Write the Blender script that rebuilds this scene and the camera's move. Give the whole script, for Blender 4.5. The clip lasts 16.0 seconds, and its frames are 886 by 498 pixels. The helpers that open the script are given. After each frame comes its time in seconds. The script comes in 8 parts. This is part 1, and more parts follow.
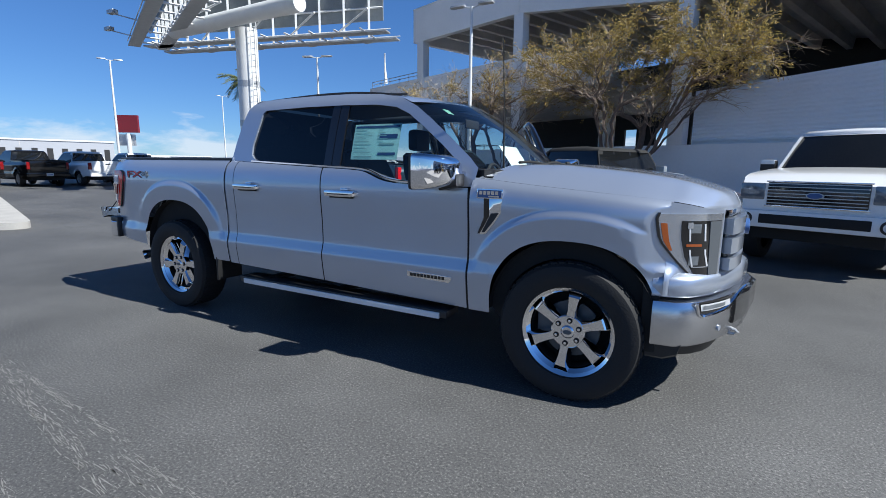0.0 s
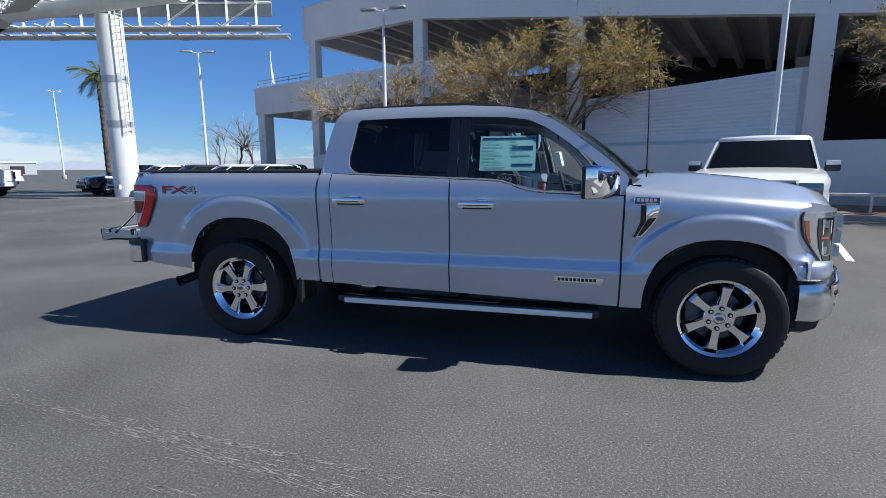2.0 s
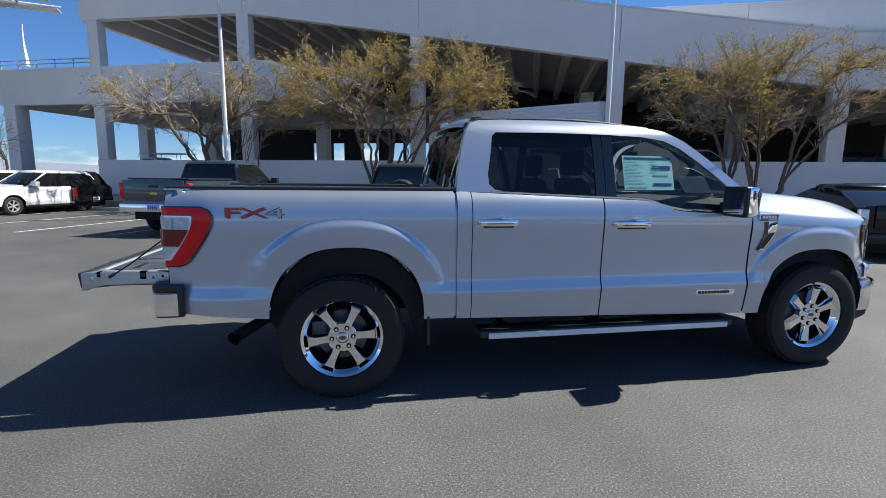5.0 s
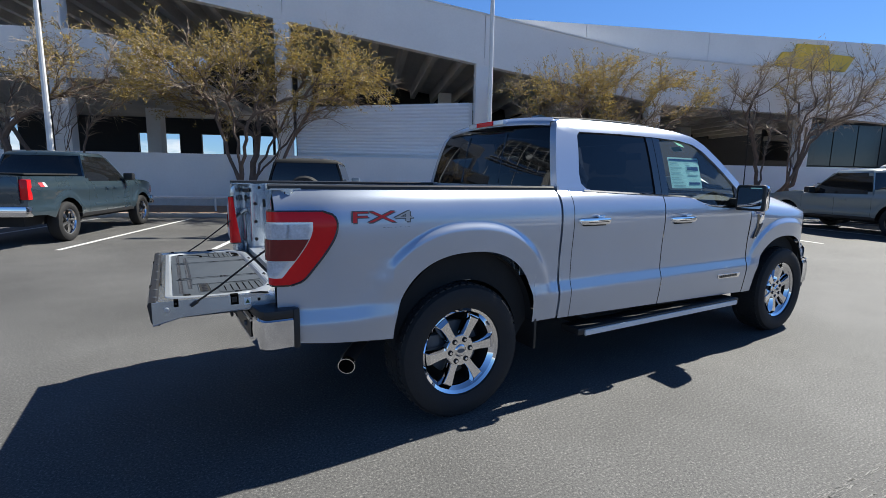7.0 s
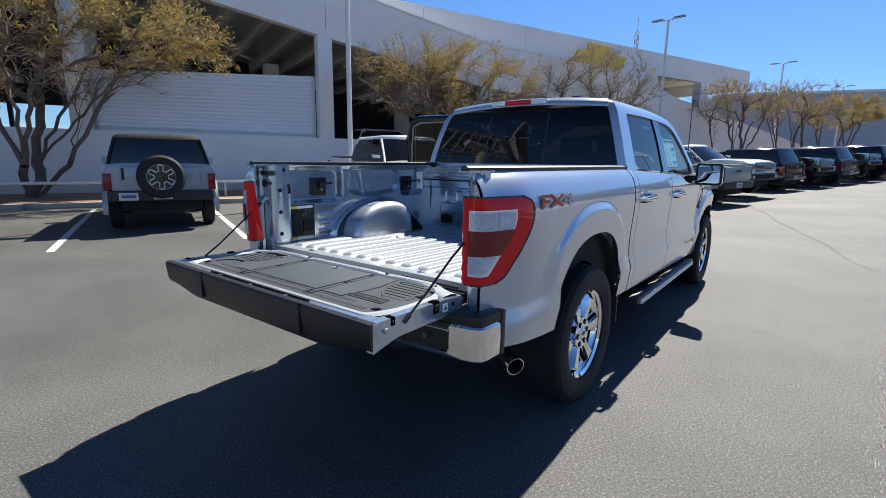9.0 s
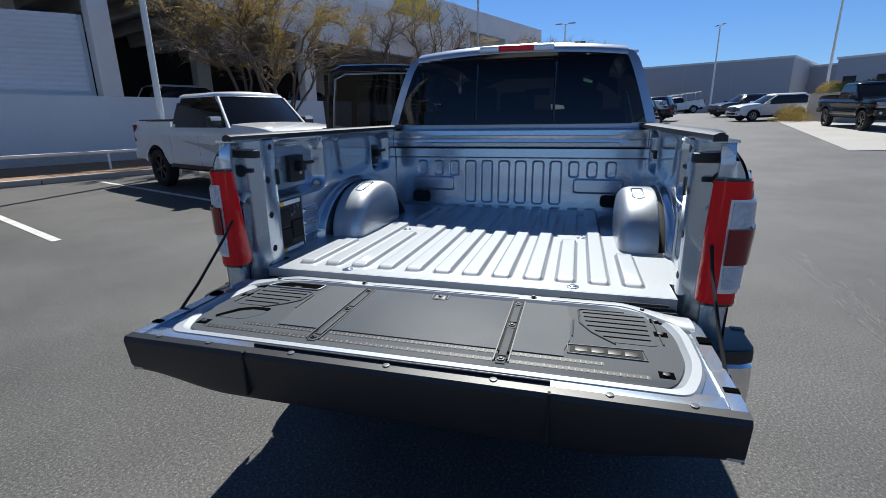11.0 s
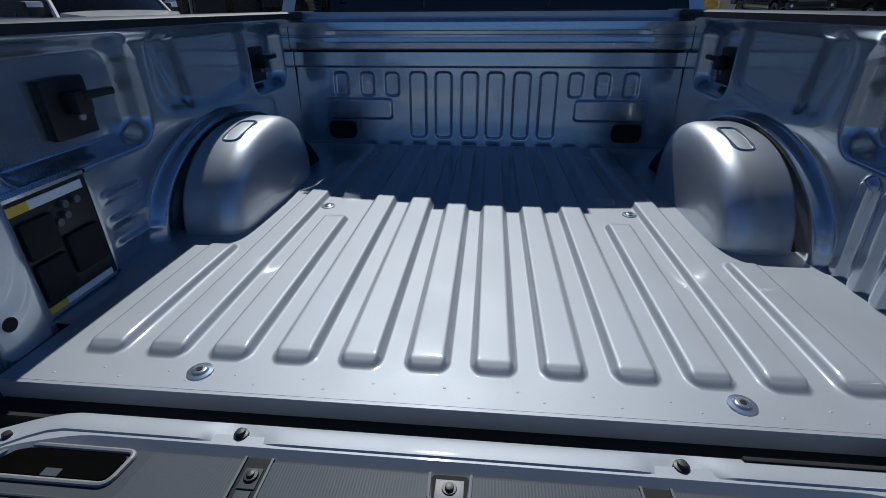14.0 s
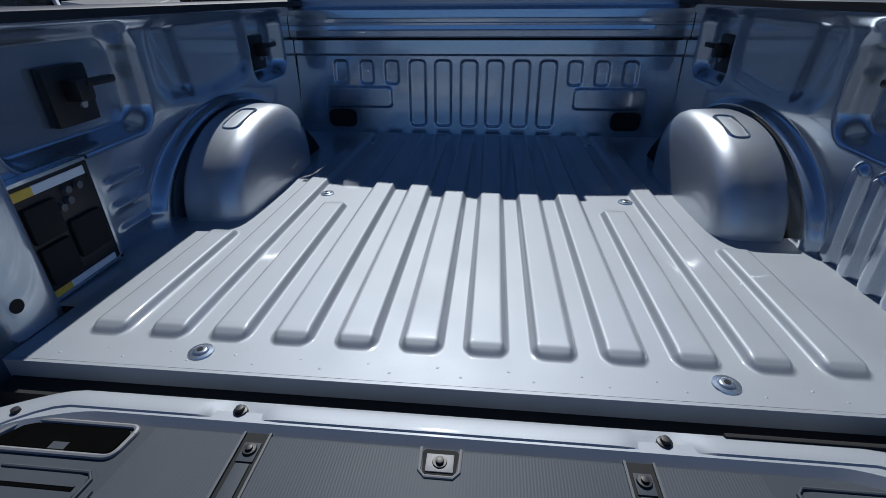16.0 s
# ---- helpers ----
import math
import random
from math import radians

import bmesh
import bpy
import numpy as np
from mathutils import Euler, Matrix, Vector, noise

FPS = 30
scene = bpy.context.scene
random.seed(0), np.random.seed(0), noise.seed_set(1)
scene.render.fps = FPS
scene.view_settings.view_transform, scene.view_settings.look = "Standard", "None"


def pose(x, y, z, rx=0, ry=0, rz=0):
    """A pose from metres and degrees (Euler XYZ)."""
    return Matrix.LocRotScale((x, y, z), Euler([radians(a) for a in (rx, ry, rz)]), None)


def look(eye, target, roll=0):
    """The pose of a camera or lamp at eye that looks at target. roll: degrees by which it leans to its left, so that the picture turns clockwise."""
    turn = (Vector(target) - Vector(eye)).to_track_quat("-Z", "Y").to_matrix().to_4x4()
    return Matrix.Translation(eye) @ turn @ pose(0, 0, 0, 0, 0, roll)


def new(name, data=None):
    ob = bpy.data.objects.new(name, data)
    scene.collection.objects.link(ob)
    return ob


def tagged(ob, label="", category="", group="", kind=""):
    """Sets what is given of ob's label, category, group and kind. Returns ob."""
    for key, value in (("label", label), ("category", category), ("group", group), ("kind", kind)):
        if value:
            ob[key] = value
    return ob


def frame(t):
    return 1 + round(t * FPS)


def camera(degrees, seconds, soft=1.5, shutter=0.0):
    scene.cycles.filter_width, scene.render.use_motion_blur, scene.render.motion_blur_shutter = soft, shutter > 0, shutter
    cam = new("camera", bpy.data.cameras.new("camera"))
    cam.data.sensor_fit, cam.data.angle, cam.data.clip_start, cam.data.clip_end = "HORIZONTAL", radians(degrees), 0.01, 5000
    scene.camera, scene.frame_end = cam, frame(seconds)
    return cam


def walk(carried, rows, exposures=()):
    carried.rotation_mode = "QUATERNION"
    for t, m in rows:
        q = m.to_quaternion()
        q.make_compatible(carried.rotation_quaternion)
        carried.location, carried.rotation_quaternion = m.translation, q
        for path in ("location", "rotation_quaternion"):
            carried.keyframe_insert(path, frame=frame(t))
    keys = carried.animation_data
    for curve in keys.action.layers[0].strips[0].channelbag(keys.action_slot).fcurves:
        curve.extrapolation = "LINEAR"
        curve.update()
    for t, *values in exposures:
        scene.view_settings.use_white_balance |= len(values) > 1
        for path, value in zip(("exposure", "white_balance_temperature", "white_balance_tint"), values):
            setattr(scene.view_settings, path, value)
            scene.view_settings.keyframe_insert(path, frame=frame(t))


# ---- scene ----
cam = camera(85.8, 16.0, soft=0.8)
PATH = [
    (0, (4.33, -3.645, 1.361), (3.384, -1.917, 1.017), 0.7),
    (0.5, (3.918, -3.838, 1.376), (3.093, -2.048, 1.038), 0.5),
    (1, (3.505, -4.081, 1.388), (2.793, -2.241, 1.061), 0.2),
    (1.5, (3.057, -4.206, 1.4), (2.466, -2.323, 1.074), -0.1),
    (2, (2.623, -4.394, 1.418), (2.153, -2.479, 1.083), -0.2),
    (2.5, (2.177, -4.403, 1.42), (1.821, -2.466, 1.075), -0.1),
    (3, (1.758, -4.432, 1.429), (1.523, -2.477, 1.08), 0.2),
    (5.5, (-0.287, -3.898, 1.464), (0.232, -1.987, 1.186), 0.5),
    (6, (-0.662, -3.712, 1.46), (0.009, -1.85, 1.172), 0.5),
    (6.5, (-1.117, -3.562, 1.455), (-0.286, -1.767, 1.159), 0.6),
    (7, (-1.492, -3.314, 1.452), (-0.505, -1.6, 1.157), 0.9),
    (7.5, (-1.883, -3.059, 1.448), (-0.738, -1.447, 1.145), 1.1),
    (8, (-2.189, -2.726, 1.435), (-0.899, -1.232, 1.111), 1.2),
    (8.5, (-2.474, -2.354, 1.429), (-1.046, -0.995, 1.09), 1.1),
    (9, (-2.693, -1.964, 1.429), (-1.138, -0.76, 1.062), 0.8),
    (11.5, (-2.449, -0.192, 1.464), (-0.569, 0.174, 0.866), -0.8),
    (12, (-2.151, -0.056, 1.454), (-0.277, 0.178, 0.784), -0.6),
    (12.5, (-1.873, -0.004, 1.455), (-0.021, 0.155, 0.709), -0.6),
    (13, (-1.617, -0.047, 1.451), (0.203, 0.067, 0.628), -0.3),
    (13.5, (-1.515, -0.037, 1.433), (0.279, 0.060, 0.554), -0.2),
    (14, (-1.491, -0.034, 1.423), (0.284, 0.138, 0.517), -0.4),
    (14.5, (-1.499, -0.050, 1.423), (0.241, 0.310, 0.506), -0.9),
    (15, (-1.549, -0.052, 1.425), (0.139, 0.512, 0.511), -1.1),
    (15.5, (-1.555, -0.053, 1.428), (0.125, 0.510, 0.501), -1.2),
    (16, (-1.511, -0.052, 1.422), (0.244, 0.130, 0.480), -0.5),
]
walk(cam, [(t, look(eye, target, roll)) for t, eye, target, roll in PATH], exposures=[(0.0, 0.55, 6050, 6), (2.0, 0.55, 6120, 6), (3.0, 0.60, 6180, 6), (5.5, 0.76, 6500, 6), (7.5, 0.80, 6600, 6), (8.5, 1.03, 6750, 6), (9.0, 0.84, 6750, 6), (11.5, 0.40, 6220, 7), (12.0, 0.22, 6120, 7), (12.5, -0.45, 6120, 9), (13.5, -0.47, 6080, 9), (15.0, -0.42, 5980, 8), (15.5, -0.34, 5990, 8), (16.0, -0.38, 6010, 9)])

# ---- light ----
SUN = Vector((0.86, 0.105, 1.0)).normalized()
world = bpy.data.worlds.new("sky")
scene.world = world
world.use_nodes = True
wn, wl = world.node_tree.nodes, world.node_tree.links
wn.clear()
w_out = wn.new("ShaderNodeOutputWorld")
w_bg = wn.new("ShaderNodeBackground")
w_sky = wn.new("ShaderNodeTexSky")
w_sky.sky_type = "NISHITA"
w_sky.sun_disc = False
w_sky.sun_elevation = math.asin(SUN.z)
w_sky.sun_rotation = math.atan2(SUN.x, SUN.y)
w_sky.altitude = 1800
w_sky.dust_density = 0.25
w_sky.ozone_density = 4.0
# low cumulus banks over the far hills and thin high cloud
w_co = wn.new("ShaderNodeTexCoord")
w_sep = wn.new("ShaderNodeSeparateXYZ")
wl.new(w_co.outputs["Generated"], w_sep.inputs[0])
w_map = wn.new("ShaderNodeMapping")
w_map.inputs["Scale"].default_value = (5.0, 5.0, 16.0)
wl.new(w_co.outputs["Generated"], w_map.inputs["Vector"])
w_no = wn.new("ShaderNodeTexNoise")
w_no.inputs["Scale"].default_value = 1.3
w_no.inputs["Detail"].default_value = 8.0
w_no.inputs["Roughness"].default_value = 0.58
wl.new(w_map.outputs[0], w_no.inputs["Vector"])
w_band = wn.new("ShaderNodeMapRange")
w_band.inputs["From Min"].default_value = 0.13
w_band.inputs["From Max"].default_value = 0.02
w_band.inputs["To Min"].default_value = -0.30
w_band.inputs["To Max"].default_value = 0.10
wl.new(w_sep.outputs["Z"], w_band.inputs["Value"])
w_add = wn.new("ShaderNodeMath")
w_add.operation = "ADD"
wl.new(w_no.outputs["Fac"], w_add.inputs[0])
wl.new(w_band.outputs[0], w_add.inputs[1])
w_ramp = wn.new("ShaderNodeMapRange")
w_ramp.inputs["From Min"].default_value = 0.50
w_ramp.inputs["From Max"].default_value = 0.66
w_ramp.inputs["To Max"].default_value = 0.75
wl.new(w_add.outputs[0], w_ramp.inputs["Value"])
w_mix = wn.new("ShaderNodeMix")
w_mix.data_type = "RGBA"
w_mix.inputs["B"].default_value = (6.0, 6.3, 6.8, 1)
wl.new(w_ramp.outputs[0], w_mix.inputs["Factor"])
# deepen the blue towards the horizon, as desert air shows it
w_el = wn.new("ShaderNodeMapRange")
w_el.inputs["From Max"].default_value = 0.45
wl.new(w_sep.outputs["Z"], w_el.inputs["Value"])
w_tint = wn.new("ShaderNodeMix")
w_tint.data_type = "RGBA"
w_tint.inputs["A"].default_value = (0.44, 0.56, 0.73, 1)
w_tint.inputs["B"].default_value = (0.54, 0.78, 1.05, 1)
wl.new(w_el.outputs[0], w_tint.inputs["Factor"])
w_mul = wn.new("ShaderNodeMix")
w_mul.data_type, w_mul.blend_type = "RGBA", "MULTIPLY"
w_mul.inputs["Factor"].default_value = 1.0
wl.new(w_sky.outputs[0], w_mul.inputs["A"])
wl.new(w_tint.outputs["Result"], w_mul.inputs["B"])
wl.new(w_mul.outputs["Result"], w_mix.inputs["A"])
# the clear desert sky grows deeper towards the zenith
w_zen = wn.new("ShaderNodeMapRange")
w_zen.inputs["From Min"].default_value, w_zen.inputs["From Max"].default_value = 0.40, 1.0
w_zen.inputs["To Min"].default_value, w_zen.inputs["To Max"].default_value = 0.092, 0.036
wl.new(w_sep.outputs["Z"], w_zen.inputs["Value"])
wl.new(w_zen.outputs[0], w_bg.inputs["Strength"])
wl.new(w_mix.outputs["Result"], w_bg.inputs["Color"])
wl.new(w_bg.outputs[0], w_out.inputs[0])

sun = new("sun", bpy.data.lights.new("sun", "SUN"))
sun.data.energy = 5.0
sun.data.angle = radians(0.53)
sun.data.color = (1.0, 0.955, 0.89)
sun.matrix_world = look(SUN * 60, (0, 0, 0))

# ---- materials ----
def material(name, base, rough=0.6, metal=0.0, vary=0.12, scale=6.0, fine=60.0, bump=0.0, coat=0.0, alt=None, ior=1.5, spread=0.25, coat_ior=1.5):
    """A surface with two scales of colour change, roughness change and fine relief."""
    m = bpy.data.materials.new(name)
    m.use_nodes = True
    n, l = m.node_tree.nodes, m.node_tree.links
    b = n["Principled BSDF"]
    b.inputs["Metallic"].default_value = metal
    b.inputs["IOR"].default_value = ior
    b.inputs["Coat Weight"].default_value = coat
    b.inputs["Coat Roughness"].default_value = 0.05
    b.inputs["Coat IOR"].default_value = coat_ior
    co = n.new("ShaderNodeTexCoord")
    big = n.new("ShaderNodeTexNoise")
    big.inputs["Scale"].default_value, big.inputs["Detail"].default_value = scale, 6
    small = n.new("ShaderNodeTexNoise")
    small.inputs["Scale"].default_value, small.inputs["Detail"].default_value = fine, 4
    l.new(co.outputs["Object"], big.inputs["Vector"])
    l.new(co.outputs["Object"], small.inputs["Vector"])
    blend = n.new("ShaderNodeMath")
    blend.operation = "MULTIPLY_ADD"
    blend.inputs[1].default_value = 0.65
    l.new(big.outputs["Fac"], blend.inputs[0])
    half = n.new("ShaderNodeMath")
    half.operation = "MULTIPLY"
    half.inputs[1].default_value = 0.35
    l.new(small.outputs["Fac"], half.inputs[0])
    l.new(half.outputs[0], blend.inputs[2])
    ran = n.new("ShaderNodeMapRange")
    ran.inputs["From Min"].default_value, ran.inputs["From Max"].default_value = 0.5 - spread, 0.5 + spread
    l.new(blend.outputs[0], ran.inputs["Value"])
    mix = n.new("ShaderNodeMix")
    mix.data_type = "RGBA"
    lo = [max(0.0, c * (1 - vary)) for c in base]
    hi = list(alt) if alt else [min(1.0, c * (1 + vary)) for c in base]
    mix.inputs["A"].default_value = (*lo, 1)
    mix.inputs["B"].default_value = (*hi, 1)
    l.new(ran.outputs[0], mix.inputs["Factor"])
    l.new(mix.outputs["Result"], b.inputs["Base Color"])
    rr = n.new("ShaderNodeMapRange")
    rr.inputs["To Min"].default_value, rr.inputs["To Max"].default_value = max(0.02, rough * 0.85), min(1.0, rough * 1.15)
    l.new(big.outputs["Fac"], rr.inputs["Value"])
    l.new(rr.outputs[0], b.inputs["Roughness"])
    if bump:
        bp = n.new("ShaderNodeBump")
        bp.inputs["Strength"].default_value = bump
        bp.inputs["Distance"].default_value = 0.01
        l.new(small.outputs["Fac"], bp.inputs["Height"])
        l.new(bp.outputs[0], b.inputs["Normal"])
    return m


def glass(name, tint, density=0.5, rough=0.0):
    """Thin automotive glass: part clear and tinted, part mirror by the angle."""
    m = bpy.data.materials.new(name)
    m.use_nodes = True
    n, l = m.node_tree.nodes, m.node_tree.links
    n.clear()
    out = n.new("ShaderNodeOutputMaterial")
    tr = n.new("ShaderNodeBsdfTransparent")
    tr.inputs["Color"].default_value = (*tint, 1)
    gl = n.new("ShaderNodeBsdfGlossy")
    gl.inputs["Roughness"].default_value = rough
    fr = n.new("ShaderNodeFresnel")
    fr.inputs["IOR"].default_value = 1.55
    mx = n.new("ShaderNodeMixShader")
    l.new(fr.outputs[0], mx.inputs[0])
    l.new(tr.outputs[0], mx.inputs[1])
    l.new(gl.outputs[0], mx.inputs[2])
    l.new(mx.outputs[0], out.inputs[0])
    return m


def glow(name, colour, strength):
    m = bpy.data.materials.new(name)
    m.use_nodes = True
    b = m.node_tree.nodes["Principled BSDF"]
    b.inputs["Base Color"].default_value = (*colour, 1)
    b.inputs["Emission Color"].default_value = (*colour, 1)
    b.inputs["Emission Strength"].default_value = strength
    return m


def fine_ribs(m, scale):
    """Fine parallel ribs moulded into a plastic, as relief."""
    n, l = m.node_tree.nodes, m.node_tree.links
    co = n.new("ShaderNodeTexCoord")
    wv = n.new("ShaderNodeTexWave")
    wv.bands_direction = "Y"
    wv.inputs["Scale"].default_value = scale
    l.new(co.outputs["Object"], wv.inputs["Vector"])
    bp = n.new("ShaderNodeBump")
    bp.inputs["Strength"].default_value = 0.10
    bp.inputs["Distance"].default_value = 0.002
    l.new(wv.outputs["Fac"], bp.inputs["Height"])
    l.new(bp.outputs[0], n["Principled BSDF"].inputs["Normal"])


def asphalt_material():
    m = material("asphalt", (0.090, 0.089, 0.088), rough=0.70, vary=0.30, scale=0.30, fine=3.0, bump=0.0)
    n, l = m.node_tree.nodes, m.node_tree.links
    b = n["Principled BSDF"]
    co = n["Texture Coordinate"]
    grit = n.new("ShaderNodeTexNoise")
    grit.inputs["Scale"].default_value, grit.inputs["Detail"].default_value, grit.inputs["Roughness"].default_value = 75, 5, 0.8
    l.new(co.outputs["Object"], grit.inputs["Vector"])
    vor = n.new("ShaderNodeTexVoronoi")
    vor.inputs["Scale"].default_value = 95
    l.new(co.outputs["Object"], vor.inputs["Vector"])
    # scattered pale stone chips
    chip = n.new("ShaderNodeMapRange")
    chip.inputs["From Min"].default_value, chip.inputs["From Max"].default_value = 0.54, 0.66
    chip.inputs["To Max"].default_value = 0.75
    l.new(grit.outputs["Fac"], chip.inputs["Value"])
    mx = n.new("ShaderNodeMix")
    mx.data_type = "RGBA"
    mx.inputs["B"].default_value = (0.33, 0.32, 0.30, 1)
    old = b.inputs["Base Color"].links[0].from_socket
    l.new(chip.outputs[0], mx.inputs["Factor"])
    l.new(old, mx.inputs["A"])
    pit = n.new("ShaderNodeMapRange")
    pit.inputs["From Min"].default_value, pit.inputs["From Max"].default_value = 0.48, 0.37
    pit.inputs["To Max"].default_value = 0.8
    l.new(grit.outputs["Fac"], pit.inputs["Value"])
    mp = n.new("ShaderNodeMix")
    mp.data_type = "RGBA"
    mp.inputs["B"].default_value = (0.022, 0.022, 0.023, 1)
    l.new(pit.outputs[0], mp.inputs["Factor"])
    l.new(mx.outputs["Result"], mp.inputs["A"])
    # broad dusty and oily patches
    dust = n.new("ShaderNodeTexNoise")
    dust.inputs["Scale"].default_value, dust.inputs["Detail"].default_value = 0.55, 7
    l.new(co.outputs["Object"], dust.inputs["Vector"])
    dr = n.new("ShaderNodeMapRange")
    dr.inputs["From Min"].default_value, dr.inputs["From Max"].default_value = 0.35, 0.70
    dr.inputs["To Min"].default_value, dr.inputs["To Max"].default_value = 0.86, 1.22
    l.new(dust.outputs["Fac"], dr.inputs["Value"])
    sc = n.new("ShaderNodeMix")
    sc.data_type, sc.blend_type = "RGBA", "MULTIPLY"
    sc.inputs["Factor"].default_value = 1.0
    l.new(mp.outputs["Result"], sc.inputs["A"])
    l.new(dr.outputs[0], sc.inputs["B"])
    l.new(sc.outputs["Result"], b.inputs["Base Color"])
    bp = n.new("ShaderNodeBump")
    bp.inputs["Strength"].default_value, bp.inputs["Distance"].default_value = 0.4, 0.008
    b.inputs["Specular IOR Level"].default_value = 0.36
    l.new(grit.outputs["Fac"], bp.inputs["Height"])
    l.new(bp.outputs[0], b.inputs["Normal"])
    return m


M_ASPHALT = asphalt_material()
M_LINE = material("line_paint", (0.62, 0.62, 0.60), rough=0.8, vary=0.35, scale=4, fine=40)
M_SCUFF = material("worn_paint", (0.24, 0.235, 0.225), rough=0.9, vary=0.3, scale=5, fine=60)
M_KERB = material("kerb_concrete", (0.42, 0.40, 0.37), rough=0.9, vary=0.2, scale=2, fine=40, bump=0.3)
M_SEAL = material("crack_sealant", (0.038, 0.036, 0.034), rough=0.8, vary=0.3, scale=4, fine=40)
M_PAVE = material("pale_concrete", (0.40, 0.385, 0.36), rough=0.9, vary=0.15, scale=0.5, fine=14, bump=0.15)
M_SOIL = material("desert_gravel", (0.30, 0.19, 0.12), rough=0.95, vary=0.4, scale=5, fine=60, bump=0.9)
M_WALL = material("painted_concrete", (0.88, 0.865, 0.85), rough=0.8, vary=0.06, scale=0.6, fine=12, bump=0.08)
M_WALL2 = material("panel_paint", (0.82, 0.87, 0.92), rough=0.6, vary=0.05, scale=0.8, fine=10)
M_SOFFIT = material("bare_concrete", (0.58, 0.55, 0.51), rough=0.9, vary=0.2, scale=0.7, fine=10, bump=0.1)
# near-black that gives the decks their unlit depth; far doors share it
M_DARK = material("interior_shade_and_doors", (0.035, 0.035, 0.037), rough=0.9, vary=0.3, scale=0.6, fine=8)
M_WHITE = material("white_metal", (0.75, 0.75, 0.74), rough=0.45, vary=0.06, scale=2, fine=20)
M_STEEL = material("galvanised_steel", (0.50, 0.51, 0.52), rough=0.5, metal=0.6, vary=0.15, scale=3, fine=30)
M_BILL = material("billboard_sheet", (0.24, 0.26, 0.26), rough=0.7, vary=0.2, scale=1, fine=12)
M_YELLOW = material("yellow_sign", (0.85, 0.57, 0.08), rough=0.6, vary=0.12, scale=1.5, fine=20)
M_BARK = material("bark", (0.14, 0.105, 0.085), rough=0.95, vary=0.35, scale=8, fine=60, bump=0.8)
M_TWIG = material("dry_twig", (0.40, 0.325, 0.25), rough=0.95, vary=0.35, scale=3, fine=30)
M_LEAF = material("dry_leaf", (0.32, 0.235, 0.055), rough=0.8, vary=0.4, scale=1.0, fine=8, alt=(0.56, 0.41, 0.13))


def let_light_through(m, colour, share):
    """Thin leaves: part of the light passes and colours."""
    n, l = m.node_tree.nodes, m.node_tree.links
    tr = n.new("ShaderNodeBsdfTranslucent")
    tr.inputs["Color"].default_value = (*colour, 1)
    mx = n.new("ShaderNodeMixShader")
    mx.inputs[0].default_value = share
    l.new(n["Principled BSDF"].outputs[0], mx.inputs[1])
    l.new(tr.outputs[0], mx.inputs[2])
    l.new(mx.outputs[0], n["Material Output"].inputs["Surface"])


let_light_through(M_LEAF, (0.40, 0.30, 0.09), 0.28)
M_LEAFG = material("green_leaf", (0.07, 0.10, 0.03), rough=0.75, vary=0.4, scale=2, fine=14)
M_PALM = material("palm_frond", (0.13, 0.15, 0.05), rough=0.7, vary=0.3, scale=3, fine=20)
# pale blue-grey carries the haze of distance in the hills' colour
M_HILL = material("far_hills_in_haze", (0.28, 0.30, 0.36), rough=1.0, vary=0.1, scale=0.01, fine=0.05)
M_FARWALL = material("far_warehouse", (0.44, 0.45, 0.48), rough=0.8, vary=0.06, scale=0.1, fine=2)

M_PAINT = material("silver_metallic_paint", (0.437, 0.487, 0.580), rough=0.33, metal=0.56, vary=0.02, scale=3, fine=900, coat=1.0, coat_ior=1.75)
# tone of the shaded bed walls, with the reflected sky's blue put in
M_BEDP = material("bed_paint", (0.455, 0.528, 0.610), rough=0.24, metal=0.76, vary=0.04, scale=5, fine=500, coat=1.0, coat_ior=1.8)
# same bed paint, toned down where the sun strikes floor and edges
M_BEDF = material("sunlit_bed_paint", (0.350, 0.380, 0.415), rough=0.60, metal=0.40, vary=0.08, scale=7, fine=420, coat=0.8, coat_ior=1.5)
# third tone of the bed paint, for the wheelhouses
M_BEDW = material("wheelhouse_paint", (0.50, 0.545, 0.600), rough=0.42, metal=0.72, vary=0.06, scale=6, fine=420, coat=0.8, coat_ior=1.6)
M_SATIN = material("satin_trim", (0.60, 0.61, 0.64), rough=0.22, metal=1.0, vary=0.04, scale=6, fine=60)
M_SMOKE = material("grey_lens", (0.56, 0.58, 0.62), rough=0.15, vary=0.3, scale=20, fine=80, coat=0.3)
M_LAMPS = material("lamp_surround", (0.52, 0.54, 0.58), rough=0.16, metal=0.75, vary=0.06, scale=16, fine=60, coat=1.0)
M_HEAD = material("headlight_lens", (0.20, 0.22, 0.24), rough=0.10, metal=0.3, vary=0.35, scale=16, fine=60, coat=1.0)
M_CHROME = material("chrome", (0.84, 0.84, 0.86), rough=0.03, metal=1.0, vary=0.02, scale=4, fine=30)
M_BLACK = material("black_plastic", (0.018, 0.018, 0.019), rough=0.45, vary=0.2, scale=6, fine=400, bump=0.03)
M_GLOSS = material("gloss_black", (0.010, 0.010, 0.011), rough=0.12, vary=0.1, scale=4, fine=40, coat=0.6)
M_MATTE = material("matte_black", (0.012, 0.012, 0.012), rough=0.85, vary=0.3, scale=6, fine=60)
M_GREYP = material("grey_tailgate_plastic", (0.060, 0.071, 0.084), rough=0.62, vary=0.15, scale=8, fine=1100, bump=0.10, ior=1.30)
M_GRIP = material("ribbed_tailgate_plastic", (0.068, 0.080, 0.095), rough=0.58, vary=0.15, scale=8, fine=900, bump=0.10, ior=1.32)
fine_ribs(M_GRIP, 72.0)
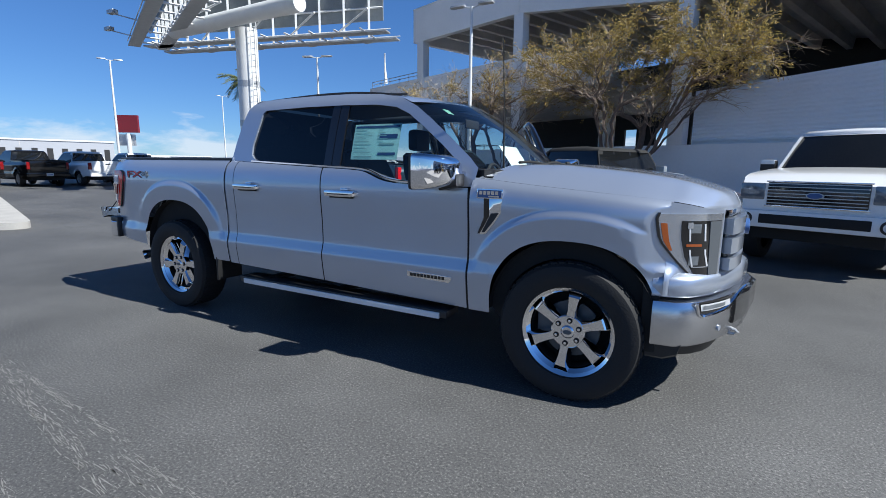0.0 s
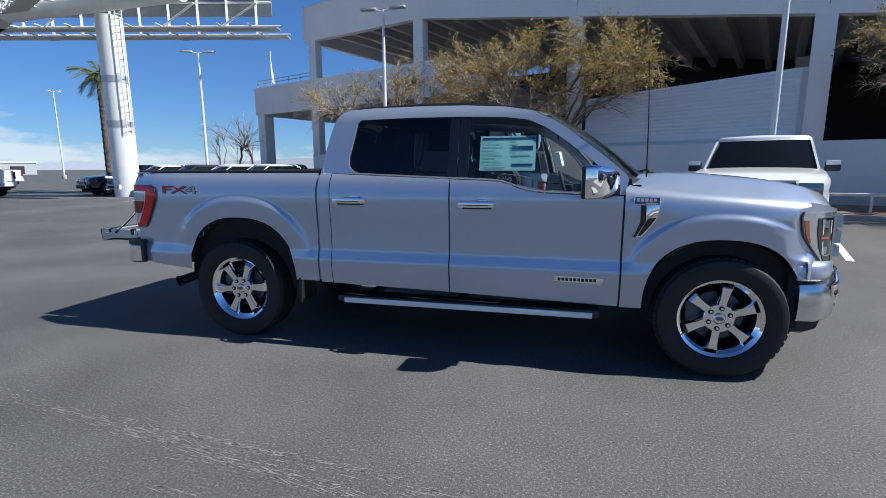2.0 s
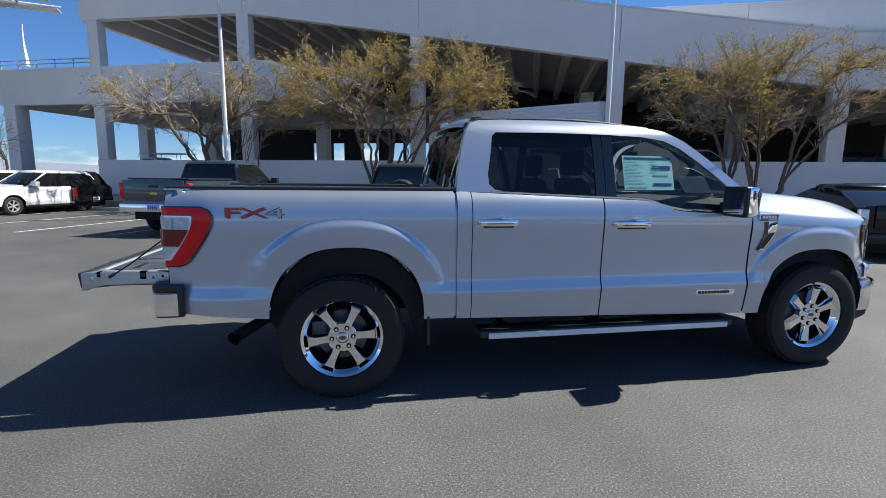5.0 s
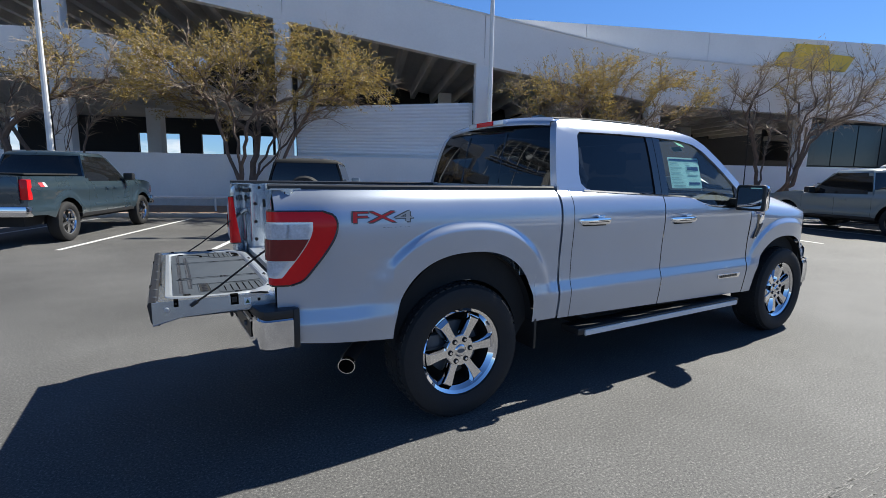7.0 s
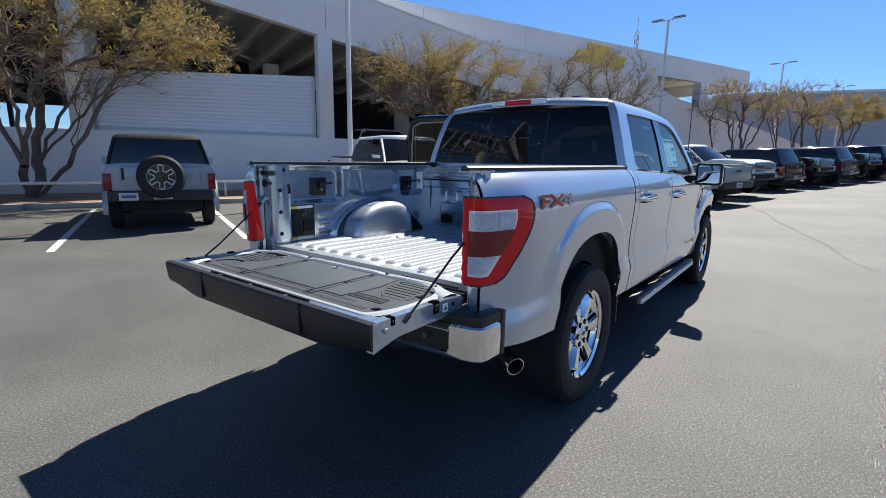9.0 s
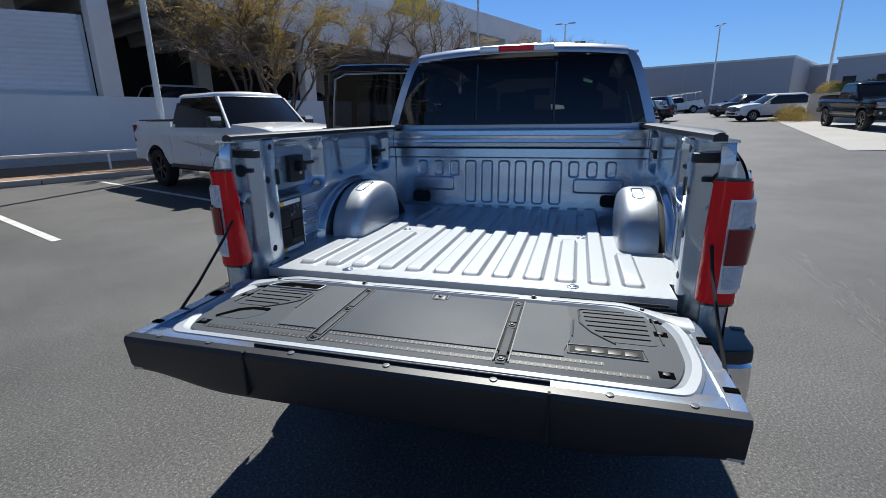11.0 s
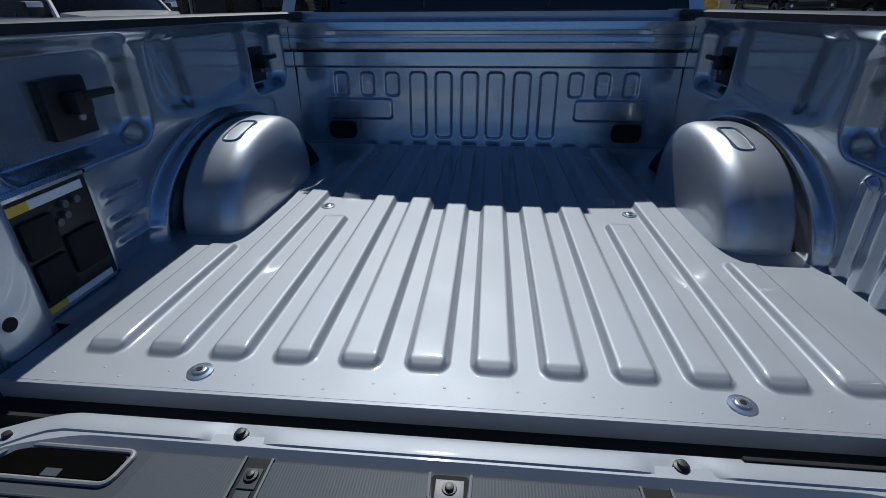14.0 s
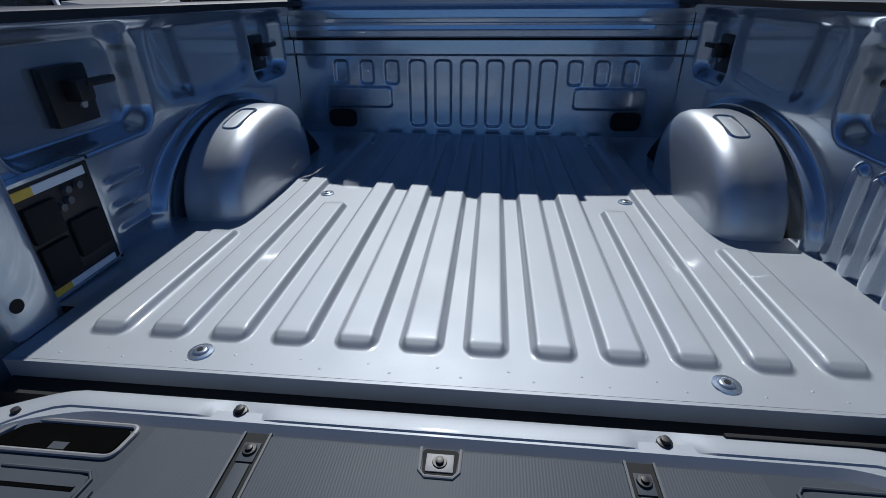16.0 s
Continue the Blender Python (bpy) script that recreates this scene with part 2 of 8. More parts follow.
# near-black that stands in for the shade inside slots and recesses
M_HOLE = material("hollow_shade_black", (0.004, 0.004, 0.004), rough=1.0, vary=0.3, scale=8, fine=60, ior=1.03)
M_GREYL = material("grey_plastic_edge", (0.22, 0.225, 0.235), rough=0.5, vary=0.15, scale=8, fine=200)
M_TYRE = material("tyre_rubber", (0.014, 0.014, 0.015), rough=0.75, vary=0.25, scale=7, fine=90, bump=0.2)
M_RED = material("red_lens", (0.78, 0.012, 0.017), rough=0.08, vary=0.08, scale=8, fine=50, ior=1.36)
M_CARRED = material("car_tail_lens", (0.22, 0.008, 0.010), rough=0.12, vary=0.2, scale=8, fine=50)
M_DKRED = material("dark_red_lens", (0.20, 0.005, 0.010), rough=0.1, vary=0.15, scale=10, fine=60, coat=0.2)
M_CLEAR = material("clear_lens", (0.80, 0.81, 0.83), rough=0.12, metal=0.25, vary=0.15, scale=14, fine=90, coat=1.0)
M_AMBER = material("amber_lens", (0.34, 0.075, 0.010), rough=0.12, vary=0.15, scale=14, fine=70, coat=0.8)
M_SEAT = material("dark_seat", (0.030, 0.030, 0.032), rough=0.8, vary=0.2, scale=10, fine=120)
M_PAPER = material("window_sticker", (0.84, 0.90, 0.91), rough=0.8, vary=0.08, scale=9, fine=70)
M_STICKER = material("pale_cyan_sticker", (0.52, 0.86, 0.88), rough=0.8, vary=0.10, scale=9, fine=70)
M_PRINT = material("print_grey", (0.30, 0.52, 0.56), rough=0.8, vary=0.2, scale=9, fine=70)
M_BLUE = material("emblem_blue", (0.05, 0.11, 0.28), rough=0.3, vary=0.1, scale=10, fine=60)
M_DECRED = material("decal_red", (0.72, 0.03, 0.04), rough=0.4, vary=0.06, scale=10, fine=60)
M_DECGREY = material("decal_grey", (0.10, 0.11, 0.12), rough=0.4, vary=0.06, scale=10, fine=60)
M_GLASSC = glass("clear_tinted_glass", (0.62, 0.72, 0.72))
M_GLASSD = glass("privacy_glass", (0.045, 0.050, 0.056))
M_GLASSX = glass("dark_glass", (0.05, 0.055, 0.06))
M_PLATE = material("plate", (0.60, 0.60, 0.58), rough=0.5, vary=0.05, scale=10, fine=60)


# ---- building blocks ----
def obj(name, bm, mats, parent=None, label="", smooth=True, angle=35):
    bmesh.ops.recalc_face_normals(bm, faces=bm.faces[:])
    me = bpy.data.meshes.new(name)
    if smooth:
        lim = radians(angle)
        for e in bm.edges:
            e.smooth = len(e.link_faces) != 2 or e.calc_face_angle(0.0) < lim
        for fc in bm.faces:
            fc.smooth = True
    bm.to_mesh(me)
    bm.free()
    for mt in mats if isinstance(mats, (list, tuple)) else [mats]:
        me.materials.append(mt)
    ob = new(name, me)
    if parent is not None:
        ob.parent = parent
    if label:
        ob["label"] = label
    return ob


def part(name, bm, mat, parent, label="", smooth=True, angle=35):
    return obj(name, bm, mat, parent, label, smooth, angle)


def holder(name, m, label, category, group="", kind=""):
    e = new(name)
    e.empty_display_size = 0.2
    e.matrix_basis = m
    return tagged(e, label, category, group, kind)


def box(x0, x1, y0, y1, z0, z1, bevel=0.0, bm=None, seg=2):
    own = bm or bmesh.new()
    r = bmesh.ops.create_cube(own, size=1.0)
    for v in r["verts"]:
        v.co = Vector((x0 + (v.co.x + 0.5) * (x1 - x0), y0 + (v.co.y + 0.5) * (y1 - y0), z0 + (v.co.z + 0.5) * (z1 - z0)))
    if bevel:
        es = list({e for v in r["verts"] for e in v.link_edges})
        bmesh.ops.bevel(own, geom=es, offset=bevel, segments=seg, affect="EDGES", profile=0.6)
    return own


def rings(loops, closed=True, cap=True, bm=None):
    """A skin through loops of points that all have the same count."""
    own = bm or bmesh.new()
    vs = [[own.verts.new(p) for p in lp] for lp in loops]
    n = len(vs[0])
    for a, b in zip(vs[:-1], vs[1:]):
        for i in range(n if closed else n - 1):
            j = (i + 1) % n
            own.faces.new((a[i], a[j], b[j], b[i]))
    if cap and closed:
        own.faces.new(vs[0][::-1])
        own.faces.new(vs[-1])
    return own


def tube(points, radius, sides=8, bm=None, cap=True):
    """A round bar along points; radius is one number or one for each point."""
    pts = [Vector(p) for p in points]
    rad = radius if isinstance(radius, (list, tuple)) else [radius] * len(pts)
    loops = []
    up = Vector((0, 0, 1))
    for i, p in enumerate(pts):
        d = (pts[min(i + 1, len(pts) - 1)] - pts[max(i - 1, 0)]).normalized()
        a = d.cross(up)
        a = d.cross(Vector((1, 0, 0))) if a.length < 0.05 else a
        a.normalize()
        b = d.cross(a)
        loops.append([p + rad[i] * (math.cos(t) * a + math.sin(t) * b) for t in (2 * math.pi * k / sides for k in range(sides))])
    return rings(loops, True, cap, bm)


def prism(outline, a, b, axis="y", bm=None, bevel=0.0):
    """A flat outline given a thickness from a to b along an axis."""
    put = {"y": lambda p, d: (p[0], d, p[1]), "x": lambda p, d: (d, p[0], p[1]), "z": lambda p, d: (p[0], p[1], d)}[axis]
    own = bm or bmesh.new()
    lo = [own.verts.new(put(p, a)) for p in outline]
    hi = [own.verts.new(put(p, b)) for p in outline]
    n = len(outline)
    fs = [own.faces.new(lo), own.faces.new(hi[::-1])]
    fs += [own.faces.new((lo[i], hi[i], hi[(i + 1) % n], lo[(i + 1) % n])) for i in range(n)]
    if bevel:
        es = [e for e in fs[0].edges] + [e for e in fs[1].edges]
        bmesh.ops.bevel(own, geom=es, offset=bevel, segments=2, affect="EDGES", profile=0.6)
    return own


def grid(rows, bm=None, wrap=False):
    """A sheet of quads through rows of points."""
    own = bm or bmesh.new()
    vs = [[own.verts.new(p) for p in r] for r in rows]
    for a, b in zip(vs[:-1], vs[1:]):
        for i in range(len(a) - 1 + (1 if wrap else 0)):
            j = (i + 1) % len(a)
            own.faces.new((a[i], a[j], b[j], b[i]))
    return own


def thick(bm, t):
    """Gives an open sheet a thickness on the side its normals point away from."""
    bmesh.ops.recalc_face_normals(bm, faces=bm.faces[:])
    bmesh.ops.solidify(bm, geom=bm.faces[:], thickness=t)
    return bm


def curve(x, table):
    """Piecewise line through a table of pairs."""
    if x <= table[0][0]:
        return table[0][1]
    for (a, p), (b, q) in zip(table[:-1], table[1:]):
        if x <= b:
            return p + (q - p) * (x - a) / (b - a)
    return table[-1][1]


def soft(x, table):
    """Smooth curve through a table of pairs (Catmull-Rom)."""
    if x <= table[0][0]:
        return table[0][1]
    if x >= table[-1][0]:
        return table[-1][1]
    for i in range(len(table) - 1):
        (a, p), (b, q) = table[i], table[i + 1]
        if x <= b:
            s = (x - a) / (b - a)
            m0 = ((q - table[i - 1][1]) / (b - table[i - 1][0]) if i else (q - p) / (b - a)) * (b - a)
            m1 = ((table[i + 2][1] - p) / (table[i + 2][0] - a) if i + 2 < len(table) else (q - p) / (b - a)) * (b - a)
            return (2 * s**3 - 3 * s**2 + 1) * p + (s**3 - 2 * s**2 + s) * m0 + (-2 * s**3 + 3 * s**2) * q + (s**3 - s**2) * m1
    return table[-1][1]


def round_poly(pts, r, seg=4):
    """An outline with its corners rounded."""
    out = []
    n = len(pts)
    for i in range(n):
        p = Vector(pts[i])
        a, b = Vector(pts[i - 1]) - p, Vector(pts[(i + 1) % n]) - p
        k = min(r, a.length * 0.45, b.length * 0.45)
        s, e = p + a.normalized() * k, p + b.normalized() * k
        for j in range(seg + 1):
            t = j / seg
            out.append(tuple((1 - t) ** 2 * s + 2 * t * (1 - t) * p + t * t * e))
    return out


def circle(cx, cy, r, n=16):
    return [(cx + r * math.cos(2 * math.pi * i / n), cy + r * math.sin(2 * math.pi * i / n)) for i in range(n)]


def text_part(name, text, size, m, mat, parent, depth=0.002):
    """Lettering as a mesh of its own."""
    cu = bpy.data.curves.new(name, "FONT")
    cu.body, cu.size, cu.extrude = text, size, depth
    cu.align_x, cu.align_y = "CENTER", "CENTER"
    tmp = new(name, cu)
    me = bpy.data.meshes.new_from_object(tmp.evaluated_get(bpy.context.evaluated_depsgraph_get()))
    bpy.data.objects.remove(tmp)
    me.materials.clear()
    me.materials.append(mat)
    ob = new(name, me)
    ob.parent = parent
    ob.matrix_basis = m
    return ob


# ---- ground ----
ANG = radians(-21)
FO = Vector((3.0, 18.2, 0.0))
FU = Vector((math.cos(ANG), math.sin(ANG), 0))
FV = Vector((-math.sin(ANG), math.cos(ANG), 0))
FM = Matrix.Translation(FO) @ Matrix.Rotation(ANG, 4, "Z")


def fp(u, v, z=0.0):
    return FO + FU * u + FV * v + Vector((0, 0, z))


def ground_z(x, y):
    """The lot is level round the truck and rises gently towards the far drive."""
    h = 0.03 * (x - 10) - 0.022 * y
    h = max(0.0, min(1.45, 0.5 * (h + math.sqrt(h * h + 0.01)) - 0.03))
    v = (Vector((x, y, 0)) - FO).dot(FV)
    k = max(0.0, min(1.0, (-v - 4) / 5))
    return h * k * k * (3 - 2 * k)


def drape(m, tilt=True):
    """Sets a pose down on the ground, leaning with it."""
    p = m.translation
    e = 1.2
    n = Vector((ground_z(p.x - e, p.y) - ground_z(p.x + e, p.y), ground_z(p.x, p.y - e) - ground_z(p.x, p.y + e), 2 * e)).normalized()
    q = Vector((0, 0, 1)).rotation_difference(n).to_matrix().to_4x4()
    r = m.to_3x3().to_4x4()
    return Matrix.Translation((p.x, p.y, p.z + ground_z(p.x, p.y))) @ q @ r


g = bmesh.new()
gx = [-3000, -200, -60, -20, 0, 4] + list(range(6, 72, 2)) + [80, 100, 140, 200, 3000]
gy = [-3000, -200, -100] + list(range(-60, 26, 2)) + [40, 60, 200, 3000]
grid([[(x, y, ground_z(x, y)) for x in gx] for y in gy], g)
tagged(obj("ground", g, M_ASPHALT, angle=80), "dark grey weathered asphalt of a car park", "ground", kind="structure")

# painted bay lines on the asphalt, square to the building
LINES = bmesh.new()
for k in range(-7, 14):
    u = 0.52 + 2.75 * k
    pts = [(fp(u - 0.055, v), fp(u + 0.055, v)) for v in (-11.9, -10.5, -9.2, -8.0, -6.8, -5.9, -5.0)]
    grid([[(p.x, p.y, ground_z(p.x, p.y) + 0.006) for p in pq] for pq in pts], LINES)
ob = obj("parking_lines", LINES, M_LINE, smooth=False)
tagged(ob, "worn white painted parking bay lines on asphalt", "road marking", kind="structure")

# planted strip, kerb and podium wall
b = box(-34, 52, -4.45, -0.02, 0.0, 0.13)
ob = obj("planting_strip", b, M_SOIL, smooth=False)
ob.matrix_basis = FM
tagged(ob, "reddish desert gravel planting strip along the wall", "planting strip", kind="structure")
kerb = holder("kerb", FM, "pale concrete kerb along the planting strip", "kerb", kind="structure")
for k in range(29):
    b = box(-34 + 3 * k, -34 + 3 * k + 2.985, -4.62, -4.45, 0.0, 0.15, bevel=0.02)
    part("kerb_stone", b, M_KERB, kerb)

podium = box(-17.3, 40, 0.0, 0.35, 0.0, 2.30, bevel=0.01)
ob = obj("wall_podium", podium, M_WALL)
ob.matrix_basis = FM
tagged(ob, "white painted concrete podium wall of the parking structure", "wall", kind="structure")
base = box(-17.3, 40, -0.06, -0.005, 0.0, 0.42)
ob = obj("wall_base", base, M_SOFFIT)
ob.matrix_basis = FM
tagged(ob, "grey painted base band of the podium wall", "wall base", kind="structure")

COLS = [-16.85, -8.5, 0.05, 8.65, 17.1, 25.45]


def soffit(u):
    return curve(u, [(-17.6, 9.25), (-8.5, 9.15), (17.2, 5.08), (25.5, 4.85), (32, 4.5)])


def ramp_top(u):
    return curve(u, [(-17.6, 11.25), (-8.5, 11.22), (17.2, 7.22), (20.2, 7.13), (23.9, 7.02), (26.8, 6.88), (29.8, 6.55), (33.3, 5.70), (40.7, 4.68), (49, 3.55), (62, 1.6)])


for c in COLS:
    b = box(-0.36, 0.26, 0.0, 0.5, 2.30, soffit(c) + 0.3, bevel=0.012)
    ob = obj("column", b, M_WALL)
    ob.matrix_basis = FM @ Matrix.Translation((c, -0.04, 0))
    tagged(ob, "white painted square concrete column of the parking structure", "column", "columns of the structure", kind="structure")
    b = box(-0.38, 0.38, 0.0, 0.75, 1.0, soffit(c) + 0.3, bevel=0.012)
    ob = obj("column", b, M_WALL)
    ob.matrix_basis = FM @ Matrix.Translation((c - 0.3, 9.0, 0))
    tagged(ob, "white painted square concrete column of the parking structure", "column", "columns of the structure", kind="structure")

# ramp fascia in panels with joints
edges = [-17.6, -8.5, 0.05, 8.65, 17.2, 25.45, 32.0, 40.7, 49.0, 62.0]
fascia = holder("wall_fascia", FM, "white painted concrete fascia of the sloping car ramp", "wall", kind="structure")
for a, c in zip(edges[:-1], edges[1:]):
    us = [a + 0.012] + [x for x in (20.2, 23.9, 26.8, 29.8, 33.3) if a < x < c] + [c - 0.012]
    low = [(x, soffit(x) if a < 31.9 else 0.0) for x in us]
    b = prism([(x, ramp_top(x)) for x in us] + low[::-1], -0.06, 0.34, "y")
    part("panel", b, M_WALL, fascia)
b = bmesh.new()
us = [-17.6 + 0.5 * k for k in range(160)]
rings([[(u, -0.10, ramp_top(u) - 0.02), (u, 0.38, ramp_top(u) - 0.02), (u, 0.38, ramp_top(u) + 0.05), (u, -0.10, ramp_top(u) + 0.05)] for u in us], bm=b)
part("coping", b, M_WHITE, fascia)
# end return of the fascia
b = prism([(0.34, 9.25), (18.0, 9.25), (18.0, 11.25), (0.34, 11.25)], -17.6, -17.25, "x")
part("panel", b, M_WALL, fascia)

# ramp slab with ribs underneath
slab = bmesh.new()
us = [-17.2, -8.5, 17.2, 25.5, 32.0]
rings([[(u, 0.34, soffit(u) + 0.9), (u, 17.5, soffit(u) + 0.9), (u, 17.5, soffit(u) + 1.15), (u, 0.34, soffit(u) + 1.15)] for u in us], bm=slab)
for k in range(34):
    u = -16.0 + 1.42 * k
    z = soffit(u)
    rings([[(u - 0.14, v, z + 0.35), (u + 0.14, v, z + 0.35), (u + 0.22, v, z + 0.91), (u - 0.22, v, z + 0.91)] for v in (0.34, 17.5)], bm=slab)
ob = obj("ceiling", slab, M_SOFFIT, smooth=False)
ob.matrix_basis = FM
tagged(ob, "bare concrete underside of the ramp with parallel ribs", "ceiling", kind="structure")

# middle deck with its parapet, open at the left end
b = prism([(-23.2, 5.15), (-23.2, 7.0), (-7.2, 7.0), (-5.6, 6.4), (-3.6, 5.15)], 0.02, 0.30)
ob = obj("wall_parapet", b, M_WALL)
ob.matrix_basis = FM
tagged(ob, "white concrete parapet of the middle parking deck", "wall", kind="structure")
b = box(-23.2, -22.9, 0.30, 16, 5.15, 7.0, bevel=0.01)
ob = obj("wall_parapet", b, M_WALL)
ob.matrix_basis = FM
tagged(ob, "white concrete parapet of the middle parking deck", "wall", kind="structure")
b = box(-22.9, -3.6, 0.30, 17, 5.2, 5.5)
ob = obj("ceiling", b, M_SOFFIT)
ob.matrix_basis = FM
tagged(ob, "bare concrete underside of the middle deck", "ceiling", kind="structure")
for u, v in ((-22.6, 0.0), (-22.6, 9.0)):
    b = box(-0.38, 0.38, 0.0, 0.75, 0.0, 5.2, bevel=0.012)
    ob = obj("column", b, M_WALL)
    ob.matrix_basis = FM @ Matrix.Translation((u, v, 0))
    tagged(ob, "white painted square concrete column of the parking structure", "column", "columns of the structure", kind="structure")
rail = holder("handrail", FM, "thin metal handrail on top of the deck parapet", "handrail")
for z in (7.25, 7.45):
    part("rail", tube([(-23.0, 0.15, z), (-17.2, 0.15, z)], 0.025), M_STEEL, rail)
for k in range(6):
    part("post", tube([(-23.0 + 1.15 * k, 0.15, 6.98), (-23.0 + 1.15 * k, 0.15, 7.46)], 0.025), M_STEEL, rail)

# parking level floor, back walls
b = box(-17.2, 40, 0.35, 17.4, 1.0, 1.22)
ob = obj("floor", b, M_SOFFIT)
ob.matrix_basis = FM
tagged(ob, "grey concrete floor of the covered parking level", "floor", kind="structure")
# back walls hold the shade of the covered deck in their colour
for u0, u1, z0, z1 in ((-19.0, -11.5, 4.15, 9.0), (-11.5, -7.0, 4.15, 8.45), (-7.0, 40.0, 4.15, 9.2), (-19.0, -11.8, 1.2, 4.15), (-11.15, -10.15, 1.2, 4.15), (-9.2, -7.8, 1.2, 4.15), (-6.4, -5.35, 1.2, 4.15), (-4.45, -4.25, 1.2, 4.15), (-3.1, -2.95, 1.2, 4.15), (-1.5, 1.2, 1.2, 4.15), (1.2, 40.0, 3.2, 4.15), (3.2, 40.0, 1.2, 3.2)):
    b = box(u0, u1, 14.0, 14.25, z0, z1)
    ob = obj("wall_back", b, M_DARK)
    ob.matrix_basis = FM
    tagged(ob, "back wall of the parking structure, coloured dark for its shade", "wall", kind="structure")
# white ribbed shutter standing in one bay
sh = holder("shutter_panel", FM, "white ribbed metal shutter panel filling a bay above the wall", "shutter", kind="structure")
n = 15
for k in range(n):
    a0, a1 = k / n, (k + 0.96) / n
    z = lambda u, a: 2.44 + a * (curve(u, [(0.4, 4.40), (8.5, 4.92)]) - 2.44)
    b = bmesh.new()
    rings([[(u, 0.52, z(u, a0)), (u, 0.62, z(u, a0)), (u, 0.62, z(u, a1)), (u, 0.52, z(u, a1)), (u, 0.495, z(u, (a0 + a1) / 2))] for u in (0.44, 8.12)], bm=b)
    part("slat", b, M_WALL2, sh)
part("backing", prism([(0.42, 2.30), (8.3, 2.30), (8.3, 4.90), (0.42, 4.39)], 0.60, 0.70), M_WALL2, sh)

# upper wall beyond the ramp, with the open gallery at its end
up = holder("wall_upper", FM, "white upper storey wall standing behind the ramp", "wall", kind="structure")
for a, c in ((8.9, 13.7), (13.72, 20.1), (20.12, 25.0), (25.02, 31.9)):
    part("panel", prism([(a, soffit(a) + 1.0), (c, soffit(c) + 1.0), (c, 8.70), (a, 8.70)], 0.7, 1.0), M_WALL, up)
part("panel", box(31.9, 43.4, 0.7, 1.0, 7.26, 8.70), M_WALL, up)
part("end_panel", box(43.1, 43.4, 1.0, 12, 7.26, 8.70), M_WALL, up)
part("pier", box(36.95, 37.95, 0.7, 1.3, 4.0, 7.26), M_WALL, up)
# gallery back coloured near black for the shade inside
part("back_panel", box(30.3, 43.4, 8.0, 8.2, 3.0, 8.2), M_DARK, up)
part("deck", box(30.3, 43.4, 0.5, 8.0, 4.3, 4.6), M_SOFFIT, up)
part("roof", box(8.9, 43.4, 1.0, 12, 8.2, 8.4), M_SOFFIT, up)
bow = [(23.75, 7.35), (24.15, 7.98), (24.85, 8.02), (24.95, 8.42), (26.75, 8.42), (26.85, 8.02), (28.4, 7.95), (27.9, 7.2), (26.9, 7.25), (26.8, 6.85), (25.0, 6.9), (24.9, 7.3)]
ob = obj("wall_sign", prism(bow, 0.55, 0.66), M_YELLOW)
ob.matrix_basis = FM
tagged(ob, "plain yellow emblem sign fixed on the white upper wall", "sign")
# dark window band past the last column
win = holder("window_1", FM, "dark glazed window band in the white wall", "window", kind="structure")
part("frame", box(25.9, 31.8, 0.30, 0.36, 2.32, 4.55), M_MATTE, win)
for k in range(4):
    part("pane", box(25.95 + 1.47 * k, 27.36 + 1.47 * k, 0.26, 0.30, 2.40, 4.50), M_GLOSS, win)

# low guard rail of pipe in front of the wall
gr = holder("guard_rail", FM, "low white pipe guard rail in the planting strip", "guard rail")
part("rail", tube([(-20, -3.2, 0.62), (40, -3.2, 0.62)], 0.045), M_WHITE, gr)
for k in range(21):
    part("post", tube([(-20 + 3 * k, -3.2, 0.1), (-20 + 3 * k, -3.2, 0.62)], 0.035), M_WHITE, gr)

# low plain walls that end the left side
b = box(-40, -17.3, 6.0, 6.3, 0, 1.3)
ob = obj("wall_low", b, M_WALL)
ob.matrix_basis = FM
tagged(ob, "low white wall at the edge of the lot", "wall", kind="structure")


# ---- the silver pickup ----
def step01(x):
    x = max(0.0, min(1.0, x))
    return x * x * (3 - 2 * x)


SIDE = [(0.36, 0.93), (0.44, 0.952), (0.55, 0.972), (0.655, 0.985), (0.688, 0.987), (0.702, 0.986), (0.714, 0.983), (0.772, 0.967), (0.785, 0.965), (0.83, 0.964), (0.95, 0.967), (1.08, 0.976), (1.17, 0.980), (1.25, 0.974), (1.31, 0.957), (1.35, 0.932), (1.385, 0.895)]
ARCH = {"front": (3.68, 0.475, 0.485, 0.475), "rear": (0.045, 0.525, 0.50, 0.497)}


def side_y(x, z):
    y = soft(z, SIDE)
    if x > 3.75:
        y -= 0.30 * (x - 3.75) ** 2
    if x < -0.55:
        y -= 0.16 * (-0.55 - x) ** 2 + 0.03 * step01((-0.75 - x) / 0.3)
    for cx, cz, w, h in ARCH.values():
        r = (abs((x - cx) / w) ** 2.3 + abs(max(z - cz, (z - cz) * 0.35) / h) ** 2.3) ** (1 / 2.3)
        if 0.8 < r < 1.5 and z > 0.40:
            y += 0.023 * step01((1.37 - r) / 0.11) * step01((r - 0.9) / 0.1) * step01((z - 0.58) / 0.36)
    return y


def arch_z(x, which):
    cx, cz, w, h = ARCH[which]
    d = abs((x - cx) / w)
    return cz + h * (1 - d**2.4) ** (1 / 2.4) if d < 1 else None


def spread(a, b, n):
    return [a + (b - a) * i / (n - 1) for i in range(n)]


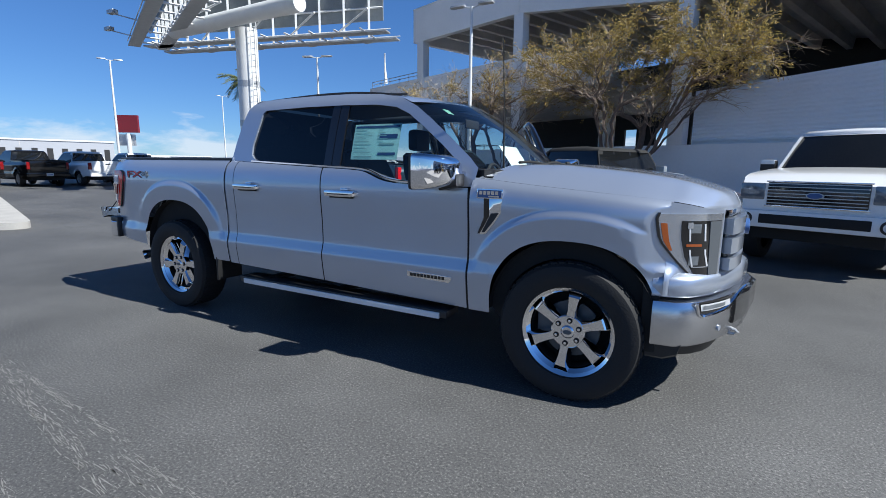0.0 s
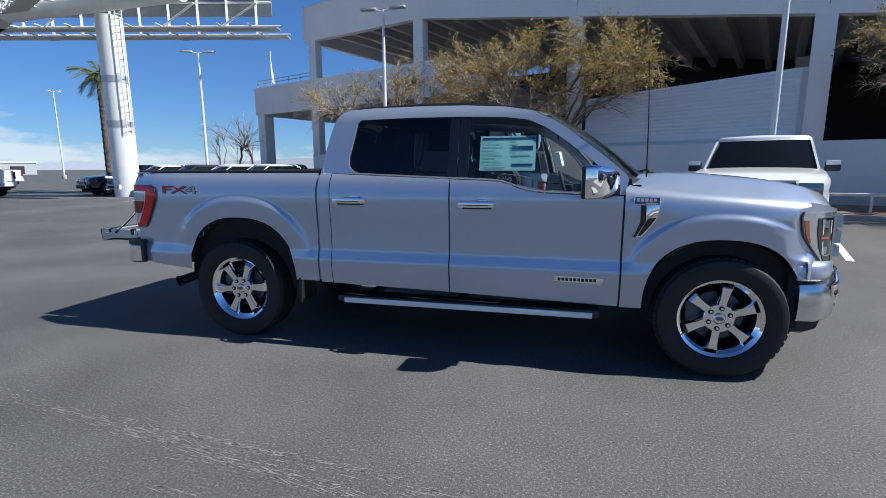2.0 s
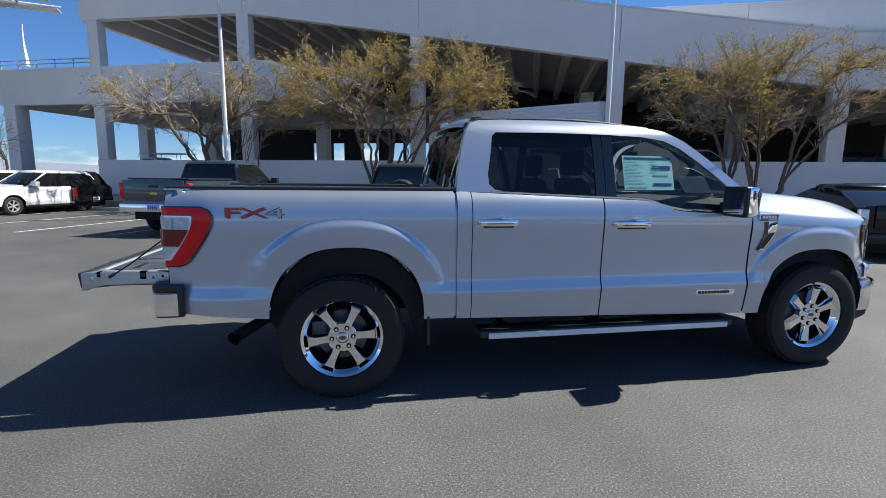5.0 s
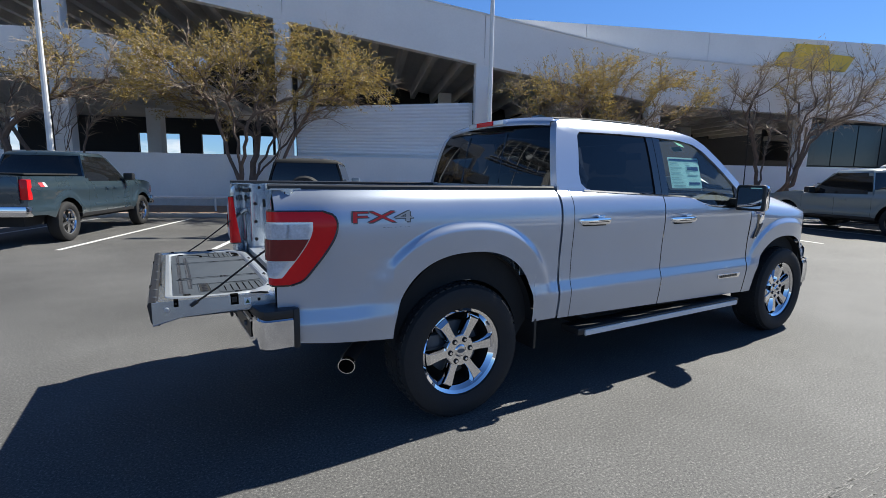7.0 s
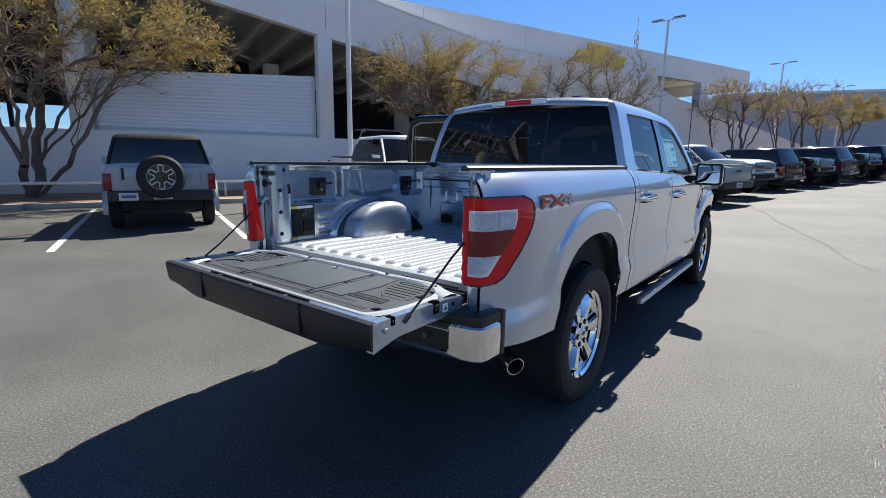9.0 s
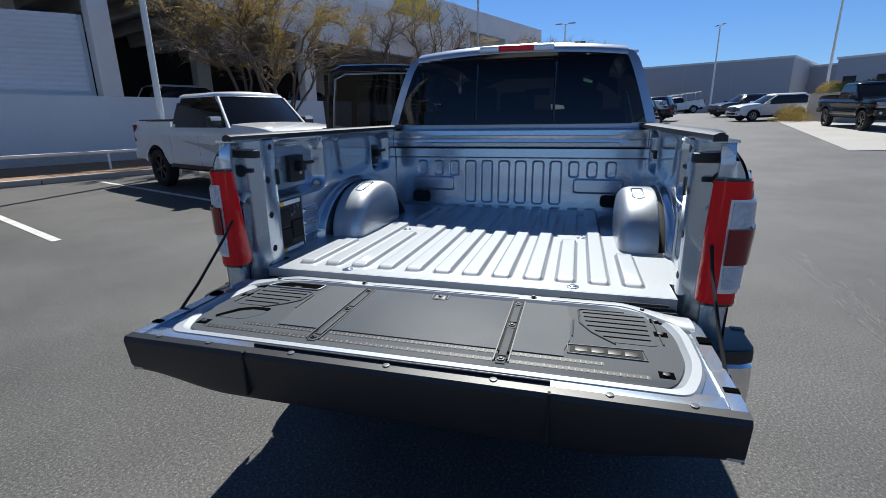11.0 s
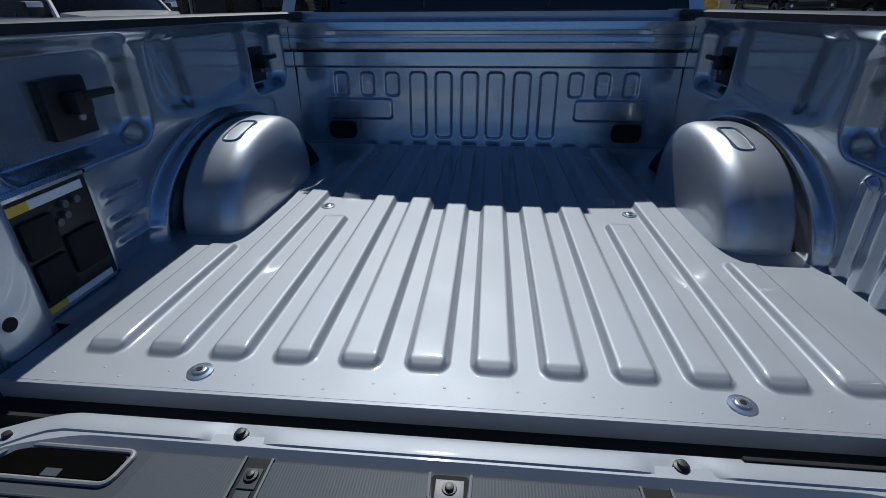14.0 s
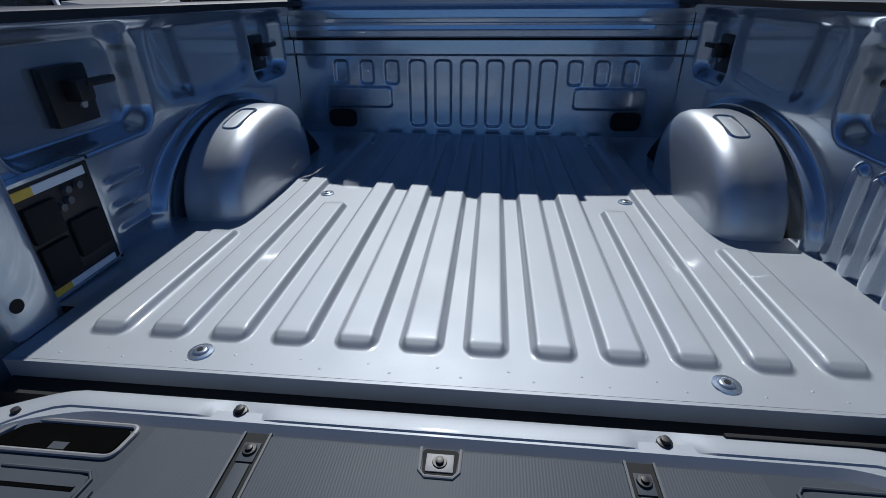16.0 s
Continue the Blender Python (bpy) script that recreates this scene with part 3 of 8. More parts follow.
def skin(xs, low, high, s, yfun=side_y, nz=76, t=0.004):
    """A side panel of the body: columns from low(x) to high(x) laid on the side's bulge."""
    rows = []
    for x in xs:
        a, b = low(x), high(x)
        rows.append([(x, s * yfun(x, z), z) for z in spread(a, b, nz)])
    bm = grid(rows)
    return bm


truck = holder("pickup_truck", pose(0, 0, 0), "silver metallic crew cab pickup truck with its tailgate lowered", "pickup truck")


def belt(x):
    return soft(x, [(0.77, 1.385), (0.95, 1.375), (1.83, 1.338), (2.10, 1.328), (2.22, 1.315), (2.38, 1.262), (2.50, 1.245), (2.86, 1.232), (3.06, 1.230)])


def sill(x):
    return curve(x, [(0.74, 0.515), (1.8, 0.49), (3.2, 0.45)])


HOODZ = [(3.05, 1.300), (3.20, 1.285), (3.42, 1.264), (3.77, 1.236), (4.07, 1.212), (4.25, 1.188), (4.34, 1.168), (4.45, 1.152), (4.56, 1.142)]
DOME = [(0.0, 0.095), (0.12, 0.118), (0.26, 0.132), (0.50, 0.128), (0.74, 0.116), (0.86, 0.104), (0.93, 0.092), (0.965, 0.076), (0.985, 0.052), (1.0, 0.018)]


def hood_z(x):
    return soft(x, HOODZ)


def bed_low(x):
    a = arch_z(x, "rear")
    if a is not None:
        return a
    return curve(x, [(-1.05, 0.615), (-0.46, 0.565)]) if x < 0 else 0.52


def fender_low(x):
    a = arch_z(x, "front")
    if a is not None:
        return max(a, 0.70) if x > 3.68 else a
    return 0.45 if x < 3.6 else 0.70


def nose_y(x):
    """Half width of the nose at a station of its plan curve."""
    return soft(x, [(3.85, 0.985), (4.0, 0.962), (4.06, 0.940), (4.13, 0.905), (4.20, 0.870), (4.28, 0.825), (4.36, 0.755), (4.43, 0.65)])


def nose_side(x, z):
    """The nose grows wider below the lamps, to meet the lower fascia."""
    y = nose_y(x)
    low = soft(x, [(3.95, 0.962), (4.0, 0.958), (4.06, 0.950), (4.124, 0.940), (4.19, 0.934), (4.26, 0.912), (4.43, 0.70)])
    return y + max(0.0, low - y) * step01((0.87 - z) / 0.09) * (1 - step01((x - 4.18) / 0.08))


def fender_y(x, z):
    return min(fender_bulge(x, z), nose_side(x, z) + 0.012 if x > 3.95 else 9)


def fender_bulge(x, z):
    top = hood_z(x)
    zz = z if z < 0.95 else 0.95 + (z - 0.95) * (1.385 - 0.95) / (top - 0.95)
    y = side_y(x, zz)
    if z > 0.95:
        y = y - side_y(x, zz) + soft(zz, SIDE) - (0.30 * (x - 3.75) ** 2 if x > 3.75 else 0) + (side_y(x, z) - soft(z, SIDE) + (0.30 * (x - 3.75) ** 2 if x > 3.75 else 0))
    return y


def arch_xs(which, a, b, n=72):
    cx, cz, w, h = ARCH[which]
    xs = spread(a, cx - w - 0.0005, 12) + [cx - w * math.cos(math.pi * k / n) for k in range(1, n)] + spread(cx + w + 0.0005, b, 12)
    return xs


CABY = [(1.20, 0.945), (1.36, 0.905), (1.60, 0.838), (1.78, 0.778), (1.83, 0.752), (1.87, 0.710), (1.90, 0.66)]


def cab_y(z):
    return soft(z, CABY)


OUT = [(0.775, 1.385), (0.79, 1.50), (0.825, 1.68), (0.86, 1.80), (0.90, 1.855), (0.97, 1.880), (1.15, 1.892), (1.5, 1.896), (1.9, 1.890), (2.2, 1.868), (2.40, 1.832), (2.55, 1.762), (2.68, 1.672), (2.85, 1.545), (3.01, 1.415), (3.075, 1.35), (3.055, 1.235), (2.95, 1.232), (2.86, 1.233), (2.50, 1.246), (2.38, 1.263), (2.30, 1.287), (2.22, 1.316), (2.10, 1.329), (1.83, 1.339), (1.4, 1.357), (0.95, 1.376)]
INN = [(1.0, 1.50), (1.03, 1.66), (1.045, 1.765), (1.075, 1.792), (1.5, 1.800), (1.9, 1.797), (2.2, 1.787), (2.38, 1.762), (2.50, 1.71), (2.64, 1.615), (2.80, 1.495), (2.925, 1.39), (2.945, 1.34), (2.94, 1.26), (2.90, 1.247), (2.86, 1.248), (2.50, 1.262), (2.40, 1.278), (2.30, 1.305), (2.22, 1.332), (2.10, 1.344), (1.83, 1.354), (1.4, 1.372), (1.10, 1.385), (1.045, 1.395), (1.005, 1.43)]


def ray_out(c, ang, poly):
    d = (math.cos(ang), math.sin(ang))
    best = None
    for i in range(len(poly)):
        (ax, az), (bx, bz) = poly[i - 1], poly[i]
        ex, ez = bx - ax, bz - az
        den = d[0] * ez - d[1] * ex
        if abs(den) < 1e-9:
            continue
        t = ((ax - c[0]) * ez - (az - c[1]) * ex) / den
        q = ((ax - c[0]) * d[1] - (az - c[1]) * d[0]) / den
        if t > 0 and -1e-6 <= q <= 1 + 1e-6 and (best is None or t > best):
            best = t
    return (c[0] + d[0] * best, c[1] + d[1] * best)


def cab_ring(s):
    c = (1.9, 1.56)
    angs = sorted({round(math.atan2(z - c[1], x - c[0]), 4) for x, z in OUT + INN} | {round(-math.pi + 2 * math.pi * k / 90, 4) for k in range(90)})
    loops = []
    for k in range(5):
        f = k / 4
        lp = []
        for a in angs:
            o, i = ray_out(c, a, OUT), ray_out(c, a, INN)
            x, z = o[0] + (i[0] - o[0]) * f, o[1] + (i[1] - o[1]) * f
            lp.append((x, s * cab_y(z), z))
        loops.append(lp)
    loops.append([(x, y - s * 0.03, z) for x, y, z in loops[-1]])
    return rings(loops, True, False)


def pane(poly, s, inset, t=0.004):
    """A pane on the leaning side of the cab."""
    own = bmesh.new()
    n = 14
    xs = sorted({p[0] for p in poly})
    xs = sorted(set(xs) | set(spread(xs[0], xs[-1], n)))
    rows = []
    for x in xs:
        zs = []
        for i in range(len(poly)):
            (ax, az), (bx, bz) = poly[i - 1], poly[i]
            if min(ax, bx) - 1e-9 <= x <= max(ax, bx) + 1e-9 and abs(bx - ax) > 1e-9:
                zs.append(az + (bz - az) * (x - ax) / (bx - ax))
        rows.append([(x, s * (cab_y(z) - inset), z) for z in spread(min(zs), max(zs), 7)])
    return grid(rows, own)


def front_x(y):
    return soft(abs(y), [(0, 4.52), (0.30, 4.505), (0.50, 4.475), (0.65, 4.43), (0.755, 4.36), (0.825, 4.28), (0.870, 4.20), (0.905, 4.13), (0.940, 4.06), (0.962, 4.0)])


def face(y0, y1, z0, z1, off=0.0, n=12, m=6, lean=0.0, t=0.03):
    """A slab that follows the nose of the truck."""
    ys, zs = spread(y0, y1, n), spread(z0, z1, m)
    a = [[(front_x(y) + off - lean * (z - z0), y, z) for y in ys] for z in zs]
    own = grid(a)
    return thick(own, t)


for s in (-1, 1):
    b = skin(arch_xs("rear", -1.05, 0.752), bed_low, lambda x: 1.385, s)
    bedside = part("bed_side", b, M_PAINT, truck)
    b = skin(spread(0.770, 0.868, 5), sill, belt, s)
    part("cab_corner", b, M_PAINT, truck)
    # backing added behind the seams of bed, cab and doors against light leaks
    part("seam_backing", skin(spread(0.742, 0.782, 3), lambda x: 0.53, lambda x: 1.37, s, lambda x, z: side_y(x, z) - 0.012), M_PAINT, truck)
    if s < 0:
        for xa, xb in ((0.858, 0.884), (1.816, 1.846), (3.028, 3.062)):
            part("seam_backing", skin(spread(xa, xb, 3), lambda x: sill(x) + 0.01, lambda x: belt(x) - 0.03, s, lambda x, z: side_y(x, z) - 0.010), M_BLACK, truck)
    if s < 0:
        door = part("rear_door", skin(spread(0.874, 1.826, 30), sill, lambda x: belt(x) - 0.002, s), M_PAINT, truck)
        fdoor = part("front_door", skin(spread(1.836, 3.038, 36), sill, lambda x: belt(x) - 0.002, s), M_PAINT, truck)
        for d, hx, hz in ((door, 1.045, 1.175), (fdoor, 2.035, 1.158)):
            hy = s * (side_y(hx, hz))
            cup = part("handle_cup", rings([[(hx + 0.01 + math.cos(t) * r * 1.5, hy + s * q, hz + 0.005 + math.sin(t) * r) for t in (2 * math.pi * k / 14 for k in range(14))] for r, q in ((0.048, 0.0015), (0.04, 0.002), (0.02, 0.0025))], cap=True), M_PAINT, d)
            b = rings([[(hx + dx, hy + s * dy, hz + dz) for dx, dy, dz in ((u, v - 0.006, -w), (u, v + 0.012, -w), (u, v + 0.018, 0), (u, v + 0.012, w), (u, v - 0.006, w))] for u, v, w in ((-0.145, 0.002, 0.012), (-0.13, 0.026, 0.019), (-0.06, 0.038, 0.021), (0.06, 0.038, 0.021), (0.13, 0.026, 0.019), (0.145, 0.002, 0.012))])
            bar = part("handle", b, M_CHROME, d, "chrome door handle")
            # black strips paint the shade in and below the handle bar
            part("handle_shade", box(hx - 0.085, hx + 0.095, hy + s * 0.060 if s < 0 else hy, hy if s < 0 else hy + s * 0.060, hz - 0.006, hz - 0.001), M_MATTE, bar)
            part("handle_shade", box(hx - 0.10, hx + 0.11, hy - 0.020, hy - 0.001, hz - 0.034, hz - 0.024, bevel=0.003), M_MATTE, bar)
            part("lock_cap", box(hx + 0.015, hx + 0.085, hy - 0.034, hy, hz + 0.021, hz + 0.038, bevel=0.007), M_CHROME, bar)
    b = skin(arch_xs("front", 3.052, 4.185), fender_low, lambda x: hood_z(x) - 0.008, s, fender_y)
    fender = part("fender", b, M_PAINT, truck)
    part("cab_frame", cab_ring(s), M_PAINT, truck)
    # glass of the doors
    rear_p = [(1.0, 1.50), (1.03, 1.66), (1.045, 1.765), (1.075, 1.792), (1.5, 1.80), (1.80, 1.798), (1.80, 1.355), (1.4, 1.372), (1.10, 1.385), (1.045, 1.395), (1.005, 1.43)]
    front_p = [(1.955, 1.797), (2.2, 1.787), (2.38, 1.762), (2.50, 1.71), (2.64, 1.615), (2.80, 1.495), (2.90, 1.41), (2.90, 1.247), (2.86, 1.248), (2.50, 1.262), (2.40, 1.278), (2.30, 1.305), (2.22, 1.332), (2.10, 1.344), (1.955, 1.349)]
    if s < 0:
        part("side_glass", pane(rear_p, s, 0.016), M_GLASSD, truck, "dark tinted rear door glass").visible_shadow = False
        part("side_glass", pane(front_p, s, 0.016), M_GLASSC, truck, "lightly tinted front door glass").visible_shadow = False
    b = thick(pane([(1.80, 1.799), (1.872, 1.798), (1.872, 1.352), (1.80, 1.355)], s, 0.006), 0.012)
    part("pillar_trim", b, M_GLOSS, truck, "gloss black door pillar trim")
    if s < 0:
        b = thick(pane([(1.878, 1.798), (1.955, 1.797), (1.955, 1.349), (1.878, 1.352)], s, 0.006), 0.012)
        part("pillar_trim", b, M_GLOSS, truck, "gloss black door pillar trim")
        b = thick(pane([(2.885, 1.43), (2.945, 1.36), (2.945, 1.25), (2.885, 1.247)], s, 0.008), 0.012)
        part("mirror_triangle", b, M_BLACK, truck)
    # bright strip along the belt line
    b = bmesh.new()
    xs = spread(1.02, 2.93, 44)
    rings([[(x, s * (cab_y(belt(x)) + q), belt(x) + 0.002 + w) for q, w in ((-0.004, 0.0), (0.006, 0.002), (0.006, 0.012), (-0.006, 0.016))] for x in xs], bm=b)
    part("belt_trim", b, M_CHROME, truck, "bright belt line trim")
    # inner arch liners and dark underbody
    for which, x0 in (("front", 3.68), ("rear", 0.045)):
        cx, cz, w, h = ARCH[which]
        lp = []
        for yy in (0.955, 0.70):
            lp.append([(cx - (w + 0.004) * math.cos(t), s * yy, cz + (h + 0.004) * math.sin(t)) for t in (math.pi * k / 20 for k in range(21))])
        b = grid(lp)
        part("arch_liner", b, M_MATTE, truck)
        part("arch_back", prism([(cx - (w + 0.01) * math.cos(t), cz + (h + 0.01) * math.sin(t)) for t in (math.pi * k / 20 for k in range(21))], s * 0.68, s * 0.70), M_MATTE, truck)
        part("arch_shield", thick(grid([[(cx + (1 if which == "front" else -1) * 0.0 - r * math.cos(t) * q1, s * 0.895, zc + r * math.sin(t) * q2) for q1, q2, r, zc in ((1, 1, 0.425, 0.412), (w + 0.006, h + 0.006, 1.0, cz))] for t in (math.pi * k / 24 for k in range(25))]), 0.006), M_MATTE, truck)
    # guard block set to cover a bright spot inside the front arch
    part("splash_guard", box(4.078, 4.160, min(s * 0.66, s * 0.935), max(s * 0.66, s * 0.935), 0.37, 0.748, bevel=0.01), M_MATTE, truck)
    # running board
    step = part("running_board", box(0.93, 2.92, min(s * 0.84, s * 1.015), max(s * 0.84, s * 1.015), 0.375, 0.425, bevel=0.012), M_BLACK, truck, "black running board")
    part("edge_strip", box(0.99, 2.87, min(s * 1.012, s * 1.028), max(s * 1.012, s * 1.028), 0.372, 0.412, bevel=0.004), M_WHITE, step, "satin silver edge strip")
    for x in (1.15, 1.9, 2.65):
        part("bracket", box(x - 0.03, x + 0.03, min(s * 0.55, s * 0.9), max(s * 0.55, s * 0.9), 0.38, 0.42), M_MATTE, step)
    # mud flap
    part("mud_flap", box(0.565, 0.585, min(s * 0.72, s * 0.97), max(s * 0.72, s * 0.97), 0.33, 0.60, bevel=0.004), M_BLACK, truck)
    # fender badge, plain shapes
    fy = s * (fender_y(3.19, 1.2) + 0.004)
    badge = part("fender_badge", prism([(3.100, 1.168), (3.268, 1.168), (3.272, 1.226), (3.104, 1.228)], fy - s * 0.012, fy + s * 0.008, bevel=0.003), M_CHROME, truck)
    part("badge_field", prism([(3.108, 1.174), (3.262, 1.174), (3.265, 1.220), (3.111, 1.221)], fy + s * 0.006, fy + s * 0.011), M_BLUE, badge)
    for k in range(5):
        part("badge_bar", prism([(3.120 + 0.026 * k, 1.192), (3.140 + 0.026 * k, 1.192), (3.141 + 0.026 * k, 1.214), (3.121 + 0.026 * k, 1.214)], fy + s * 0.010, fy + s * 0.013), M_CHROME, badge)
    part("badge_bar", prism([(3.180, 1.178), (3.250, 1.178), (3.250, 1.186), (3.180, 1.186)], fy + s * 0.010, fy + s * 0.012), M_CHROME, badge)
    part("vent", prism([(3.180, 1.170), (3.268, 1.170), (3.262, 1.085), (3.225, 1.030), (3.165, 0.952), (3.118, 0.948), (3.185, 1.060)], fy - s * 0.014, fy + s * 0.007, bevel=0.003), M_CHROME, badge)
    part("vent_slot", prism([(3.150, 1.168), (3.184, 1.168), (3.188, 1.062), (3.130, 0.955), (3.112, 0.950), (3.152, 1.050)], fy - s * 0.004, fy + s * 0.009), M_GLOSS, badge)
    part("vent_grille", prism([(3.200, 1.080), (3.250, 1.085), (3.214, 1.030), (3.160, 0.962), (3.140, 0.962)], fy + s * 0.004, fy + s * 0.0095), M_BLACK, badge)
    # door badge, plain bars
    dy = s * (side_y(2.78, 0.63) + 0.001)
    db = part("door_badge", prism([(2.60, 0.622), (2.92, 0.612), (2.935, 0.630), (2.935, 0.652), (2.60, 0.660)], dy - s * 0.006, dy + s * 0.007, bevel=0.002), M_CHROME, truck)
    for k in range(10):
        part("badge_bar", prism([(2.625 + 0.027 * k, 0.628), (2.645 + 0.027 * k, 0.627), (2.645 + 0.027 * k, 0.648), (2.625 + 0.027 * k, 0.649)], dy + s * 0.006, dy + s * 0.010), M_GLOSS, db)

# roof
rows = []
for x in spread(0.90, 2.50, 30):
    z = soft(x, [(0.90, 1.858), (0.97, 1.880), (1.15, 1.892), (1.5, 1.896), (1.9, 1.890), (2.2, 1.868), (2.40, 1.832), (2.5, 1.79)])
    ye = cab_y(z) - 0.002
    rows.append([(x + (0.10 * (1 - (y / ye) ** 2) if x > 2.3 else 0) * step01((x - 2.3) / 0.2) - 0.05 * (1 - (y / ye) ** 2) * step01((1.1 - x) / 0.2), y, z + 0.036 * (1 - abs(y / ye) ** 2.2)) for y in spread(-ye, ye, 25)])
roof = part("roof", grid(rows), M_PAINT, truck)
for s in (-1, 1):
    b = tube([(x, s * 0.60, soft(x, [(0.95, 1.895), (1.5, 1.914), (1.9, 1.908), (2.3, 1.872)])) for x in spread(0.97, 2.35, 14)], 0.009, 6)
    part("roof_seam", b, M_BLACK, roof)
for y in (-0.40, 0.42):
    b = rings([[(1.02 + dx, y + dy * 0.035, 1.905 + h) for dx, dy in ((-l, -1), (l, -1), (l + 0.01, 0), (l, 1), (-l, 1))] for l, h in ((0.055, -0.01), (0.05, 0.015), (0.03, 0.03))])
    part("roof_antenna", b, M_GLOSS, roof, "small black roof antenna housing")

# windscreen and rear window
rows = []
for f in spread(0, 1, 12):
    row = []
    for q in spread(-1, 1, 19):
        top = (2.47 + 0.12 * (1 - q * q), q * 0.735, 1.800 + 0.045 * (1 - q * q))
        low = (3.02 + 0.26 * (1 - q * q), q * 0.86, 1.345 + 0.01 * (1 - q * q))
        row.append(tuple(a + (c - a) * f + (0.03 * math.sin(math.pi * f) if i == 2 else 0) for i, (a, c) in enumerate(zip(top, low))))
    rows.append(row)
ws = part("windscreen", grid(rows), M_GLASSC, truck, "clear windscreen with a pale green tint band")
ws.visible_shadow = False
part("cowl", rings([[(3.00 + 0.27 * (1 - (y / 0.87) ** 2) + dx, y, 1.335 + dz) for dx, dz in ((-0.02, 0.01), (0.10, 0.005), (0.10, -0.04), (-0.02, -0.04))] for y in spread(-0.87, 0.87, 15)]), M_BLACK, truck)
for y0, y1 in ((-0.62, 0.05), (0.10, 0.70)):
    b = tube([(3.12 + 0.24 * (1 - (y / 0.87) ** 2), y, 1.375 + 0.02 * abs(math.sin(9 * y))) for y in spread(y0, y1, 8)], 0.010, 6)
    part("wiper", b, M_MATTE, truck)
b = bmesh.new()
rows = []
for f in spread(0, 1, 9):
    z = 1.405 + f * 0.425
    x = soft(z, [(1.385, 0.772), (1.50, 0.787), (1.68, 0.823), (1.80, 0.858), (1.84, 0.88)])
    ye = cab_y(z) - 0.055
    rows.append([(x - 0.035 * (1 - (y / ye) ** 2) + 0.004, y, z) for y in spread(-ye, ye, 15)])
rg = part("rear_window", grid(rows), M_GLASSX, truck, "dark tinted rear window with a sliding pane")
rg.visible_shadow = False
for y in (-0.26, 0.26):
    b = tube([(0.745 + 0.08 * f, y, 1.42 + 0.38 * f) for f in spread(0, 1, 5)], 0.008, 4)
    part("slider_frame", b, M_GLOSS, rg)
for s in (-1, 1):
    rows = []
    for z in spread(1.385, 1.86, 12):
        x = soft(z, [(1.385, 0.772), (1.50, 0.787), (1.68, 0.823), (1.80, 0.858), (1.86, 0.90)])
        ya, yb = cab_y(z), cab_y(z) - 0.058
        rows.append([(x + 0.004 - 0.004 * t, s * (ya + (yb - ya) * t), z) for t in (0, 0.35, 0.7, 1)])
    part("rear_pillar", grid(rows), M_PAINT, truck)
# header over the rear window with the high brake lamp
rows = []
for z in (1.828, 1.845, 1.860, 1.872, 1.888):
    x = soft(z, [(1.82, 0.862), (1.845, 0.862), (1.86, 0.872), (1.888, 0.92)])
    ye = min(0.70, cab_y(z))
    rows.append([(x - 0.045 * (1 - (y / ye) ** 2), y, z + 0.034 * (1 - abs(y / ye) ** 2.2)) for y in spread(-ye, ye, 15)])
part("rear_header", grid(rows), M_PAINT, truck)
lamp = part("high_brake_lamp", box(0.795, 0.84, -0.245, 0.245, 1.868, 1.906, bevel=0.008), M_CLEAR, truck, "clear and red high brake lamp")
part("red_lens", box(0.788, 0.80, -0.115, 0.115, 1.870, 1.905, bevel=0.003), M_RED, lamp)
# cab back below the glass and dark shell inside
part("cab_back", box(0.772, 0.79, -0.90, 0.90, 0.55, 1.41), M_PAINT, truck)
part("underbody", box(0.80, 4.10, -0.60, 0.60, 0.42, 0.62), M_MATTE, truck)
part("cab_floor", box(0.80, 3.15, -0.925, 0.925, 0.52, 0.60), M_MATTE, truck)
part("frame_rail", box(-1.05, 0.80, -0.45, 0.45, 0.50, 0.70), M_MATTE, truck)
part("axle", tube([(0, -0.8, 0.42), (0, 0.8, 0.42)], 0.06), M_MATTE, truck)
part("firewall", box(3.10, 3.16, -0.88, 0.88, 0.5, 1.30), M_MATTE, truck)
part("engine_bay", box(3.16, 4.30, -0.60, 0.60, 0.62, 1.15), M_MATTE, truck)

# hood with a raised centre
rows = []
for f in spread(0, 1, 56):
    row = []
    for q in spread(-1, 1, 45):
        a = abs(q)
        xe = front_x(q * 0.80) + 0.012
        x = 3.075 + 0.20 * (1 - q * q) * (1 - f) + f * (xe - 3.075 - 0.0)
        ye = min(0.893, nose_y(x) - 0.004) if x > 3.95 else 0.893
        ye = min(ye, fender_y(min(x, 4.18), hood_z(min(x, 4.18)) - 0.008) - 0.004)
        dome = curve(f, DOME) * soft(a, [(0, 1.0), (0.38, 0.985), (0.44, 0.955), (0.62, 0.92), (0.70, 0.84), (0.86, 0.40), (0.94, 0.15), (1.0, 0.0)])
        row.append((x, q * ye, hood_z(x) + dome - 0.008 * step01((a - 0.95) / 0.05)))
    rows.append(row)
hood = part("hood", grid(rows), M_PAINT, truck)
part("hood_lip", grid([[(x, y, z), (x + 0.008, y, z - 0.012), (x + 0.006, y, 1.112)] for x, y, z in rows[-1]]), M_PAINT, hood, angle=60)
# nose
part("header_panel", face(-0.80, 0.80, 1.075, 1.150, off=-0.05, n=25), M_PAINT, truck)

grille = part("grille", face(-0.56, 0.56, 0.80, 1.12, off=-0.05, n=21), M_GLOSS, truck)
for z, h in ((0.855, 0.040), (0.955, 0.050), (1.062, 0.050)):
    part("grille_bar", face(-0.655, 0.655, z - h, z + h - 0.014, off=0.048, n=25, m=3, t=0.05), M_PAINT, grille)
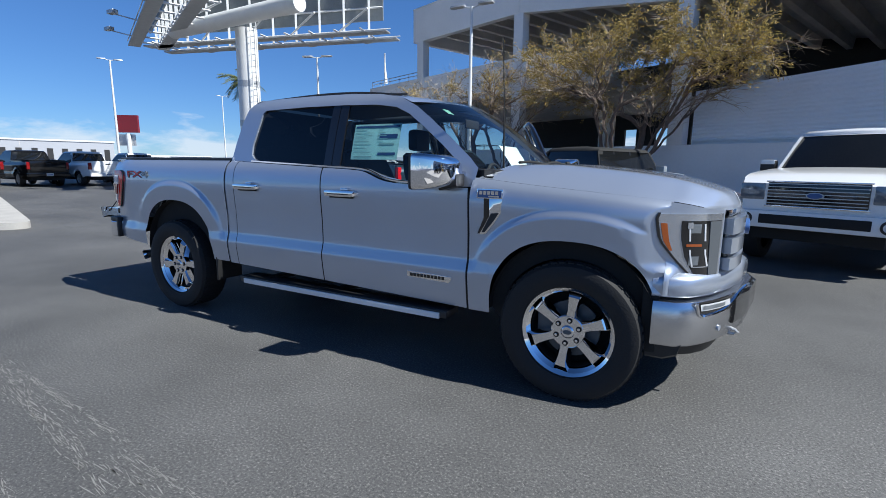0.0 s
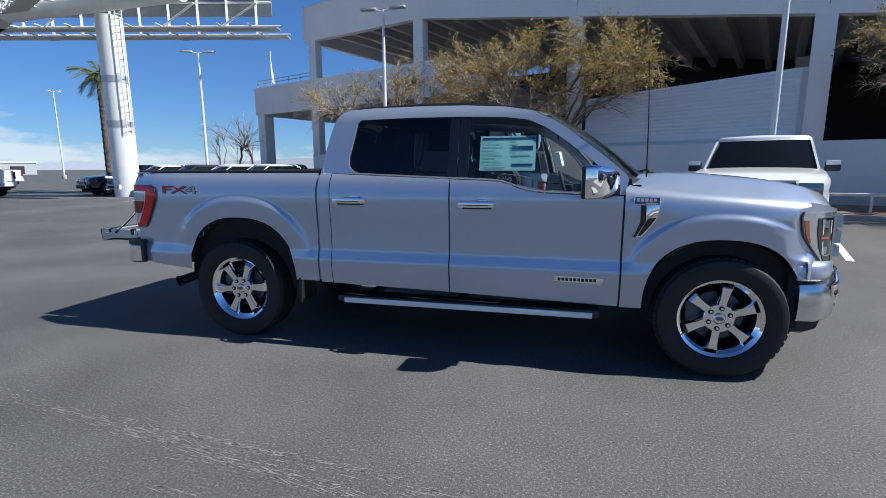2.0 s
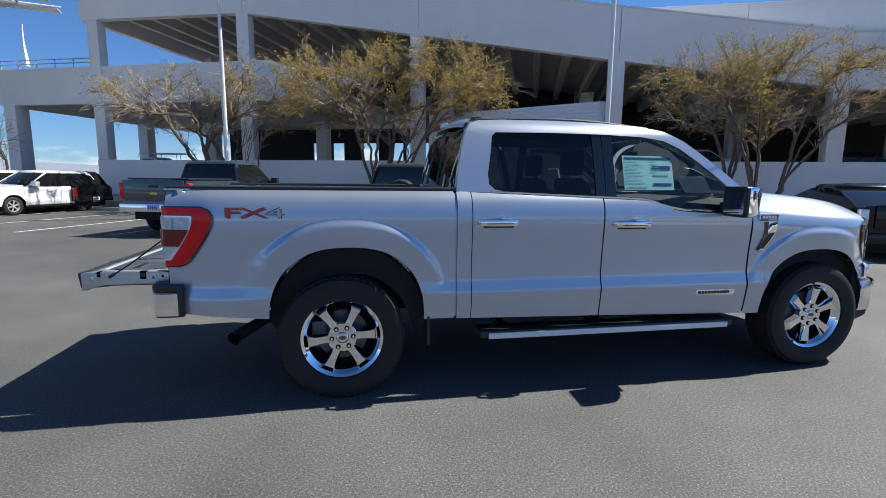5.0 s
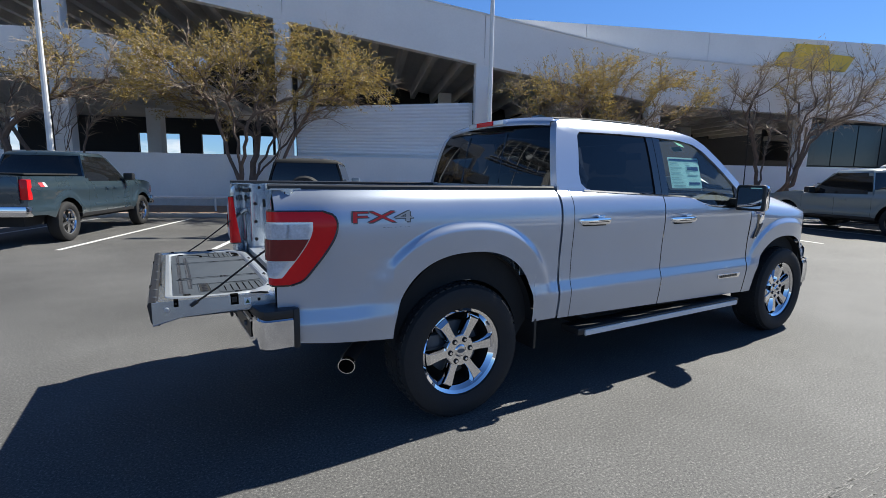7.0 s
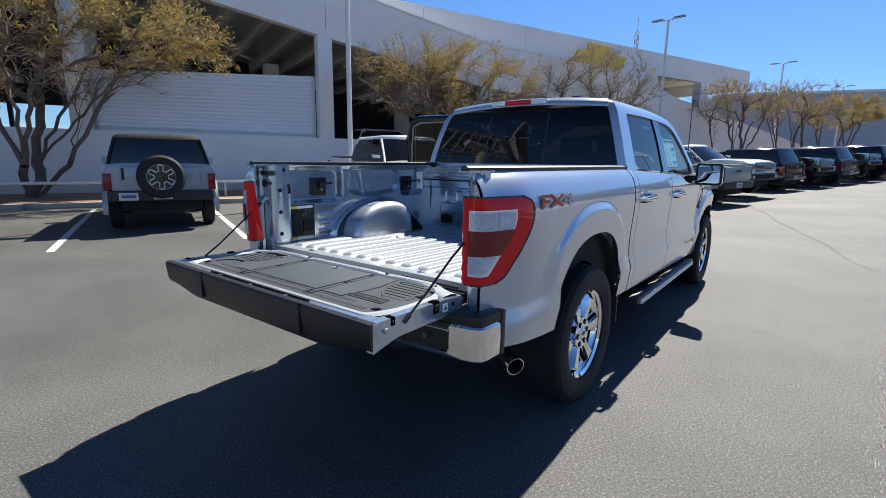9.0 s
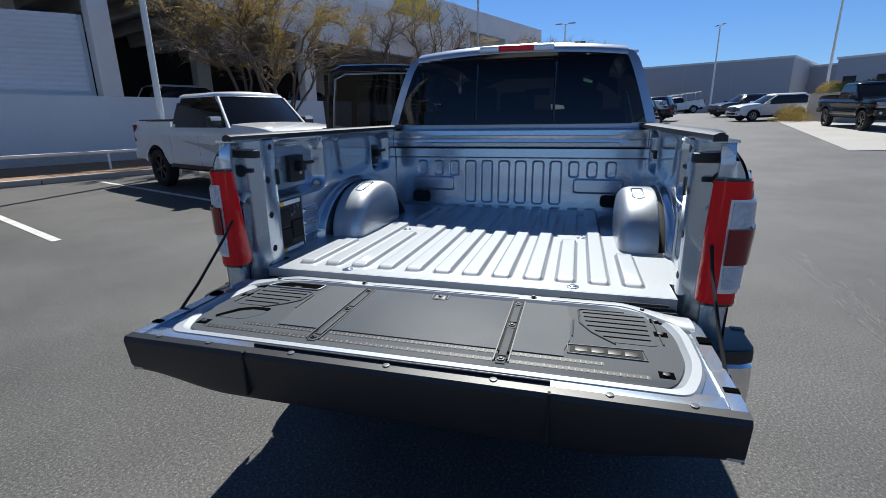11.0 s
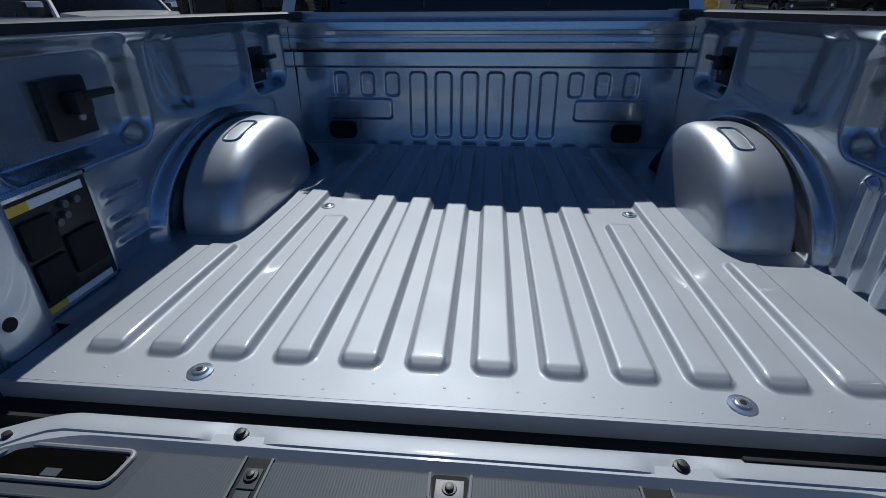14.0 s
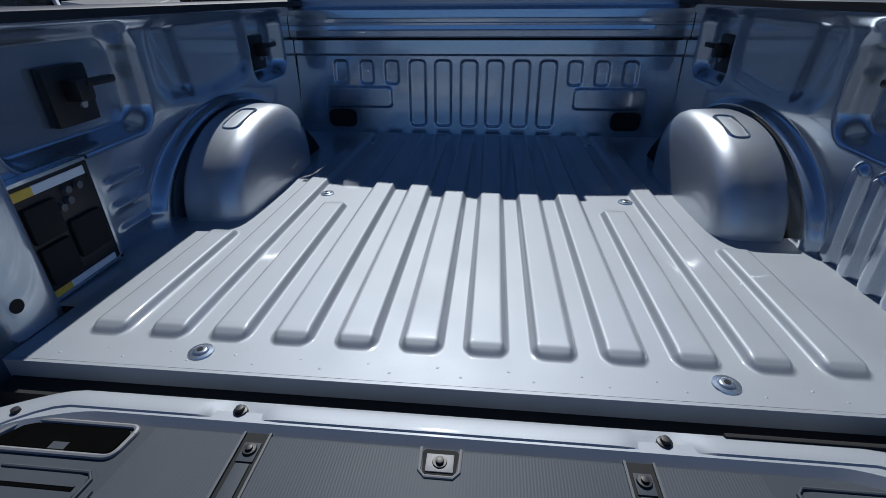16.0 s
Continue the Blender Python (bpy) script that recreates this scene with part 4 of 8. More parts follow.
part("emblem", prism([(0.115 * math.cos(t), 1.0 + 0.05 * math.sin(t)) for t in (2 * math.pi * k / 24 for k in range(24))], 4.545, 4.590, "x", bevel=0.006), M_BLUE, grille)
part("grille_surround", face(-0.60, 0.60, 1.105, 1.14, off=0.0, n=21, m=3, t=0.06), M_CHROME, grille)


def slant(s, ya, yb, za, zb, off, n=8, m=8, t=0.03):
    """A slab on the nose whose outer and inner edges lean: ya and yb are (at the bottom, at the top)."""
    rows = []
    for z in spread(za, zb, m):
        f = (z - za) / (zb - za)
        y0, y1 = ya[0] + (ya[1] - ya[0]) * f, yb[0] + (yb[1] - yb[0]) * f
        rows.append([(front_x(y) + off, s * y, z) for y in spread(y0, y1, n)])
    return thick(grid(rows), t)


def wrap(s, edge, far, z0, z1, off, n=12, m=12):
    """A sheet on the corner of the nose between two leaning edges given as x by height."""
    rows = []
    for z in spread(z0, z1, m):
        a, c = curve(z, edge), far(z)
        rows.append([(x, s * (nose_y(x) + off), z) for x in spread(a, c, n)])
    return thick(grid(rows), 0.012)


for s in (-1, 1):
    cols = [(x, max(1.118, hood_z(x) - 0.010)) for x in spread(4.176, 4.43, 22)]
    part("fender_nose", grid([[(x, s * (nose_side(x, 0.70 + (zt - 0.70) * k / 20) + 0.0125), 0.70 + (zt - 0.70) * k / 20) for k in range(21)] for x, zt in cols]), M_PAINT, truck)
    EDGE = [(0.775, 4.312), (0.80, 4.296), (0.90, 4.208), (0.985, 4.143), (1.05, 4.128), (1.105, 4.120), (1.135, 4.130)]
    LENS = [(0.79, 4.318), (0.90, 4.262), (1.00, 4.238), (1.09, 4.234)]
    hl = part("headlight", wrap(s, EDGE, lambda z: 4.425, 0.778, 1.128, 0.020), M_LAMPS, truck, "headlight with dark lenses, silver surround and amber marker")
    part("outer_seal", wrap(s, [(z, x - 0.008) for z, x in EDGE], lambda z: curve(z, EDGE) + 0.004, 0.770, 1.135, 0.022, n=3), M_GLOSS, hl)
    part("side_marker", wrap(s, [(0.915, 4.200), (0.985, 4.156), (1.05, 4.142), (1.095, 4.136)], lambda z: curve(z, [(0.915, 4.208), (0.985, 4.182), (1.095, 4.164)]), 0.935, 1.080, 0.024, n=5), M_AMBER, hl)
    part("lens", wrap(s, LENS, lambda z: 4.418, 0.792, 1.092, 0.024), M_GLOSS, hl)
    for x in (4.268, 4.338):
        for za, zb in ((0.850, 0.940), (0.985, 1.076)):
            part("light_guide", wrap(s, [(0.79, x + 0.040), (0.92, x + 0.013), (1.09, x)], lambda z: curve(z, [(0.79, x + 0.047), (0.92, x + 0.020), (1.09, x + 0.007)]), za, zb, 0.028, n=3, m=5), M_CLEAR, hl)
    part("light_guide", wrap(s, [(0.79, 4.314), (0.86, 4.292)], lambda z: 4.372, 0.843, 0.848, 0.028, n=5, m=3), M_LAMPS, hl)
    for z in (0.880, 1.052):
        part("lamp_unit", wrap(s, [(0.7, 4.284), (1.2, 4.276)], lambda z: 4.326, z - 0.024, z + 0.024, 0.026, n=5, m=4), M_HEAD, hl)
    part("lamp_unit", wrap(s, [(0.7, 4.268), (1.2, 4.262)], lambda z: 4.288, 1.052, 1.084, 0.029, n=4, m=4), M_LAMPS, hl)
    part("amber_bar", wrap(s, [(0.7, 4.264), (1.2, 4.264)], lambda z: 4.335, 0.956, 0.970, 0.027, n=5, m=3), M_AMBER, hl)
    part("inner_blade", wrap(s, [(0.79, 4.378), (1.09, 4.366)], lambda z: 4.419, 0.800, 1.088, 0.030, n=5, m=5), M_DECGREY, hl)
    # dark filler block added to keep light out of the fender gap
    part("fender_fill", box(4.06, 4.16, min(s * 0.55, s * 0.80), max(s * 0.55, s * 0.80), 0.44, 1.05), M_MATTE, truck)
    lp = [[(4.11, s * y, z0), (4.20, s * y, z0), (4.27, s * y, z0 + 0.03), (4.29, s * y, 0.45), (4.10, s * y, 0.45)] for y, z0 in ((0.925, 0.352), (0.90, 0.335), (0.80, 0.325), (0.60, 0.325))]
    part("tyre_spat", rings(lp), M_BLACK, truck, "black plastic air deflector", angle=50)
fplan = [(4.135, -0.968), (4.25, -0.957), (4.325, -0.908), (4.385, -0.835), (4.44, -0.745), (4.515, -0.58), (4.590, -0.36), (4.65, 0)]
fplan = fplan + [(x, -y) for x, y in fplan[-2::-1]]


def bumper_loop(plan, section):
    lp = []
    for i, (x, y) in enumerate(plan):
        a, c = plan[max(i - 1, 0)], plan[min(i + 1, len(plan) - 1)]
        d = Vector((c[0] - a[0], c[1] - a[1])).normalized()
        nx, ny = d.y, -d.x
        if i in (0, len(plan) - 1):
            nx, ny = 0, math.copysign(1, y)
        lp.append([(x + nx * o, y + ny * o, z) for o, z in section])
    return lp


bumper = part("front_bumper", rings(bumper_loop(fplan, ((-0.05, 0.43), (-0.015, 0.428), (0.0, 0.45), (0.006, 0.55), (0.002, 0.635), (-0.012, 0.668), (-0.14, 0.682)))), M_SATIN, truck, "bright silver front bumper", angle=50)
apron = [(4.124, -0.942), (4.19, -0.938), (4.255, -0.918), (4.315, -0.880), (4.365, -0.815), (4.415, -0.735), (4.485, -0.58), (4.555, -0.36), (4.61, 0)]
apron = apron + [(x, -y) for x, y in apron[-2::-1]]
part("lower_fascia", rings(bumper_loop(apron, ((-0.10, 0.690), (-0.006, 0.690), (0.0, 0.697), (0.001, 0.740), (-0.001, 0.776), (-0.010, 0.792), (-0.030, 0.806), (-0.12, 0.838)))), M_PAINT, truck, angle=50)


def on_bumper(g, z, off, s):
    """A point of the front bumper's face, g stations along its plan."""
    i = min(int(g), len(fplan) - 2)
    (ax, ay), (cx, cy) = fplan[i], fplan[i + 1]
    d = Vector((cx - ax, cy - ay)).normalized()
    f = g - i
    return (ax + (cx - ax) * f + d.y * off, s * -(ay + (cy - ay) * f - d.x * off), z)


for s in (-1, 1):
    part("fog_pocket", grid([[on_bumper(2.15 + f * (3.25 - 0.25 * t) + 0.28 * (1 - t), 0.600 + 0.074 * t, 0.009, s) for f in spread(0, 1, 14)] for t in (0, 0.5, 1)]), M_GLOSS, bumper)
    part("fog_trim", tube([on_bumper(g, z, 0.010, s) for g, z in ((2.15, 0.668), (2.28, 0.625), (2.42, 0.602), (2.62, 0.595), (3.0, 0.595), (3.5, 0.597), (4.2, 0.603), (4.55, 0.612), (4.9, 0.640), (5.2, 0.672), (5.6, 0.690), (6.0, 0.692))], [0.008] * 3 + [0.011] * 9, 8), M_CHROME, bumper)
    part("fog_lamp", grid([[on_bumper(2.36 + f * 2.2 + 0.10 * (1 - t), 0.626 + 0.036 * t, 0.016, s) for f in spread(0, 1, 10)] for t in (0, 1)]), M_CLEAR, bumper)
    part("fog_reflector", grid([[on_bumper(2.55 + f * 1.7, 0.634 + 0.020 * t, 0.019, s) for f in spread(0, 1, 8)] for t in (0, 1)]), M_HEAD, bumper)
    part("tow_hook", tube([(4.48, s * 0.52, 0.450), (4.545, s * 0.52, 0.450), (4.560, s * 0.52, 0.437), (4.545, s * 0.52, 0.424), (4.48, s * 0.52, 0.424)], 0.010), M_STEEL, bumper)
    part("sensor", tube([on_bumper(4.15, 0.505, -0.004, s), on_bumper(4.15, 0.505, 0.010, s)], 0.016, 14), M_PAINT, bumper)
part("bumper_insert", rings([[(x + o, y, z) for o, z in ((0.0, 0.50), (0.016, 0.505), (0.020, 0.58), (0.016, 0.655), (0.0, 0.66))] for x, y in fplan[5:10]]), M_GLOSS, bumper)
part("bumper_gap", rings(bumper_loop(fplan, ((-0.16, 0.675), (-0.13, 0.675), (-0.13, 0.70), (-0.16, 0.70)))), M_MATTE, bumper)
part("air_dam", rings([[(front_x(y) - 0.12, y, 0.33), (front_x(y) - 0.03, y, 0.34), (front_x(y) + 0.03, y, 0.45), (front_x(y) - 0.12, y, 0.45)] for y in spread(-0.84, 0.84, 21)]), M_BLACK, truck)
part("radio_antenna", tube([(3.20, -0.80, 1.35), (3.19, -0.80, 1.75), (3.17, -0.80, 2.13)], [0.006, 0.004, 0.003], 6), M_MATTE, truck)


# wheels
def wheel_parts(parent, side_sign, spin):
    """Chrome six-spoke wheel, its tyre, brake disc and nuts; the axis runs along y, the face looks to -y."""
    prof = [(0.250, 0.10), (0.268, 0.112), (0.272, 0.100), (0.262, 0.085), (0.235, 0.06), (0.232, -0.10)]
    lp = [[(r * math.cos(t), -w, r * math.sin(t)) for r, w in prof] for t in (2 * math.pi * k / 56 for k in range(57))]
    rim = part("wheel", grid(lp), M_CHROME, parent, "chrome six-spoke alloy wheel")
    tp = [(0.262, 0.095), (0.275, 0.125), (0.315, 0.140), (0.360, 0.142), (0.395, 0.130), (0.410, 0.105), (0.413, 0.06), (0.414, 0.0), (0.413, -0.06), (0.410, -0.105), (0.395, -0.130), (0.33, -0.14), (0.262, -0.10)]
    lp = [[(r * math.cos(t), -w, r * math.sin(t)) for r, w in tp] for t in (2 * math.pi * k / 64 for k in range(65))]
    ty = part("tyre", grid(lp), M_TYRE, rim, "black all-terrain tyre")
    tb = bmesh.new()
    for k in range(52):
        t = 2 * math.pi * k / 52
        for y0, y1, dt in ((-0.108, -0.075, 0), (-0.065, -0.01, 0.05), (0.01, 0.065, 0.0), (0.075, 0.108, 0.05)):
            c, w = t + dt, 0.045
            pts = [[(r * math.cos(c + a), yy, r * math.sin(c + a)) for a, yy in ((-w, y0), (w * 0.8, y0), (w, y1), (-w * 0.8, y1))] for r in (0.405, 0.4165)]
            rings(pts, bm=tb)
    part("tread", tb, M_TYRE, rim, smooth=False)
    part("barrel", grid([[(0.228 * math.cos(t), y, 0.228 * math.sin(t)) for y in (-0.055, 0.12)] for t in (2 * math.pi * k / 40 for k in range(41))]), M_MATTE, rim)
    part("brake_disc", prism(circle(0, 0, 0.17, 28), -0.01, 0.02), M_DECGREY, rim)
    part("backing", prism(circle(0, 0, 0.228, 28), 0.06, 0.07), M_MATTE, rim)
    part("caliper", box(-0.20, -0.11, -0.03, 0.05, -0.08, 0.10, bevel=0.01), M_DECGREY, rim)
    for k in range(6):
        a = spin + math.pi / 3 * k
        c, sn = math.cos(a), math.sin(a)
        lp = []
        # flat blade that flares towards the rim and drops in a chisel facet there
        for r, w, y, h in ((0.030, 0.036, -0.086, 0.030), (0.085, 0.026, -0.090, 0.046), (0.13, 0.024, -0.096, 0.054), (0.185, 0.029, -0.103, 0.054), (0.214, 0.034, -0.106, 0.046), (0.238, 0.041, -0.086, 0.028), (0.256, 0.048, -0.074, 0.014)):
            ring = []
            for q, d in ((-w - 0.30 * h, h), (-w, 0.004), (-w * 0.90, 0.0), (w * 0.90, 0.0), (w, 0.004), (w + 0.30 * h, h)):
                ring.append((r * c - q * sn, y + d, r * sn + q * c))
            lp.append(ring)
        part("spoke", rings(lp), M_CHROME, rim, angle=20)
    lp = [[(r * math.cos(t), y, r * math.sin(t)) for r, y in ((0.0001, -0.1005), (0.030, -0.1005), (0.036, -0.097), (0.040, -0.0925), (0.094, -0.0925), (0.099, -0.088), (0.100, -0.05))] for t in (2 * math.pi * k / 36 for k in range(37))]
    part("hub", grid(lp), M_CHROME, rim, angle=20)
    part("centre_cap", prism([(0.026 * math.cos(t), 0.013 * math.sin(t)) for t in (2 * math.pi * k / 20 for k in range(20))], -0.103, -0.100), M_DECGREY, rim)
    for k in range(6):
        a = spin + math.pi / 3 * k
        x, z = 0.070 * math.cos(a), 0.070 * math.sin(a)
        part("nut_well", prism(circle(x, z, 0.0165, 14), -0.0965, -0.090), M_MATTE, rim)
        part("lug_nut", prism(circle(x, z, 0.0095, 6), -0.103, -0.096, bevel=0.002), M_CHROME, rim)
    return rim


for k, (x, s) in enumerate(((3.693, -1), (0.0, -1), (3.693, 1), (0.0, 1))):
    w = wheel_parts(truck, s, radians((22, 5, 40, 15)[k]))
    w.matrix_basis = Matrix.Translation((x, s * 0.862, 0.412)) @ Matrix.Rotation(0 if s < 0 else math.pi, 4, "Z")

# door mirror on the near side, and on the far open door
def mirror(parent, m):
    arm = part("mirror_arm", box(-0.030, 0.060, -0.16, 0.045, -0.070, -0.010, bevel=0.016), M_BLACK, parent)
    arm.matrix_basis = m

    def loop(x, y0, y1, z0, z1, r):
        return [(x, y, z) for y, z in round_poly([(y0, z0), (y1, z0), (y1, z1), (y0, z1)], r, 5)]
    part("mirror_shell", rings([loop(*q) for q in ((-0.052, -0.288, -0.048, -0.108, 0.106, 0.026), (-0.030, -0.290, -0.046, -0.110, 0.108, 0.028), (0.030, -0.272, -0.040, -0.106, 0.106, 0.032), (0.085, -0.230, -0.036, -0.096, 0.098, 0.036), (0.130, -0.175, -0.036, -0.078, 0.082, 0.036), (0.160, -0.120, -0.042, -0.050, 0.056, 0.028))]), M_CHROME, arm, "chrome door mirror shell", angle=60)
    part("mirror_core", rings([loop(*q) for q in ((0.060, -0.150, -0.020, -0.114, -0.030, 0.016), (0.165, -0.118, -0.020, -0.086, -0.012, 0.014))]), M_BLACK, arm)
    part("mirror_strut", box(0.020, 0.150, -0.120, 0.030, -0.028, 0.004, bevel=0.010), M_SATIN, arm)
    part("mirror_rim", rings([loop(*q) for q in ((-0.074, -0.280, -0.056, -0.100, 0.098, 0.024), (-0.068, -0.288, -0.048, -0.108, 0.106, 0.026), (-0.050, -0.289, -0.047, -0.109, 0.107, 0.026))]), M_BLACK, arm)
    part("mirror_glass", rings([loop(*q) for q in ((-0.0755, -0.268, -0.068, -0.088, 0.086, 0.022), (-0.0735, -0.268, -0.068, -0.088, 0.086, 0.022))]), M_CHROME, arm)


mirror(truck, pose(2.845, -0.935, 1.325, 0, 0, -4))


# ---- cargo bed ----
def inside(u, v, u0, u1, v0, v1, r, w):
    """1 inside a rounded rectangle, 0 outside, with an edge w wide."""
    cx, cy, hx, hy = (u0 + u1) / 2, (v0 + v1) / 2, abs(u1 - u0) / 2 - r, abs(v1 - v0) / 2 - r
    dx, dy = max(abs(u - cx) - hx, 0), max(abs(v - cy) - hy, 0)
    d = math.hypot(dx, dy) - r
    return step01(0.5 - d / w)


def floor_z(x):
    return 0.8705 - 0.020 * (x + 0.90)


def rib_gate(x, y, x0, x1, c):
    """Height share of one pressed rib: a flat tongue with rounded ends and steep flanks."""
    h = inside(x, y, x0 - 0.010, x1 + 0.010, c - 0.0340, c + 0.0340, 0.029, 0.014)
    return min(h, curve(x - x0, [(-0.012, 0.0), (0.0, 0.55), (0.014, 0.92), (0.030, 1.0)]), curve(x1 - x, [(-0.012, 0.0), (0.0, 0.55), (0.014, 0.92), (0.030, 1.0)]))


RIB_H = 0.0155
RIBS = [(c, s_, k) for k, c in enumerate((0.0575, 0.1755, 0.2945, 0.413, 0.531, 0.648)) for s_ in (-1, 1)]


def floor_rise(x, y):
    h = 0.0
    for c, s_, k in RIBS:
        if abs(y - s_ * c) < 0.045:
            if k == 3:
                h = max(rib_gate(x, y, -0.86, -0.20, s_ * c), rib_gate(x, y, -0.02, 0.70, s_ * c))
            else:
                h = rib_gate(x, y, -0.86, 0.70 if k < 5 else -0.42, s_ * c)
    return RIB_H * h


FLOOR_Y = sorted({round(s_ * c + d, 4) for c, s_, k in RIBS for d in (-0.0445, -0.0425, -0.040, -0.0365, -0.033, -0.030, -0.0265, -0.0225, -0.011, 0.0, 0.011, 0.0225, 0.0265, 0.030, 0.033, 0.0365, 0.040, 0.0425, 0.0445)} | {-0.852, -0.80, -0.775, -0.74, 0.74, 0.775, 0.80, 0.852, -0.71, 0.71, 0.0})
FLOOR_X = [-0.945, -0.92, -0.895] + [-0.876 + 0.004 * k for k in range(16)] + [-0.79 + 0.04 * k for k in range(9)] + [-0.436 + 0.006 * k for k in range(8)] + [-0.36, -0.31, -0.26] + [-0.238 + 0.006 * k for k in range(10)] + [-0.16, -0.12, -0.07] + [-0.036 + 0.006 * k for k in range(10)] + [0.06 + 0.08 * k for k in range(8)] + [0.664 + 0.006 * k for k in range(9)] + [0.742]
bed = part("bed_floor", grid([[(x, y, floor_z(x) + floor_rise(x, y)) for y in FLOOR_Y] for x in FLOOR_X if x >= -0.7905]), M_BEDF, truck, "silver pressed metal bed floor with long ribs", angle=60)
b = grid([[(x, y, floor_z(x) + floor_rise(x, y)) for y in FLOOR_Y if abs(y) <= 0.7751] for x in FLOOR_X if x <= -0.7895])
part("floor_lip", b, M_BEDF, bed, angle=60)
part("floor_end", box(-0.952, -0.945, -0.775, 0.775, 0.80, 0.871), M_BEDF, bed)
# matte bar added so the gap before the tailgate shows as dark shade
part("gap_dark_bar", box(-0.99, -0.95, -0.77, 0.77, 0.79, 0.835), M_MATTE, bed)
for x, y in ((-0.903, 0.440), (-0.903, -0.440), (-0.105, 0.470), (-0.105, -0.470), (0.55, 0.470), (0.55, -0.470)):
    z = floor_z(x) + floor_rise(x, y)
    bolt = part("floor_bolt", rings([[(x + r * math.cos(t), y + r * math.sin(t), z + h) for t in (2 * math.pi * k / 18 for k in range(18))] for r, h in ((0.0225, 0.0), (0.0215, 0.0025), (0.0145, 0.0035), (0.012, 0.006), (0.009, 0.0068))]), M_BEDP, bed)
    part("socket", prism(circle(x, y, 0.0055, 8), z + 0.0064, z + 0.0074, "z"), M_MATTE, bolt)

for k in range(13):
    for x, dy in ((-0.905, 0.022), (-0.925, -0.018)):
        y = -0.708 + 0.118 * k + dy
        part("weld_dot", rings([[(x + r * math.cos(t), y + r * math.sin(t), floor_z(x) + h) for t in (2 * math.pi * j / 8 for j in range(8))] for r, h in ((0.0026, 0.0), (0.0018, 0.0005), (0.0008, 0.0006))]), M_BEDF, bed)

for s in (-1, 1):
    # inner side wall, pressed
    def wall_y(x, z):
        y = 0.852
        y += 0.062 * inside(x, z, -0.722, -0.305, 1.122, 1.356, 0.055, 0.036)
        y += 0.016 * inside(x, z, -0.235, 0.285, 1.150 + 0.10 * abs(x - 0.02), 1.365, 0.06, 0.060)
        y += 0.010 * inside(x, z, -0.215 + 0.5 * (1.36 - z), -0.115 + 0.2 * (1.36 - z), 1.170, 1.362, 0.03, 0.040)
        y += 0.055 * inside(x, z, 0.335, 0.620, 1.135, 1.358, 0.05, 0.036)
        r = math.hypot((x - 0.05) / 1.75, z - 0.855)
        y -= 0.024 * step01((0.274 - r) / 0.020)
        y -= 0.010 * step01((r - 0.236) / 0.018) * step01((0.274 - r) / 0.018)
        if s < 0:
            for k in range(4):
                c = -0.652 + 0.069 * k + (z - 0.97) * 0.03
                y -= 0.015 * inside(x, z, c - 0.020, c + 0.020, 0.855, 1.092, 0.020, 0.010)
        else:
            for k in range(3):
                y -= 0.007 * inside(x, z, -0.53, -0.40, 0.90 + 0.06 * k, 0.915 + 0.06 * k, 0.007, 0.02)
        return s * (y - 0.02 * step01((z - 1.345) / 0.04))
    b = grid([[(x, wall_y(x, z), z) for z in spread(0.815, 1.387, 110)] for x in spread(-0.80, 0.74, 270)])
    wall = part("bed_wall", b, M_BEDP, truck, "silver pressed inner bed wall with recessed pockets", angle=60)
    # wheelhouse
    lp = []
    for y, k, dz, fr in ((0.800, 0.985, 0.0, 0.34), (0.792, 1.0, 0.0, 0.34), (0.735, 1.0, 0.0, 0.33), (0.695, 0.995, 0.0, 0.31), (0.672, 0.98, -0.003, 0.29), (0.655, 0.955, -0.008, 0.265), (0.644, 0.925, -0.014, 0.24), (0.637, 0.885, -0.022, 0.21), (0.633, 0.82, -0.036, 0.17), (0.631, 0.70, -0.06, 0.12), (0.630, 0.45, -0.10, 0.06)):
        pr = []
        for i in range(33):
            t = math.pi * i / 32
            c, sn = math.cos(t), math.sin(t)
            pr.append((-0.005 - (0.352 * k if c > 0 else fr) * math.copysign(abs(c) ** (0.94 if c > 0 else 0.78), c), s * y, 0.85 + (0.252 * abs(sn) ** (0.90 if c > 0 else 0.78)) * (1 if k > 0.99 else k + 0.01) + dz * abs(sn)))
        lp.append(pr)
    wh = part("wheelhouse", rings(lp), M_BEDW, truck, "rounded silver wheelhouse", angle=75)
    out_ = round_poly([(-0.17, 0.695), (-0.02, 0.695), (-0.02, 0.745), (-0.17, 0.745)], 0.022)
    part("pressing", tube([(x, s * y, 0.8495 + 0.252 * (1 - abs((x + 0.005) / 0.352) ** 2.13) ** (0.90 / 1.88)) for x, y in out_ + out_[:1]], 0.005, 6, cap=False), M_BEDP, wh)
    # tailgate jamb
    lp = []
    for z in spread(0.70, 1.386, 26):
        k = step01((z - 1.33) / 0.06) * 0.012
        lp.append([(-0.79, s * 0.86, z), (-0.80, s * 0.795, z), (-0.83, s * 0.778, z), (-0.900, s * 0.778, z), (-0.912, s * 0.781, z), (-0.921, s * 0.790, z), (-0.934, s * 0.820, z), (-0.944, s * 0.836, z), (-0.951, s * 0.868, z), (-0.968, s * 0.876, z), (-0.982, s * 0.868, z), (-1.026, s * 0.822, z), (-1.040 + k, s * 0.822, z), (-1.058 + k, s * 0.855, z), (-1.058 + k, s * (side_y(-1.05, z) - 0.010), z)])
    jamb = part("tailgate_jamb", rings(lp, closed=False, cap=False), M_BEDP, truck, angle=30)
